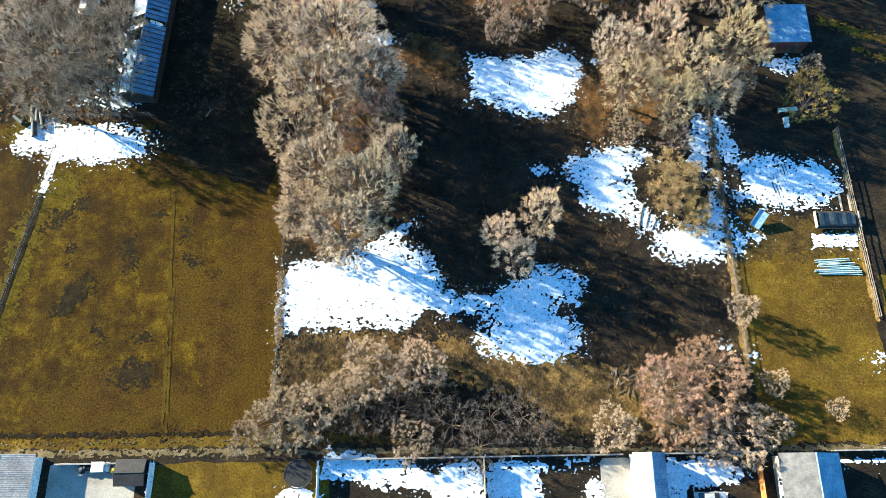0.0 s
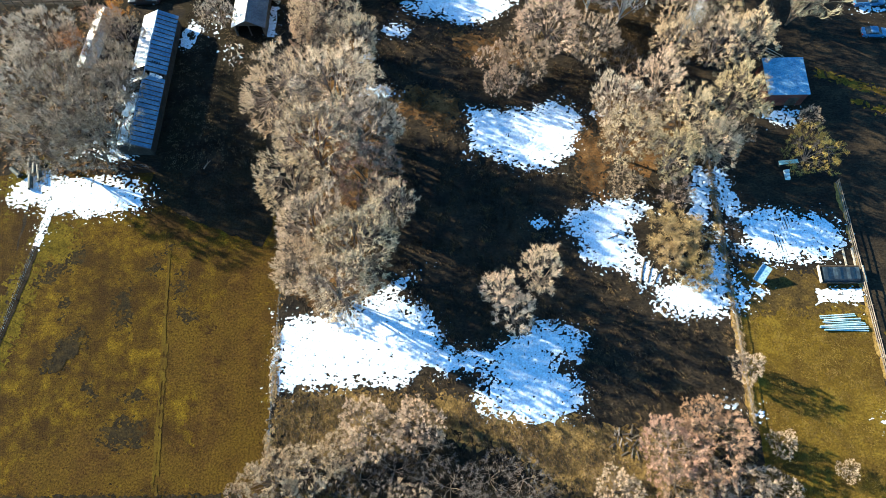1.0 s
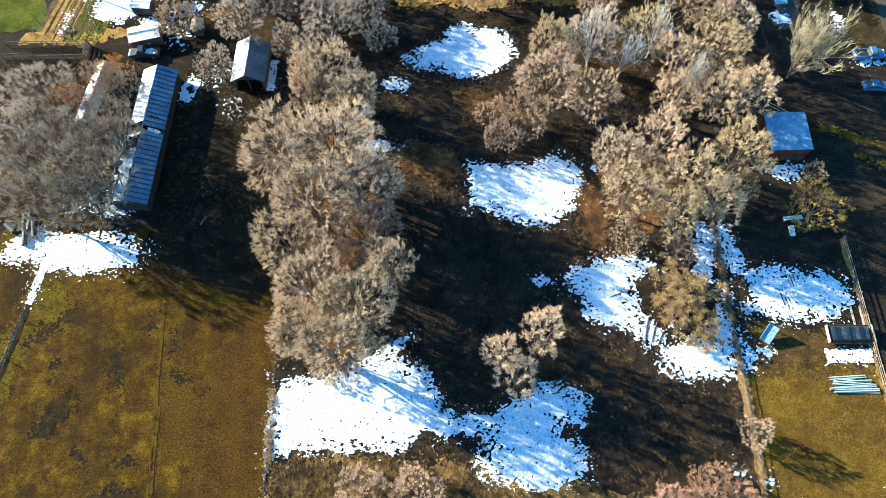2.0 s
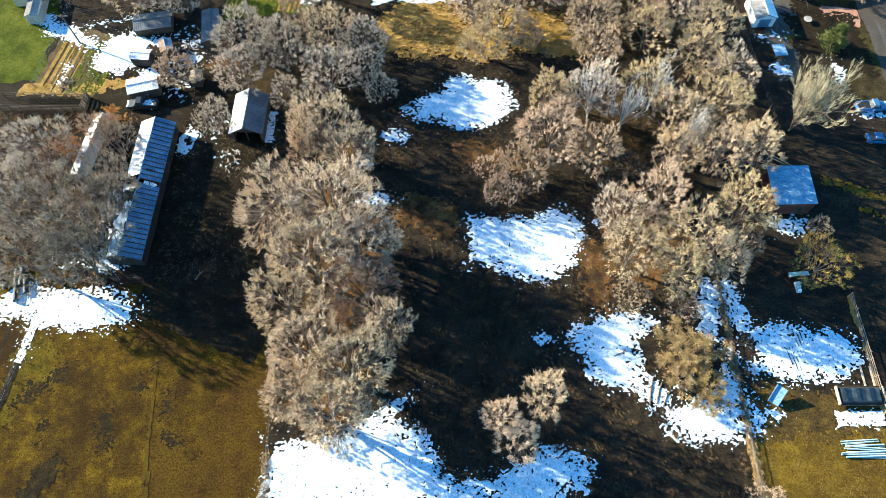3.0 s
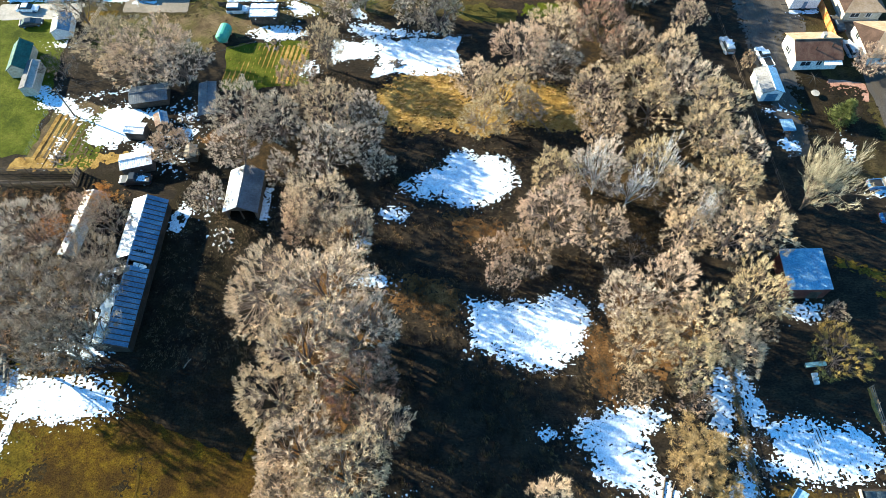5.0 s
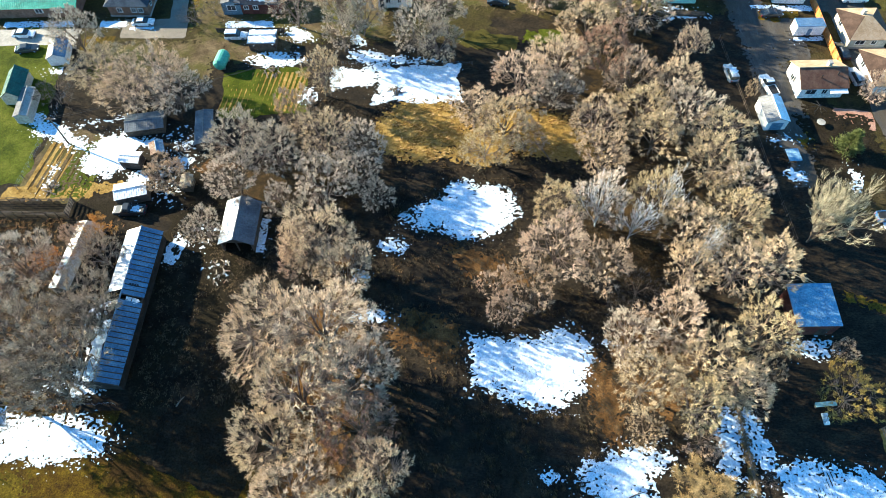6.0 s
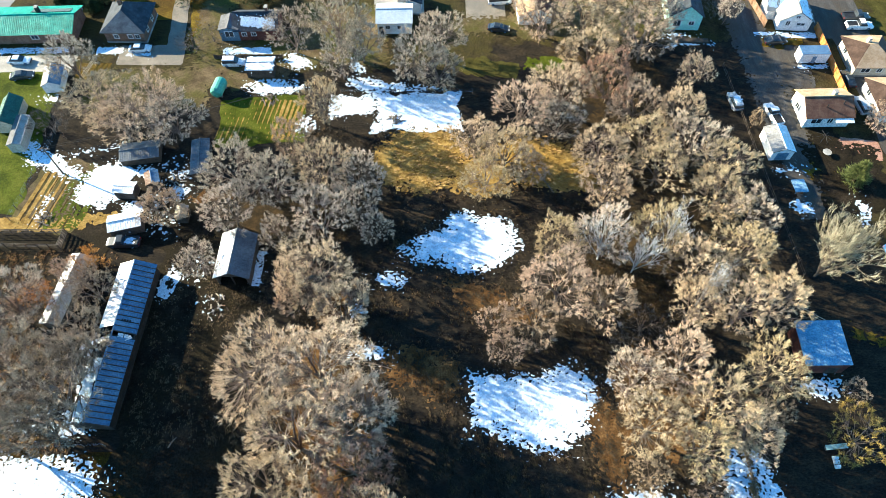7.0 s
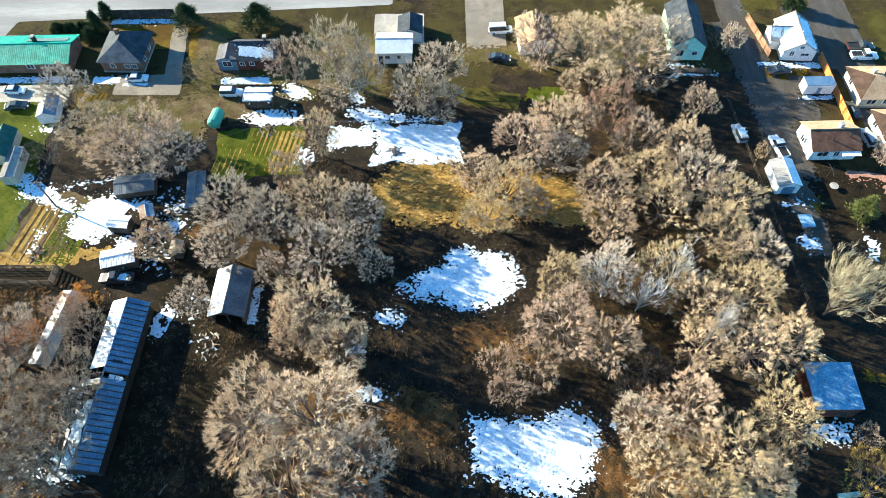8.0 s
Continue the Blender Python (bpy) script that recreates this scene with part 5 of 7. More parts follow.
vehicle("van", "white passenger van on the driveway", 14.2, 153.6, 5, WHITE_CAR, "van", "van")
vehicle("car", "dark car in the shade behind the driveway", 13.6, 144.8, -8, DARK_CAR)
vehicle("pickup_truck", "blue pickup with snow on its bonnet", 79.0, 88.6, 3, BLUE_CAR, "pickup", "truck")
vehicle("car", "dark blue car in the shaded yard", 78.4, 81.6, -2, BLUE_CAR)
vehicle("suv", "silver wagon beside the brown house", 83.2, 121.4, 95, SILVER_CAR, "suv")
vehicle("car", "dark car behind the orange fence", 82.8, 128.6, 95, DARK_CAR)
vehicle("suv", "frosted silver wagon under bare trees", 58.8, 122.8, 96, SILVER_CAR, "suv")
vehicle("pickup_truck", "old pickup with a snowy load bed by the huts", -54.0, 91.9, 180, DARK_CAR, "pickup", "truck")
vehicle("car", "silver car parked in the back yard", 36.4, -4.6, 0, SILVER_CAR)
vehicle("car", "white car on the snowy parking strip", -86.5, 136.8, 0, WHITE_CAR)
vehicle("car", "dark car among the green-roofed house's bushes", -84.5, 132.4, 10, DARK_CAR)
snow_on(58.8, 122.4, 1.82, 96, 0.8, 0.45, "thin frost and snow on the wagon's roof", 401)
snow_on(77.8, 88.4, 1.0, 3, 1.0, 0.6, "snow lying in the blue pickup's bed", 402)
snow_on(-52.6, 91.9, 1.1, 0, 0.9, 0.6, "snow lying in the old pickup's bed", 403)

# a white box trailer
rv = thing("box_trailer", "white box trailer with a frosted roof", "trailer", 76.9, 134.4)
part("body", Geo().box(-2.9, -1.25, 0.55, 2.9, 1.25, 2.9, 0.04), WHITE_WALL, rv)
part("roof", Geo().box(-2.95, -1.3, 2.904, 2.95, 1.3, 2.99, 0.06), METAL, rv)
part("door", Geo().box(-0.4, -1.29, 0.6, 0.4, -1.25, 2.3), METAL, rv)
for k in (-0.5, 0.5):
    for s in (-1, 1):
        part("wheel", Geo().tube((k, s * 1.1, 0.38), (k, s * 1.28, 0.38), 0.38, n=14), TYRE, rv)
part("hitch", Geo().tube((-2.9, 0, 0.6), (-4.2, 0, 0.55), 0.06), BLACK, rv)

# the low dark flatbed trailer in the fenced yard
tr = thing("flatbed_trailer", "flatbed trailer under a dark blue frosty tarpaulin", "trailer", 61.9, 36.0, 0, -1)
TARP = material("dark_blue_tarpaulin", [(0.008, 0.014, 0.024), (0.014, 0.024, 0.038), (0.035, 0.055, 0.075)], 0.8, 0.15, 0.45, 0.03)
part("deck", Geo().box(-3.4, -1.35, 0.55, 3.4, 1.35, 0.7), DARK_WOOD, tr)
load = Geo()
for k in range(12):
    z = 1.25 + 0.12 * math.sin(1.7 * k)
    load.add([(-2.95 + 0.5 * k, -1.2, 0.7), (-2.95 + 0.5 * k, -0.95, z), (-2.95 + 0.5 * k, 0.95, z + 0.1), (-2.95 + 0.5 * k, 1.2, 0.7)], [])
load.f += [(4 * k + i, 4 * k + 4 + i, 4 * k + 5 + i, 4 * k + 1 + i) for k in range(11) for i in range(3)] + [(0, 1, 2, 3), (47, 46, 45, 44)]
part("tarpaulin", load, TARP, tr, "dark blue frosty tarpaulin")
for s in (-1, 1):
    part("side_rail", Geo().box(-3.4, s * 1.4 - 0.04, 0.6, 3.4, s * 1.4 + 0.04, 0.78), DARK_WOOD, tr)
    part("end_board", Geo().box(s * 3.42 - 0.06, -1.35, 0.55, s * 3.42 + 0.06, 1.35, 1.15), WOOD_PALE, tr)
    for k in (-0.45, 0.45):
        part("wheel", Geo().tube((k, s * 1.15, 0.34), (k, s * 1.36, 0.34), 0.34, n=12), TYRE, tr)
    part("ramp", Geo().box(2.2 + s * 0.7 - 0.15, 1.5, 0.02, 2.2 + s * 0.7 + 0.15, 4.6, 0.1), WOOD_PALE, tr)

# the stack of pale pipes
PIPE = material("pale_blue_pipe", [(0.264, 0.4, 0.416), (0.36, 0.48, 0.496), (0.48, 0.544, 0.544)], 1.0, 0.2, 0.45, 0)
for k in range(15):
    row = k // 9
    p = thing("pipe", "pale blue-green plastic pipe in a stack on the grass", "pipe", 60.6 + placing_r.uniform(-0.5, 0.5), 27.3 + 0.3 * (k % 9) + 0.15 * row, 0.1 + 0.19 * row, placing_r.uniform(-6, 4), "stacked pipes")
    g = Geo()
    n, r0, r1, h = 10, 0.1, 0.082, placing_r.uniform(2.6, 3.4)
    for x, r in ((-h, r0), (h, r0), (h, r1), (-h, r1)):
        g.v += [(x, r * math.cos(6.2832 * i / n), r * math.sin(6.2832 * i / n)) for i in range(n)]
    g.f += [(n * a + i, n * a + (i + 1) % n, n * ((a + 1) % 4) + (i + 1) % n, n * ((a + 1) % 4) + i) for a in range(4) for i in range(n)]
    part("pipe_wall", g, PIPE, p)

# dark culvert pipes on the snow
CULVERT = material("dark_corrugated_pipe", [(0.02, 0.025, 0.025), (0.04, 0.048, 0.046), (0.07, 0.08, 0.075)], 1.0, 0.2, 0.6, 0.01)
for k, (x, y, rz) in enumerate(((-68.2, 57.4, 98), (-67.4, 57.6, 96), (-67.6, 54.9, 100), (-66.4, 56.2, 106), (-70.4, 56.5, 140))):
    p = thing("culvert_pipe", "dark grey culvert pipe lying on the snow", "pipe", x, y, 0.42, rz, "culvert pipes")
    g = Geo()
    n, h = 14, 1.6 if k < 4 else 1.1
    for xx, r in ((-h, 0.4), (h, 0.4), (h, 0.35), (-h, 0.35)):
        g.v += [(xx, r * math.cos(6.2832 * i / n), r * math.sin(6.2832 * i / n)) for i in range(n)]
    g.f += [(n * a + i, n * a + (i + 1) % n, n * ((a + 1) % 4) + (i + 1) % n, n * ((a + 1) % 4) + i) for a in range(4) for i in range(n)]
    part("pipe_wall", g, CULVERT, p)

# a tilted cart
cart = thing("cart", "small tilted cart with a blue metal bed", "cart", 49.6, 36.2, 0, 55)
part("board", Geo().box(-1.4, -0.75, -0.04, 1.4, 0.75, 0.04), METAL_SKY_BLUE, cart, "", pose(0, 0, 1.0, 0, -24, 0))
for s in (-1, 1):
    part("side", Geo().box(-1.4, s * 0.75 - 0.04, -0.05, 1.4, s * 0.75 + 0.04, 0.3), METAL, cart, "", pose(0, 0, 1.0, 0, -24, 0))
    part("wheel", Geo().tube((-0.1, s * 0.85, 0.35), (-0.1, s * 0.95, 0.35), 0.35, n=12), TYRE, cart)
    part("leg", Geo().tube((1.2, s * 0.6, 0), (1.2, s * 0.6, 1.5), 0.05), METAL, cart)

# trampoline
tramp = thing("trampoline", "round black trampoline with a grey rim", "trampoline", -20.8, -0.4)
part("mat", Geo().tube((0, 0, 0.86), (0, 0, 0.9), 1.75, n=28), BLACK, tramp)
rim = Geo()
for k in range(28):
    a, b = 6.2832 * k / 28, 6.2832 * (k + 1) / 28
    rim.tube((1.95 * math.cos(a), 1.95 * math.sin(a), 0.9), (1.95 * math.cos(b), 1.95 * math.sin(b), 0.9), 0.09, n=6)
part("rim", rim, SHINGLE_BLUE, tramp)
for k in range(6):
    a = 6.2832 * k / 6
    part("leg", Geo().tube((1.9 * math.cos(a), 1.9 * math.sin(a), 0), (1.9 * math.cos(a), 1.9 * math.sin(a), 0.9), 0.04), METAL, tramp)

# things by the garden shed
utv = thing("utility_vehicle", "small white utility vehicle with open bed", "vehicle", -48.6, 1.0, 0, 0)
part("body", Geo().box(-1.2, -0.7, 0.4, 1.2, 0.7, 0.85, 0.06), PAINT_WHITE, utv)
part("canopy", Geo().box(-0.9, -0.7, 1.75, 0.9, 0.7, 1.85, 0.04), PAINT_WHITE, utv)
part("seat", Geo().box(-0.3, -0.55, 0.86, 0.1, 0.55, 1.3, 0.03), BLACK, utv)
for s in (-1, 1):
    for k in (-0.8, 0.8):
        part("wheel", Geo().tube((k, s * 0.6, 0.28), (k, s * 0.78, 0.28), 0.28, n=12), TYRE, utv)
        part("roof_post", Geo().tube((k, s * 0.6, 0.8), (k, s * 0.6, 1.78), 0.03), BLACK, utv)
mow = thing("lawn_mower", "dark ride-on mower beside the utility vehicle", "mower", -51.0, 0.9, 0, 20)
part("body", Geo().box(-0.8, -0.45, 0.3, 0.8, 0.45, 0.8, 0.08), BLACK, mow)
part("seat", Geo().box(-0.5, -0.25, 0.8, 0.0, 0.25, 1.15, 0.04), SHINGLE_GREY, mow)
part("steering_wheel", Geo().tube((0.35, 0, 0.8), (0.2, 0, 1.1), 0.03).tube((0.2, 0, 1.1), (0.19, 0, 1.13), 0.2, n=10), BLACK, mow)
for s in (-1, 1):
    for k, r in ((-0.5, 0.26), (0.6, 0.18)):
        part("wheel", Geo().tube((k, s * 0.42, r), (k, s * 0.58, r), r, n=12), TYRE, mow)
barrow = thing("wheelbarrow", "yellow wheelbarrow beside the shed", "wheelbarrow", -46.6, 0.6, 0, 40)
part("tray", Geo().hexa([(-0.3, -0.2, 0.35), (0.3, -0.2, 0.35), (0.3, 0.2, 0.35), (-0.3, 0.2, 0.35), (-0.6, -0.4, 0.7), (0.6, -0.4, 0.7), (0.6, 0.4, 0.7), (-0.6, 0.4, 0.7)]), material("yellow_paint", [(0.6, 0.42, 0.02), (0.7, 0.5, 0.04)], 1, 0.2, 0.5, 0), barrow)
part("wheel", Geo().tube((0.7, -0.05, 0.2), (0.7, 0.05, 0.2), 0.2, n=12), TYRE, barrow)
for s in (-1, 1):
    part("handle", Geo().tube((0.7, s * 0.1, 0.25), (-1.0, s * 0.3, 0.6), 0.025), WOOD, barrow)

# the ping-pong-like board near the metal garage, coloured blue for the shade on it
tb = thing("outdoor_table", "table tennis board with the shade's blue painted on its top", "table", 65.6, 102.1, 0, 3)
part("tabletop", Geo().box(-1.2, -1.4, 0.72, 1.2, 1.4, 0.78), METAL_SKY_BLUE, tb)
for sx in (-1, 1):
    for sy in (-1, 1):
        part("leg", Geo().box(sx * 1.0 - 0.04, sy * 1.2 - 0.04, 0, sx * 1.0 + 0.04, sy * 1.2 + 0.04, 0.72), METAL, tb)

# a table and a tank
gt = thing("workbench", "pale green plank bench under the willow shrub", "bench", 57.6, 55.6, 0, 5)
part("plank", Geo().box(-1.6, -0.35, 0.8, 1.6, 0.35, 0.9), material("pale_green_paint", [(0.35, 0.5, 0.43), (0.48, 0.6, 0.53)], 1, 0.2, 0.7, 0), gt)
for s in (-1.3, 1.3):
    part("trestle", Geo().box(s - 0.06, -0.3, 0, s + 0.06, 0.3, 0.8), WOOD, gt)
sack = thing("feed_sack_heap", "pale sacks heaped under the willow shrub", "sack", 57.3, 53.6)
for k in range(3):
    part("sack", Geo().box(-0.4, -0.9 + 0.6 * k, 0, 0.4, -0.35 + 0.6 * k, 0.5 + 0.1 * k, 0.12), PAINT_WHITE, sack)
tank = thing("propane_tank", "mint-green rounded storage tank beside the lawn", "tank", -43.2, 127.6, 0, 80)
MINT = material("mint_tank_paint", [(0.096, 0.336, 0.24), (0.136, 0.416, 0.304)], 1, 0.2, 0.5, 0)
tg = Geo()
prof = [(-2.2, 0.3), (-2.0, 0.9), (-1.5, 1.25), (1.5, 1.25), (2.0, 0.9), (2.2, 0.3)]
for x, r in prof:
    tg.v += [(x, r * math.cos(6.2832 * i / 16), 1.4 + r * math.sin(6.2832 * i / 16)) for i in range(16)]
tg.f += [(16 * a + i, 16 * a + 16 + i, 16 * a + 16 + (i + 1) % 16, 16 * a + (i + 1) % 16) for a in range(5) for i in range(16)] + [tuple(range(16)), tuple(range(95, 79, -1))]
part("shell", tg, MINT, tank)
for s in (-1.2, 1.2):
    part("saddle", Geo().box(s - 0.15, -0.9, 0, s + 0.15, 0.9, 0.7), BLOCK, tank)

# picnic frame and round fire pit table on the brick patio
par = thing("patio_umbrella_frame", "bare dark umbrella frame on the patio", "umbrella", 72.6, 112.4)
part("pole", Geo().tube((0, 0, 0), (0, 0, 2.4), 0.04), BLACK, par)
for k in range(8):
    a = 6.2832 * k / 8
    part("rib", Geo().tube((0, 0, 2.4), (1.6 * math.cos(a), 1.6 * math.sin(a), 2.0), 0.03), BLACK, par)
rt = thing("round_table", "round grey patio table", "table", 72.9, 109.8)
part("tabletop", Geo().tube((0, 0, 0.7), (0, 0, 0.76), 0.8, n=20), SHINGLE_PALE, rt)
part("pedestal", Geo().tube((0, 0, 0), (0, 0, 0.7), 0.12, n=10), BLACK, rt)

# the brush pile beside the shed and wood heaps
for n, (x, y, size, lab) in enumerate(((-36.2, 79.6, 2.4, "heap of scrap boards and rubble by the shed"), (-47.0, 105.6, 2.2, "heap of dark scrap and boards"), (-49.0, 100.6, 2.0, "heap of scrap boards beside the huts"), (26.2, 11.5, 2.3, "heap of cut branches in the grass"), (-33.0, 125.4, 1.6, "planks and planters beside the lawn"), (-69.5, 97.0, 1.6, "dark heap of garden tools and frames"), (-8.0, 119.6, 1.6, "dark brush pile on the snow"))):
    heap = thing("scrap_heap", lab, "heap", x, y)
    for k in range(26):
        a, r = placing_r.uniform(0, 6.28), size * placing_r.random() ** 0.6
        long = placing_r.uniform(0.4, 1.5)
        part("board", Geo().box(-long / 2, -0.09, -0.03, long / 2, 0.09, 0.03), (DARK_WOOD, WOOD, WOOD_PALE, METAL_RUST, METAL_GREY)[k % 5 if n < 3 else k % 2], heap, "", pose(r * math.cos(a), r * math.sin(a), 0.12 + 0.5 * (1 - r / size) * placing_r.random(), placing_r.uniform(-20, 20), placing_r.uniform(-20, 20), placing_r.uniform(0, 180)))

# fallen trunks and logs
for n, (x, y, rz, long, r) in enumerate(((31.5, 37.4, 75, 4.2, 0.16), (32.6, 37.0, 70, 3.4, 0.13), (33.6, 36.2, 60, 3.0, 0.12), (-56.5, 60.4, -28, 6.0, 0.22), (-60.0, 60.9, -15, 4.5, 0.18), (-9.0, 69.0, -15, 4.5, 0.12), (27.8, 43.2, 20, 2.6, 0.1), (-38.8, 57.4, 60, 1.8, 0.12), (20.0, 104.0, -60, 5.5, 0.16))):
    lg = thing("log", "fallen grey branch-bare log on the ground", "log", x, y, r * 0.8, rz, "fallen logs")
    part("stem", Geo().tube((-long / 2, 0, 0), (0, 0.08, 0.02), r, r * 0.85, 8).tube((0, 0.08, 0.02), (long / 2, -0.05, 0), r * 0.85, r * 0.6, 8), BARK, lg)
    part("stub", Geo().tube((0.2, 0, 0), (0.9, 0.5, 0.3), r * 0.5, r * 0.2, 6), BARK, lg)

# utility pole with its crossarm by the kitchen garden
pole = thing("utility_pole", "wooden utility pole with a crossarm", "pole", -69.2, 107.4)
part("post", Geo().tube((0, 0, 0), (0, 0, 7.5), 0.16, 0.11, 10), WOOD, pole)
part("crossarm", Geo().box(-1.1, -0.06, 7.0, 1.1, 0.06, 7.15), WOOD, pole)
for k in (-0.9, 0.0, 0.9):
    part("insulator", Geo().tube((k, 0, 7.15), (k, 0, 7.35), 0.05, 0.04, 8), PAINT_WHITE, pole)

# overhead wires across the far gardens
for k in range(2):
    w = thing("overhead_wire", "thin dark overhead wire", "wire", 0, 0)
    pts = [Vector((-69.2 + 0.9 * (2 * k - 1), 107.4, 7.2)).lerp(Vector((-6, 131 + k, 7.5)), s / 12) - Vector((0, 0, 1.6 * math.sin(math.pi * s / 12))) for s in range(13)]
    part("cable", Geo().line(pts, 0.02), BLACK, w)
p2 = thing("utility_pole", "wooden utility pole behind the far gardens", "pole", -6.0, 131.5)
part("post", Geo().tube((0, 0, 0), (0, 0, 7.8), 0.15, 0.1, 10), WOOD, p2)
part("crossarm", Geo().box(-0.06, -0.9, 7.3, 0.06, 0.9, 7.45), WOOD, p2)

# ---- fences ----


def post_fence(x0, y0, x1, y1, step, height, label, rails=2, mat=None, rail=0.05, wire=False):
    a, b = Vector((x0, y0, 0)), Vector((x1, y1, 0))
    n = max(1, round((b - a).length / step))
    root = thing("fence", label, "fence", x0, y0, 0, math.degrees(math.atan2(y1 - y0, x1 - x0)))
    long = (b - a).length
    for k in range(n + 1):
        h = height * placing_r.uniform(0.9, 1.1)
        part("post", Geo().tube((long * k / n, 0, -0.1), (long * k / n + placing_r.uniform(-0.06, 0.06), placing_r.uniform(-0.08, 0.08), h), 0.07, 0.06, 7), mat or WOOD, root)
    for r in range(rails):
        z = height * (r + 1) / (rails + 0.3)
        for k in range(n):
            g = Geo().tube((long * k / n, 0.08, z + placing_r.uniform(-0.05, 0.05)), (long * (k + 1) / n, 0.08, z + placing_r.uniform(-0.05, 0.05)), 0.006 if wire else rail, n=4 if wire else 6)
            part("wire" if wire else "rail", g, METAL if wire else (mat or WOOD), root)
    return root


def board_fence(x0, y0, x1, y1, height, mat, label, board=0.28, gap=0.02, thick=0.04):
    a, b = Vector((x0, y0, 0)), Vector((x1, y1, 0))
    long = (b - a).length
    root = thing("board_fence", label, "fence", x0, y0, 0, math.degrees(math.atan2(y1 - y0, x1 - x0)))
    data = Geo().box(0, -thick / 2, 0.05, board - gap, thick / 2, height).data("board")
    data.materials.append(mat)
    for k in range(int(long / board)):
        part("board", data, mat, root, "", pose(k * board, 0, placing_r.uniform(-0.03, 0.03)))
    for z in (0.4, height - 0.35):
        part("rail", Geo().box(0, thick / 2 + 0.002, z, long, thick / 2 + 0.07, z + 0.1), mat, root)
    for k in range(int(long / 2.4) + 1):
        part("post", Geo().box(k * 2.4 - 0.05, thick / 2 + 0.075, 0, k * 2.4 + 0.05, thick / 2 + 0.175, height + 0.05), mat, root)
    return root


post_fence(44.6, 14.0, 44.7, 57.0, 2.6, 0.95, "old weathered post and rail fence with dry weeds along it", 2, WOOD, 0.045)
post_fence(65.2, 20.5, 65.0, 52.0, 2.6, 1.4, "weathered timber fence at the edge of the fenced yard", 3, WOOD, 0.07)
post_fence(-24.9, 10.0, -24.8, 42.0, 2.8, 1.2, "wire fence on thin weathered posts beside the pasture", 3, WOOD, wire=True)
post_fence(-63.8, 47.0, -68.0, 22.0, 3.0, 1.2, "wire fence along the ditch", 3, WOOD, wire=True)
post_fence(-63.8, 56.6, -48.5, 57.0, 3.0, 1.2, "wire fence across the snowy corner", 3, WOOD, wire=True)
post_fence(-80.0, 94.3, -64.6, 94.0, 1.9, 1.5, "dark wooden corral fence", 3, DARK_WOOD, 0.06)
post_fence(-80.2, 91.6, -64.8, 91.0, 1.9, 1.4, "dark wooden corral fence", 3, DARK_WOOD, 0.06)
post_fence(-64.7, 90.8, -64.5, 94.2, 1.7, 1.8, "dark wooden corral gate", 5, DARK_WOOD, 0.09)
post_fence(-75.6, 97.0, -72.8, 122.0, 2.6, 1.3, "thin wire garden fence", 3, WOOD, wire=True)
post_fence(61.3, 84.0, 58.8, 133.0, 2.6, 1.2, "weathered fence along the lane", 2, DARK_WOOD, 0.035)
post_fence(-19.0, 126.9, 7.5, 126.5, 3.0, 1.1, "low dark wire fence across the snow", 3, DARK_WOOD, wire=True)
post_fence(58.0, 78.0, 62.8, 74.6, 2.4, 1.4, "weathered fence behind the flat-roofed shed", 2, WOOD_PALE, 0.06)
post_fence(-73.0, 126.0, -70.6, 137.0, 2.2, 1.3, "pale wooden garden fence", 3, WOOD_PALE, 0.06)
board_fence(80.6, 118.5, 80.8, 144.2, 1.9, WOOD_ORANGE, "tall orange-stained board fence")
board_fence(70.4, 144.6, 68.6, 157.0, 1.8, material("reddish_old_boards", [(0.16, 0.09, 0.05), (0.25, 0.15, 0.09), (0.3, 0.2, 0.13)], 1, 0.1, 0.9, 0.01, random_tint=0.15), "weathered reddish board fence")
board_fence(-18.0, -12.0, -18.0, 1.3, 1.8, METAL_WHITE, "white panel fence between two yards", 0.9)
board_fence(5.2, -12.0, 5.2, 1.3, 2.2, WOOD_PALE, "pale board fence between two yards", 0.28)
board_fence(-41.6, -12.0, -41.3, 1.7, 1.9, METAL_WHITE, "white panel fence beside the storage shed", 0.9)
board_fence(43.6, -12.0, 43.6, 0.4, 1.7, WOOD_ORANGE, "orange board fence beside the cream house", 0.28)
board_fence(-46.0, 137.0, -31.5, 136.8, 1.2, DARK_WOOD, "low dark board fence", 0.28)
board_fence(-72.0, 159.6, -58.0, 159.8, 2.2, DARK_WOOD, "dark brown front fence beside the street", 0.3)

# ---- trees ----


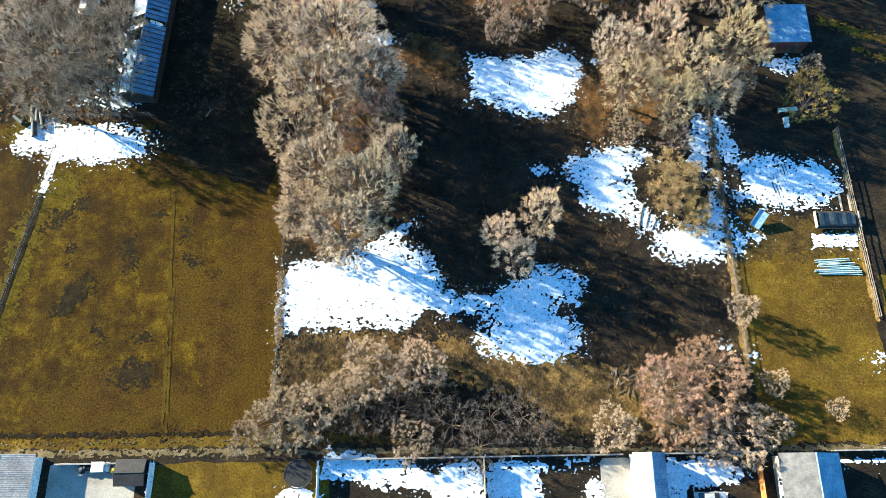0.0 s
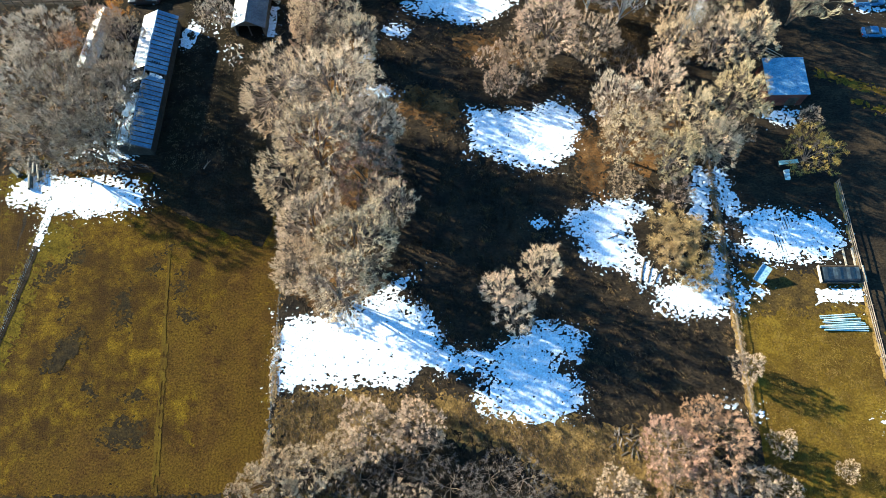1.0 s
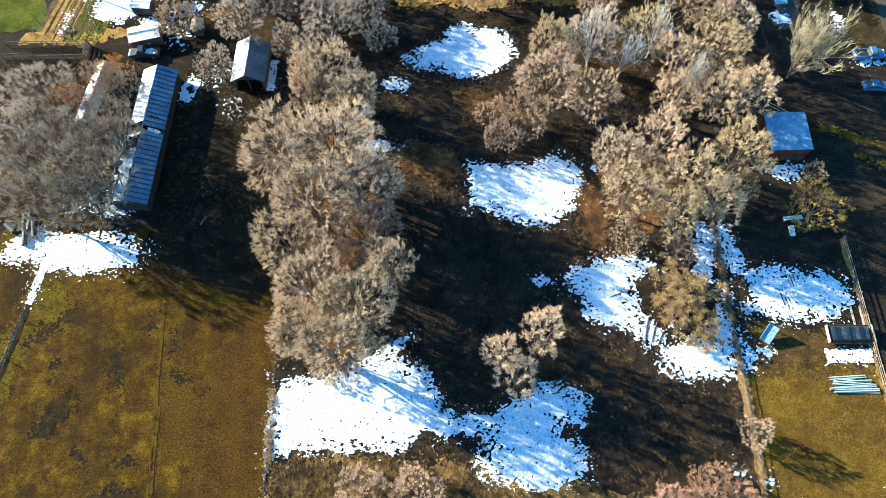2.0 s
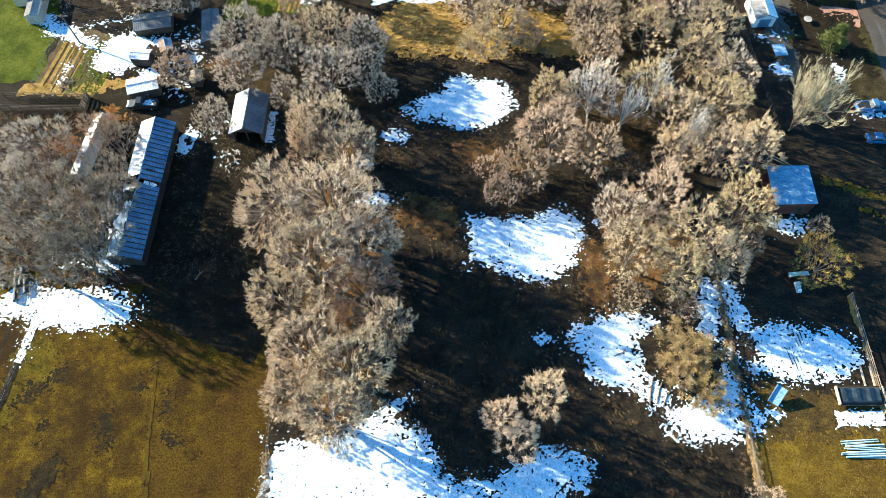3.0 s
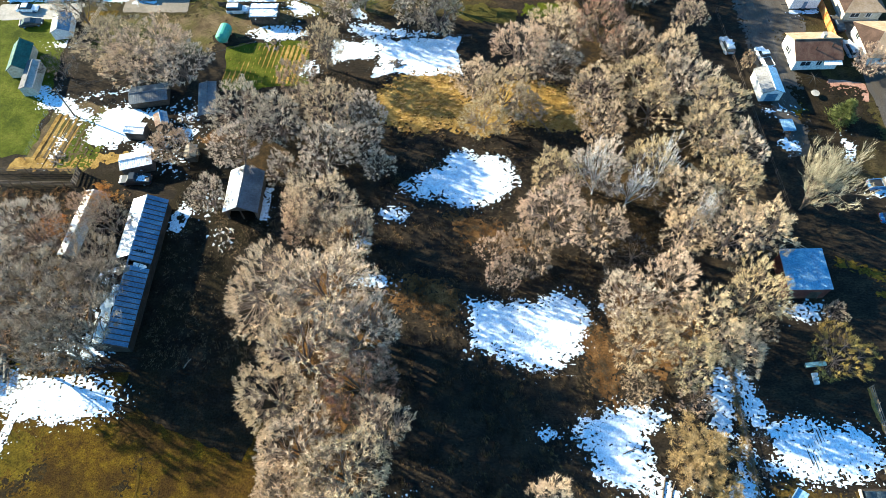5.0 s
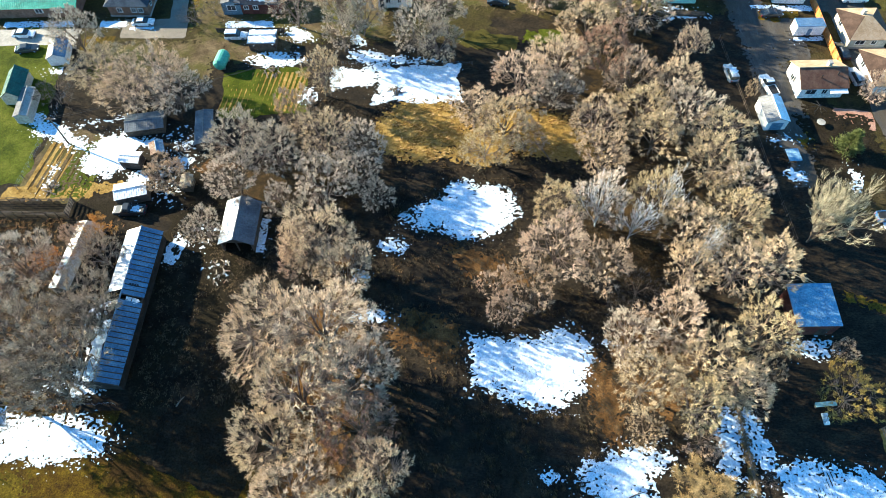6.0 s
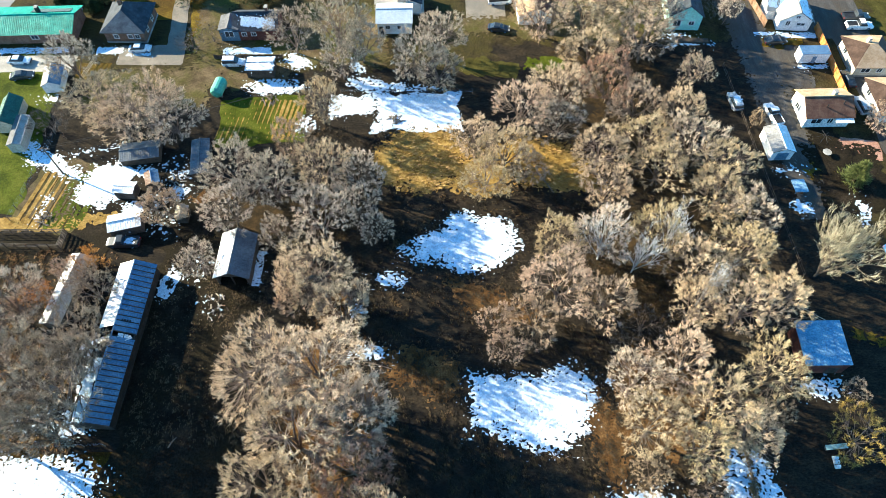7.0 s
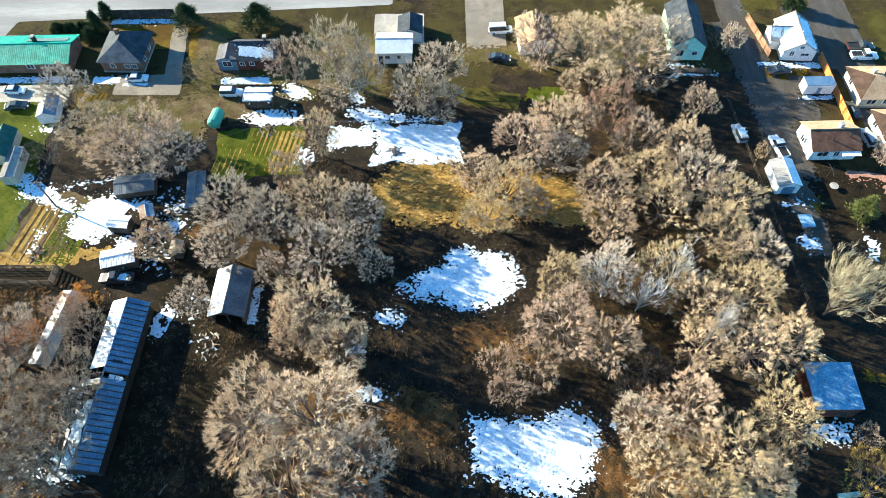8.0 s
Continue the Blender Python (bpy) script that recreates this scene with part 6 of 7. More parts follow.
def grow(seed, height, spread, trunk=0.25, limbs=6, second=5, third=4, shoots=9, twigs=7, rise=0.55, fine=1.0, tuft=1.0, puffs=0, gap=0.17, lobes=-0.1):
    """Meshes of a bare tree: the trunk with its limbs, the branches, and the crown of fine twigs."""
    rnd = random.Random(seed)
    wood, thin = Geo(), Geo()
    tips, arms = [], []

    def off(d, angle):
        side = Vector((rnd.gauss(0, 1), rnd.gauss(0, 1), rnd.gauss(0, 1)))
        side = (side - d * side.dot(d)).normalized()
        return (d * math.cos(angle) + side * math.sin(angle)).normalized()

    def path(p, d, length, steps, lift, wob):
        pts = [p.copy()]
        for _ in range(steps):
            d = (d + Vector((rnd.gauss(0, wob), rnd.gauss(0, wob), rnd.gauss(0, wob) + lift))).normalized()
            p = p + d * (length / steps)
            pts.append(p.copy())
        return pts, d

    def pipe(geo, pts, r0, r1, n):
        m = len(pts) - 1
        for k in range(m):
            geo.tube(pts[k], pts[k + 1], r0 + (r1 - r0) * k / m, r0 + (r1 - r0) * (k + 1) / m, n, False)

    r = height * 0.022
    base = Vector((0, 0, -0.1))
    stem, d0 = path(base, Vector((rnd.gauss(0, 0.08), rnd.gauss(0, 0.08), 1)), height * trunk, 3, 0, 0.08)
    pipe(wood, stem, r, r * 0.75, 8)
    turn = rnd.uniform(0, 6.28)
    for a in range(limbs):
        az = turn + a * 2.4 + rnd.uniform(-0.3, 0.3)
        out = (a / limbs) ** 0.6
        flat = spread * out * rnd.uniform(0.75, 1.1)
        d = Vector((math.cos(az) * flat, math.sin(az) * flat, (height * (1 - trunk)) * rnd.uniform(0.7, 1.0))).normalized()
        length = height * (1 - trunk) * rnd.uniform(0.6, 0.8) * (1 - 0.1 * out)
        pts1, d1 = path(stem[-1] if a % 2 else stem[-2], d, length, 5, 0.04, 0.10)
        pipe(wood, pts1, r * 0.6, r * 0.22, 5)
        arms += pts1[2:]
        if puffs:
            continue
        for b in range(second):
            k = rnd.randint(2, 5)
            p = pts1[k] if b else pts1[-1]
            pts2, d2 = path(p, off(d1, rnd.uniform(0.35, 0.95) if b else 0.15), length * rnd.uniform(0.32, 0.55), 3, 0.06, 0.13)
            pipe(wood, pts2, r * 0.22, r * 0.1, 4)
            for c in range(third):
                q = pts2[rnd.randint(1, 3)] if c else pts2[-1]
                pts3, d3 = path(q, off(d2, rnd.uniform(0.3, 1.0) if c else 0.1), height * rnd.uniform(0.08, 0.16), 2, 0.08, 0.15)
                pipe(thin, [pts3[0], pts3[2]], r * 0.1, r * 0.05, 3)
                tips.append((pts3[1], pts3[2], d3))
    # a domed crown: rounded sprays of twigs, each on its own branch, with gaps between them
    centres, low, tries = [], height * trunk, 0
    mid = low + 0.38 * (height - low)
    while len(centres) < puffs and tries < 6000:
        tries += 1
        az, c = rnd.uniform(0, 6.2832), rnd.uniform(-0.55, 1.0)
        out = rnd.uniform(0.55, 1.0) ** 0.5 * (0.86 + 0.14 * math.sin(3 * az + seed) + 0.1 * math.sin(5 * az + 2 * seed + 3 * c))
        flat = math.sqrt(1 - c * c)
        p = Vector((spread * out * flat * math.cos(az), spread * out * flat * math.sin(az), mid + out * c * ((height - mid) if c > 0 else (mid - low))))
        if noise.noise(p * (2.6 / spread) + Vector((seed, 0, 0))) < lobes or any((p - q).length < gap * spread for q in centres):
            continue
        centres.append(p)
        from_arm = min(arms, key=lambda q: (q - p).length + 0.6 * max(0.0, q.z - p.z))
        bend = from_arm.lerp(p, 0.55) + Vector((rnd.gauss(0, 0.25), rnd.gauss(0, 0.25), -0.12 * (p - from_arm).length))
        pipe(wood, [from_arm, bend, p], r * 0.2, r * 0.06, 4)
        d = ((p - bend).normalized() + Vector((0, 0, 0.35)) + 0.6 * Vector((p.x, p.y, p.z - mid)).normalized()).normalized()
        size = rnd.uniform(0.6, 1.4)
        for k in range(3):
            e = off(d, rnd.uniform(0.2, 0.8))
            q = p + e * 0.085 * height * tuft * size
            pipe(thin, [p, q], r * 0.06, r * 0.03, 3)
            tips.append((p, q, (d + e * size).normalized()))
    g2 = np.random.default_rng(seed)
    T = len(tips)
    p1, p2, dd = (np.array([t[k][:] for t in tips]) for k in range(3))

    def unit(v):
        return v / (np.linalg.norm(v, axis=-1, keepdims=True) + 1e-9)

    def blades(p, d, length, width):
        side = unit(np.cross(d, g2.normal(size=d.shape)))
        bend = g2.normal(size=d.shape) * 0.12 + [0, 0, 0.05]
        return np.stack([p - side * width, p + side * width, p + unit(d + bend) * length], 1)

    s = shoots
    w = g2.uniform(0, 1, (T, s, 1))
    ps = (p1[:, None] * (1 - w) + p2[:, None] * w).reshape(-1, 3)
    ds = unit(dd[:, None] * 1.0 + g2.normal(size=(T, s, 3)) * 0.5 + [0, 0, rise * 0.5]).reshape(-1, 3)
    ls = (height * 0.095 * tuft * g2.uniform(0.6, 1.3, (len(ps), 1)))
    tri1 = blades(ps, ds, ls, 0.024 * fine)
    w = g2.uniform(0.2, 1.0, (len(ps), twigs, 1))
    pt = (ps[:, None] + ds[:, None] * ls[:, None] * w).reshape(-1, 3)
    dt = unit(ds[:, None] * 1.0 + g2.normal(size=(len(ps), twigs, 3)) * 0.55 + [0, 0, rise * 0.4]).reshape(-1, 3)
    tri2 = blades(pt, dt, np.clip(height, 4, 14) * 0.074 * tuft * g2.uniform(0.5, 1.4, (len(pt), 1)), 0.0175 * fine)
    tri = np.concatenate([tri1, tri2]).reshape(-1, 3)
    crown = bpy.data.meshes.new("crown")
    m = len(tri) // 3
    crown.vertices.add(3 * m), crown.loops.add(3 * m), crown.polygons.add(m)
    crown.vertices.foreach_set("co", tri.ravel())
    crown.loops.foreach_set("vertex_index", np.arange(3 * m, dtype=np.int32))
    crown.polygons.foreach_set("loop_start", np.arange(0, 3 * m, 3, dtype=np.int32))
    crown.update(calc_edges=True)
    top = float(np.percentile(tri[:, 2], 99.5))
    wide = float(np.percentile(np.hypot(tri[:, 0], tri[:, 1]), 93))
    return wood.data("trunk"), thin.data("branchwork"), crown, top, wide


def tree_kind(seed, twig, label, category="tree", name="bare_tree", bark=None, **shape):
    """A master tree, one metre high and with a crown of one metre's radius, out of which the others are copied."""
    wood, thin, crown, top, wide = grow(seed, **shape)
    for me in (wood, thin, crown):
        me.transform(Matrix.Diagonal((1 / wide, 1 / wide, 1 / top, 1)))
    root = thing(name, label, category, 0, 0)
    part("trunk", wood, bark or BARK, root)
    tagged(part("branchwork", thin, twig, root), kind="stuff")
    tagged(part("crown", crown, twig, root), kind="stuff")
    return root


DOME = dict(puffs=165, gap=0.12, shoots=3, twigs=8, tuft=0.5, fine=1.3, lobes=-0.2)
TALL = [tree_kind(11 + k, (TWIG, TWIG_ROSE, TWIG_ASH, TWIG_OLIVE)[k], "tall bare tan-grey deciduous tree in the grove", height=13, spread=6.5, limbs=9 + k % 2, rise=0.5 + 0.15 * (k % 3), **DOME) for k in range(4)]
CANOPY = [tree_kind(21 + k, (TWIG_PALE, TWIG_PALE_ROSE, TWIG_PALE)[k], "tall bare pale tan tree in the long tree row", height=17, spread=7, limbs=10, rise=0.5 + 0.15 * k, puffs=250, gap=0.085, shoots=3, twigs=8, tuft=0.4, fine=1.2, lobes=-0.42) for k in range(3)]
GREY = [tree_kind(31 + k, TWIG_GREY, "bare grey deciduous tree with a dense twiggy crown", height=11, spread=6, limbs=9, rise=0.4, **DOME) for k in range(2)]
DUSK = [tree_kind(36 + k, TWIG_DUSK, "bare dark grey deciduous tree with a tangled crown", height=11, spread=6, limbs=9, rise=0.4, puffs=115, gap=0.13, shoots=3, twigs=8, tuft=0.6, fine=1.2) for k in range(2)]
RED = [tree_kind(41 + k, TWIG_RED, "bare tree with a rounded reddish-brown crown", height=8, spread=5, limbs=9, trunk=0.12, rise=0.6, puffs=170, gap=0.1, shoots=4, twigs=10, tuft=0.55, fine=1.0, lobes=-0.4) for k in range(2)]
SHRUB = [tree_kind(51 + k, TWIG_SHRUB, "leafless tan-brown shrub with many upright stems", "shrub", "bare_shrub", height=6, spread=4.5, limbs=10, trunk=0.06, rise=0.6, puffs=120, gap=0.12, shoots=4, twigs=8, tuft=0.75, fine=1.0, lobes=-0.3) for k in range(2)]
THICKET = [tree_kind(53 + k, TWIG_ROSE, "dense domed shrub with pinkish-tan leafless twigs", "shrub", "bare_shrub", height=7, spread=4.5, limbs=10, trunk=0.06, rise=0.6, puffs=190, gap=0.09, shoots=4, twigs=9, tuft=0.55, fine=1.0, lobes=-0.5) for k in range(2)]
DARK = [tree_kind(56, TWIG_DARK, "dark leafless thicket shrub with tangled stems", "shrub", "bare_shrub", height=6, spread=5, limbs=8, trunk=0.1, rise=0.3, puffs=60, gap=0.16, shoots=4, twigs=4, tuft=0.9, fine=0.9)]
GOLD = [tree_kind(61, TWIG_YELLOW, "yellow-green twigged willow shrub", "shrub", "willow_shrub", height=5, spread=4.2, limbs=12, trunk=0.04, rise=1.2, puffs=120, gap=0.12, shoots=4, twigs=7, tuft=0.9, fine=0.75, lobes=-0.4)]
ORANGE = [tree_kind(63, TWIG_ORANGE, "rounded leafless shrub with orange-brown twigs", "shrub", "bare_shrub", height=5, spread=5, limbs=8, trunk=0.08, shoots=8, twigs=12, rise=0.6, fine=0.55)]
FAN = [tree_kind(71, TWIG_STRAW, "bare pale willow with long upright fanning branches", height=11, spread=4, limbs=14, second=5, third=4, trunk=0.06, shoots=5, twigs=5, rise=2.2, fine=1.3)]
DENSE = [tree_kind(81 + k, TWIG_PALE_ROSE, "dense upright bare tree standing alone in the meadow", height=13, spread=4, limbs=9, trunk=0.14, rise=0.8, puffs=90, gap=0.16, shoots=4, twigs=9, tuft=0.55) for k in range(2)]
BROWN = [tree_kind(85, TWIG_BROWN, "low spreading olive-brown thorny bush", "shrub", "bare_shrub", height=5, spread=6, limbs=9, second=6, third=6, trunk=0.06, shoots=7, twigs=9, rise=0.3, fine=0.7)]
DEAD = [tree_kind(91, BLEACHED, "dead tree with bleached silver-grey limbs", bark=BLEACHED, height=11, spread=6, limbs=9, second=6, third=3, trunk=0.15, shoots=3, twigs=1, rise=0.6, fine=1.8)]
KINDS = {"B": BROWN, "W": DEAD, "P": DENSE, "T": TALL, "C": CANOPY, "G": GREY, "K": DUSK, "R": RED, "S": SHRUB, "V": THICKET, "D": DARK, "Y": GOLD, "F": FAN, "O": ORANGE}

placing = random.Random(7)


def tree(kind, x, y, radius, height):
    """A tree of a kind, its crown's middle at x, y."""
    master = placing.choice(KINDS[kind])
    tilt = pose(x, y, 0, placing.uniform(-3, 3), placing.uniform(-3, 3), placing.uniform(0, 360))
    return copy_thing(master, tilt @ Matrix.Diagonal((radius, radius * placing.uniform(0.92, 1.08), height, 1)))


tree("C", -24.1, 64.8, 7.0, 18)
tree("C", -16.2, 64.7, 7.6, 19)
tree("C", -11.3, 58.2, 6.0, 16)
tree("C", -18.5, 55.7, 6.6, 18)
tree("C", -22.7, 49.4, 5.2, 16)
tree("R", -11.2, 52.3, 5.9, 13)
tree("C", -18.1, 42.5, 5.7, 17)
tree("C", -11.4, 38.5, 6.2, 18)
tree("C", -14.5, 32.9, 5.4, 17)
tree("C", -7.6, 45.3, 4.0, 15)
tree("C", -20.1, 36.5, 4.3, 15)
tree("V", -10.4, 13.6, 4.9, 7)
tree("V", -3.6, 14.2, 3.8, 7)
tree("V", -14.6, 10.6, 3.0, 5)
tree("V", -18.6, 8.3, 4.2, 5)
tree("V", -23.6, 6.9, 4.3, 6)
tree("S", -28.1, 4.5, 2.7, 5)
tree("D", -11.8, 7.3, 3.4, 5)
tree("S", -5.1, 4.1, 3.2, 5)
tree("D", 0.8, 5.9, 4.8, 6)
tree("D", 6.3, 6.9, 4.2, 6)
tree("D", 11.0, 6.8, 3.9, 6)
tree("D", -1.9, 10.5, 4.0, 6)
tree("D", 4.6, 2.8, 3.7, 5)
tree("D", 13.4, 4.2, 2.6, 4)
tree("R", 31.2, 10.2, 4.7, 7)
tree("R", 37.9, 10.9, 5.2, 7)
tree("R", 36.3, 14.7, 3.1, 6)
tree("V", 23.5, 5.1, 3.4, 5)
tree("R", 32.0, 5.7, 3.9, 6)
tree("S", 40.6, 4.1, 4.9, 5)
tree("S", 35.8, 3.0, 4.0, 5)
tree("S", 45.7, 4.8, 3.1, 4)
tree("S", 47.2, 11.0, 2.2, 4)
tree("S", 43.8, 21.4, 2.5, 6)
tree("S", 56.0, 7.2, 1.7, 2.5)
tree("B", 37.3, 42.5, 5.1, 5)
tree("B", 39.9, 37.0, 3.6, 4)
tree("S", 37.9, 50.3, 3.1, 5)
tree("S", 29.9, 51.5, 2.9, 5)
tree("B", 35.4, 39.4, 3.4, 4)
tree("D", 46.0, 40.3, 1.6, 2)
tree("D", 46.6, 44.9, 1.4, 2)
tree("Y", 60.6, 56.4, 5.2, 6)
tree("S", -16.8, 31.9, 2.5, 3)
tree("D", -7.0, 8.3, 3.6, 5)
tree("C", -19.2, 81.4, 5.8, 13.5)
tree("C", -14.3, 75.5, 5.0, 13)
tree("G", -66.2, 76.8, 6.5, 14)
tree("K", -60.2, 63.9, 7.6, 15)
tree("K", -53.9, 62.8, 7.2, 15)
tree("K", -61.2, 56.7, 5.9, 14)
tree("K", -55.1, 57.8, 5.4, 13)
tree("K", -53.4, 71.1, 5.0, 13)
tree("G", -67.0, 67.0, 6.3, 15)
tree("O", -63.8, 80.2, 2.9, 5)
tree("O", -57.8, 87.1, 3.4, 4)
tree("S", -22.0, 79.9, 4.1, 9)
tree("S", 62.8, 63.9, 2.1, 3)
tree("K", -54.5, 80.7, 3.8, 9)
tree("S", -58.3, 83.5, 3.3, 8)
tree("G", -38.5, 85.6, 3.4, 9)
tree("T", -64.2, 121.9, 6.5, 9)
tree("T", -54.4, 117.1, 8.2, 12)
tree("T", -48.6, 115.5, 5.5, 9)
tree("T", -58.4, 115.6, 5.9, 9)
tree("G", -71.6, 131.0, 5.0, 11)
tree("D", -73.4, 117.6, 4.4, 6)
tree("V", -47.6, 97.6, 4.2, 7)
tree("G", 61.6, 145.7, 2.5, 8)
tree("G", -34.9, 102.9, 6.0, 11)
tree("G", -34.8, 95.3, 5.2, 10)
tree("G", -27.9, 100.4, 5.6, 11)
tree("T", -19.9, 103.4, 5.5, 12)
tree("G", -19.1, 93.0, 5.9, 11)
tree("G", -13.4, 102.8, 4.8, 9)
tree("G", -14.0, 96.1, 4.5, 9)
tree("G", -10.0, 91.9, 3.1, 7)
tree("S", -26.2, 111.9, 4.2, 9)
tree("T", -21.6, 118.8, 4.4, 12)
tree("K", -28.8, 138.4, 5.5, 11)
tree("T", -19.5, 138.1, 5.7, 16)
tree("G", -14.9, 135.4, 4.8, 10)
tree("T", -18.5, 130.8, 4.2, 9)
tree("T", -3.4, 129.5, 5.2, 12)
tree("T", 1.2, 136.0, 5.4, 11)
tree("T", 0.6, 128.6, 5.0, 9)
tree("T", 21.6, 143.1, 6.9, 12)
tree("T", 30.3, 141.3, 7.9, 13)
tree("T", 39.5, 142.8, 8.1, 13)
tree("T", 30.8, 130.9, 5.9, 12)
tree("T", 41.6, 134.6, 5.9, 12)
tree("R", 33.4, 123.5, 5.5, 12)
tree("T", 23.8, 120.8, 6.2, 12)
tree("T", 15.7, 116.1, 5.5, 12)
tree("G", 22.4, 114.5, 5.2, 9)
tree("T", 37.7, 117.1, 5.3, 11)
tree("T", 45.3, 115.0, 4.7, 12)
tree("T", 51.0, 127.3, 3.7, 8.5)
tree("T", 37.4, 109.2, 5.3, 11)
tree("T", 29.2, 106.8, 5.2, 11)
tree("T", 45.6, 107.3, 5.8, 12)
tree("T", 49.8, 102.4, 5.5, 12)
tree("T", 39.2, 103.1, 5.2, 11)
tree("T", 7.2, 110.2, 4.9, 9.5)
tree("T", 12.6, 107.0, 5.6, 10)
tree("T", 9.0, 102.2, 4.6, 8)
tree("S", 16.5, 105.0, 3.6, 7)
tree("T", 29.0, 98.5, 5.0, 11)
tree("T", 52.7, 92.7, 4.6, 11)
tree("T", 47.2, 95.6, 5.7, 12)
tree("T", 36.5, 89.3, 4.8, 12)
tree("W", 27.4, 87.7, 3.6, 15)
tree("W", 32.7, 85.0, 3.1, 14)
tree("W", 38.5, 89.1, 3.2, 15)
tree("W", 42.2, 78.8, 2.3, 15)
tree("T", 27.4, 88.4, 5.1, 12)
tree("T", 20.3, 87.9, 4.1, 12)
tree("T", 19.5, 79.6, 6.0, 12)
tree("S", 15.5, 74.6, 4.3, 9)
tree("T", 26.4, 77.1, 5.0, 11)
tree("S", 9.3, 74.8, 3.1, 7)
tree("S", 10.7, 70.8, 2.9, 7)
tree("T", 40.9, 82.4, 5.3, 13)
tree("T", 48.6, 84.2, 5.9, 13)
tree("T", 47.2, 75.3, 5.3, 13)
tree("T", 39.7, 75.7, 4.2, 12)
tree("T", 52.3, 76.2, 5.0, 13)
tree("T", 28.7, 64.1, 4.5, 12)
tree("T", 35.3, 66.3, 5.4, 14)
tree("T", 39.4, 59.4, 6.2, 14)
tree("T", 30.0, 57.4, 4.9, 13)
tree("T", 48.2, 64.4, 5.1, 13)
tree("T", 36.3, 54.5, 4.4, 13)
tree("T", 43.9, 56.0, 4.1, 12)
tree("S", 49.3, 60.0, 2.8, 6)
tree("D", -46.8, 142.1, 2.8, 4)
tree("D", -51.1, 140.5, 3.2, 4)
tree("S", 60.8, 116.7, 1.4, 5)
tree("T", 45.0, 142.3, 5.4, 12)
tree("S", 84.6, 116.0, 3.6, 6)
tree("D", 60.6, 148.1, 3.5, 5)
tree("S", -20.0, 81.1, 3.4, 9)
tree("C", -22.0, 80.3, 3.5, 12.5)
tree("D", 32.3, 74.4, 3.6, 6)
tree("D", 29.2, 70.3, 3.0, 5)
tree("G", -26.6, 91.2, 3.3, 8)
tree("S", -63.8, 78.6, 4.1, 8)
tree("K", -52.5, 68.0, 4.6, 14)
tree("F", 63.2, 84.0, 5.6, 15)
tree("P", 14.2, 34.6, 3.2, 15)
tree("P", 8.7, 32.6, 2.8, 13.5)
tree("P", 11.0, 29.4, 3.2, 11)
for masters in KINDS.values():
    for master in masters:
        for ob in (*master.children, master):
            bpy.data.objects.remove(ob)


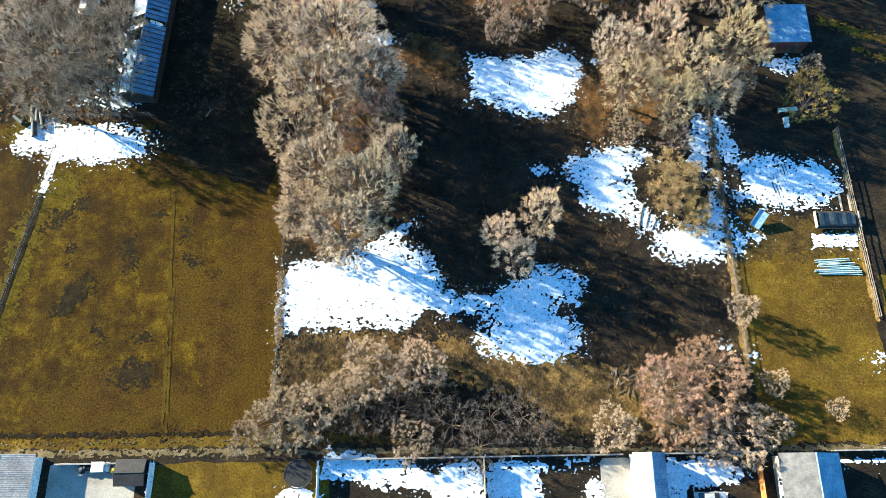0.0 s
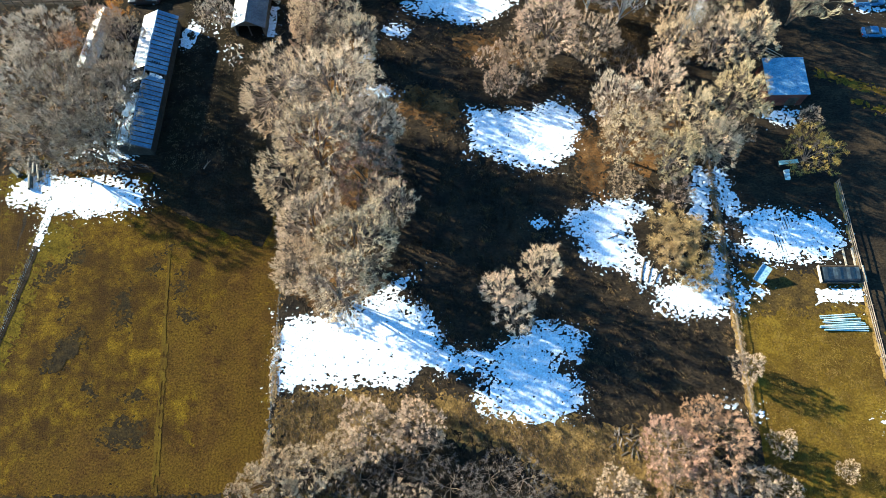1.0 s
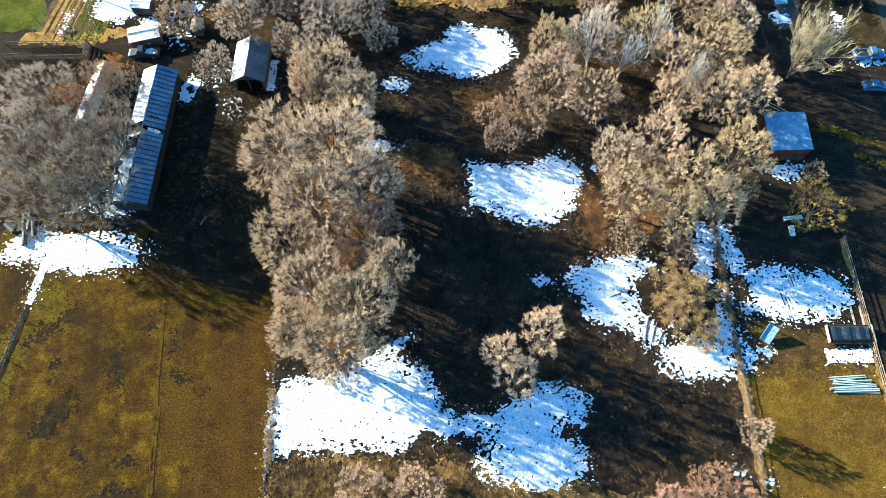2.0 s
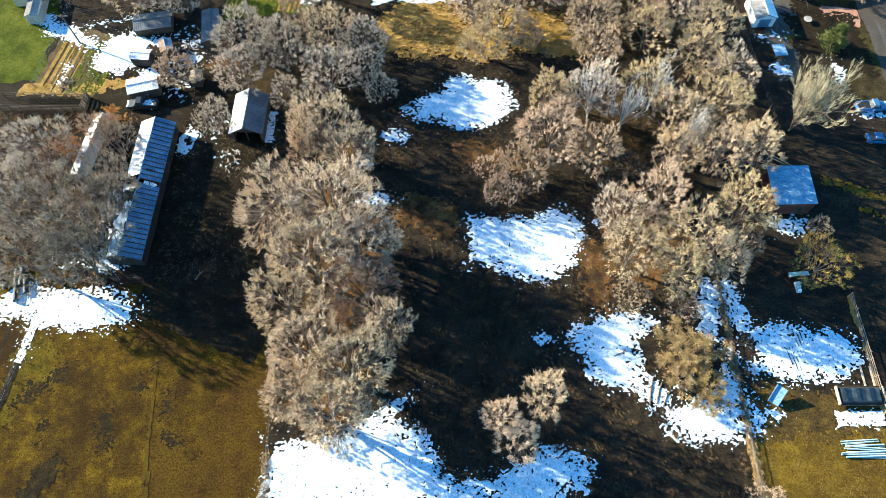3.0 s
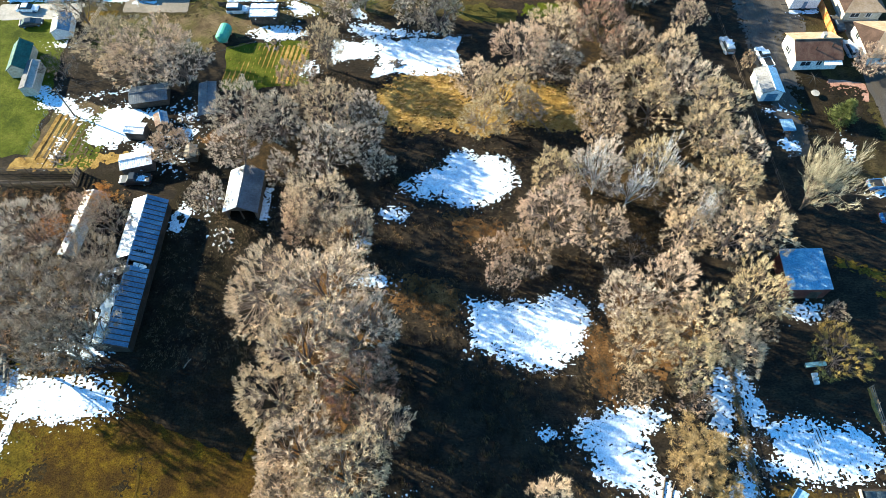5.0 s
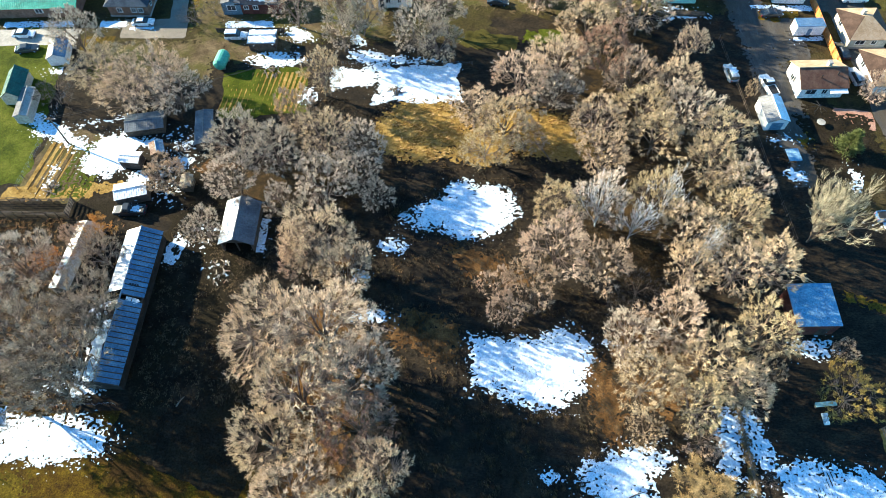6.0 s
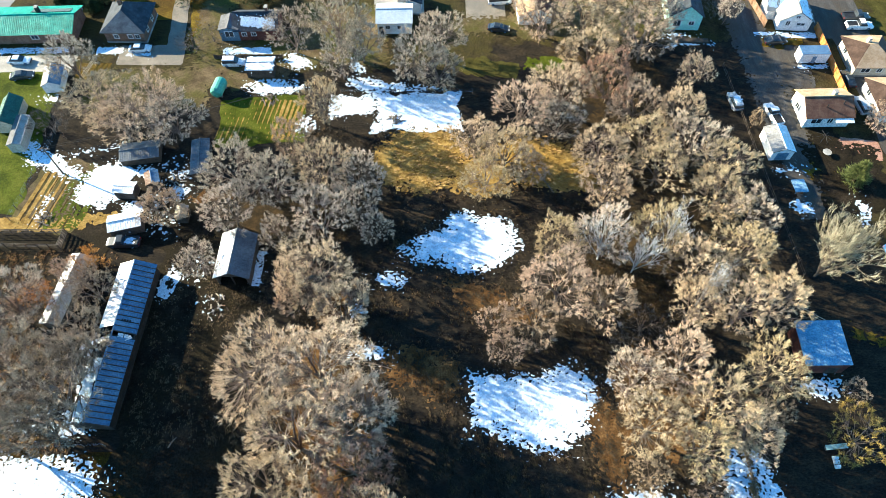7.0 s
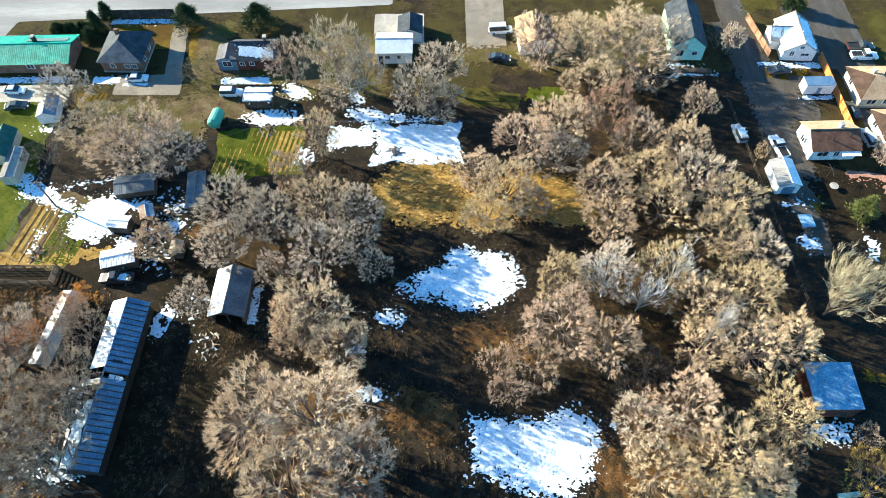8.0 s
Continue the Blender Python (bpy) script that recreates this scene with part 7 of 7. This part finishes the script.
def evergreen(x, y, r, h, seed, label, needles=None):
    rnd = np.random.default_rng(seed)
    root = thing("evergreen_tree", label, "tree", x, y)
    part("trunk", Geo().tube((0, 0, -0.1), (0, 0, h * 0.95), 0.04 * h, 0.01 * h, 7), BARK, root)
    n = int(2600 + 900 * r)
    z = rnd.uniform(0.06, 1, n) ** 0.9
    lump = 1 + 0.25 * np.sin(5 * z * 6.28 + rnd.uniform(0, 6.28))
    a = rnd.uniform(0, 6.28, n)
    rad = r * (1 - z) ** 0.75 * lump * (1 + 0.25 * np.sin(3 * a + 9 * z)) * rnd.uniform(0.45, 1.0, n)
    p = np.stack([rad * np.cos(a), rad * np.sin(a), z * h], -1)
    d = np.stack([np.cos(a), np.sin(a), rnd.uniform(-0.2, 0.7, n)], -1) + rnd.normal(0, 0.35, (n, 3))
    side = np.cross(d, rnd.normal(size=(n, 3)))
    side /= np.linalg.norm(side, axis=1, keepdims=True)
    w = 0.085 * rnd.uniform(0.6, 1.3, (n, 1))
    length = rnd.uniform(0.3, 0.6, (n, 1))
    tri = np.stack([p - side * w, p + side * w, p + d * length], 1).reshape(-1, 3)
    me = bpy.data.meshes.new("crown")
    me.from_pydata(tri.tolist(), [], np.arange(3 * n).reshape(-1, 3).tolist())
    tagged(part("crown", me, needles or NEEDLES, root), kind="stuff")


evergreen(75.8, 103.4, 2.3, 5.4, 1, "bushy yellow-green pine behind the brown house", NEEDLES_SUN)
evergreen(-38.6, 156.0, 4.4, 6.0, 12, "broad dark evergreen in front of the blue house")
evergreen(-54.6, 157.0, 3.6, 5.5, 2, "broad dark evergreen beside the street fence")
evergreen(-74.0, 155.0, 1.7, 5.4, 3, "slim dark green spruce at the corner of the lawn")
evergreen(-73.0, 159.0, 1.5, 4.6, 4, "dark green juniper beside the brick house")
evergreen(-77.5, 155.5, 1.6, 2.2, 5, "low dark green juniper bush")
evergreen(-80.5, 155.5, 1.4, 1.9, 6, "low dark green juniper bush")
evergreen(-83.0, 155.2, 1.5, 2.2, 7, "low dark green juniper bush")
evergreen(-75.0, 152.6, 1.6, 3.0, 8, "rounded dark green juniper beside the brick house")
evergreen(79.5, 159.5, 2.6, 5.0, 9, "dark green conifer behind the white house")
evergreen(93.0, 101.0, 2.2, 5.0, 10, "dark green conifer in a back yard")

# ---- the low block wall behind the back yards ----
wall_root = thing("block_wall", "low grey concrete block wall along the path", "wall", 0, 0, kind="structure")
for name, x0, x1 in (("blocks", -55, -42.4), ("blocks", -17.6, 24.8), ("blocks", 30.4, 44.9), ("blocks", 54.5, 72)):
    for course in range(4):
        data = Geo().box(0.006, -0.1, 0.006 + 0.3 * course, 0.894, 0.1, 0.3 + 0.3 * course).data("block")
        data.materials.append(BLOCK)
        if course < 3:
            part("block_course", Geo().box(x0, 1.36, 0.3 * course, x1, 1.56, 0.294 + 0.3 * course), BLOCK, wall_root)
            continue
        for k in range(int((x1 - x0) / 0.9)):
            part("block", data, BLOCK, wall_root, "", pose(x0 + 0.9 * k, 1.46, 0))
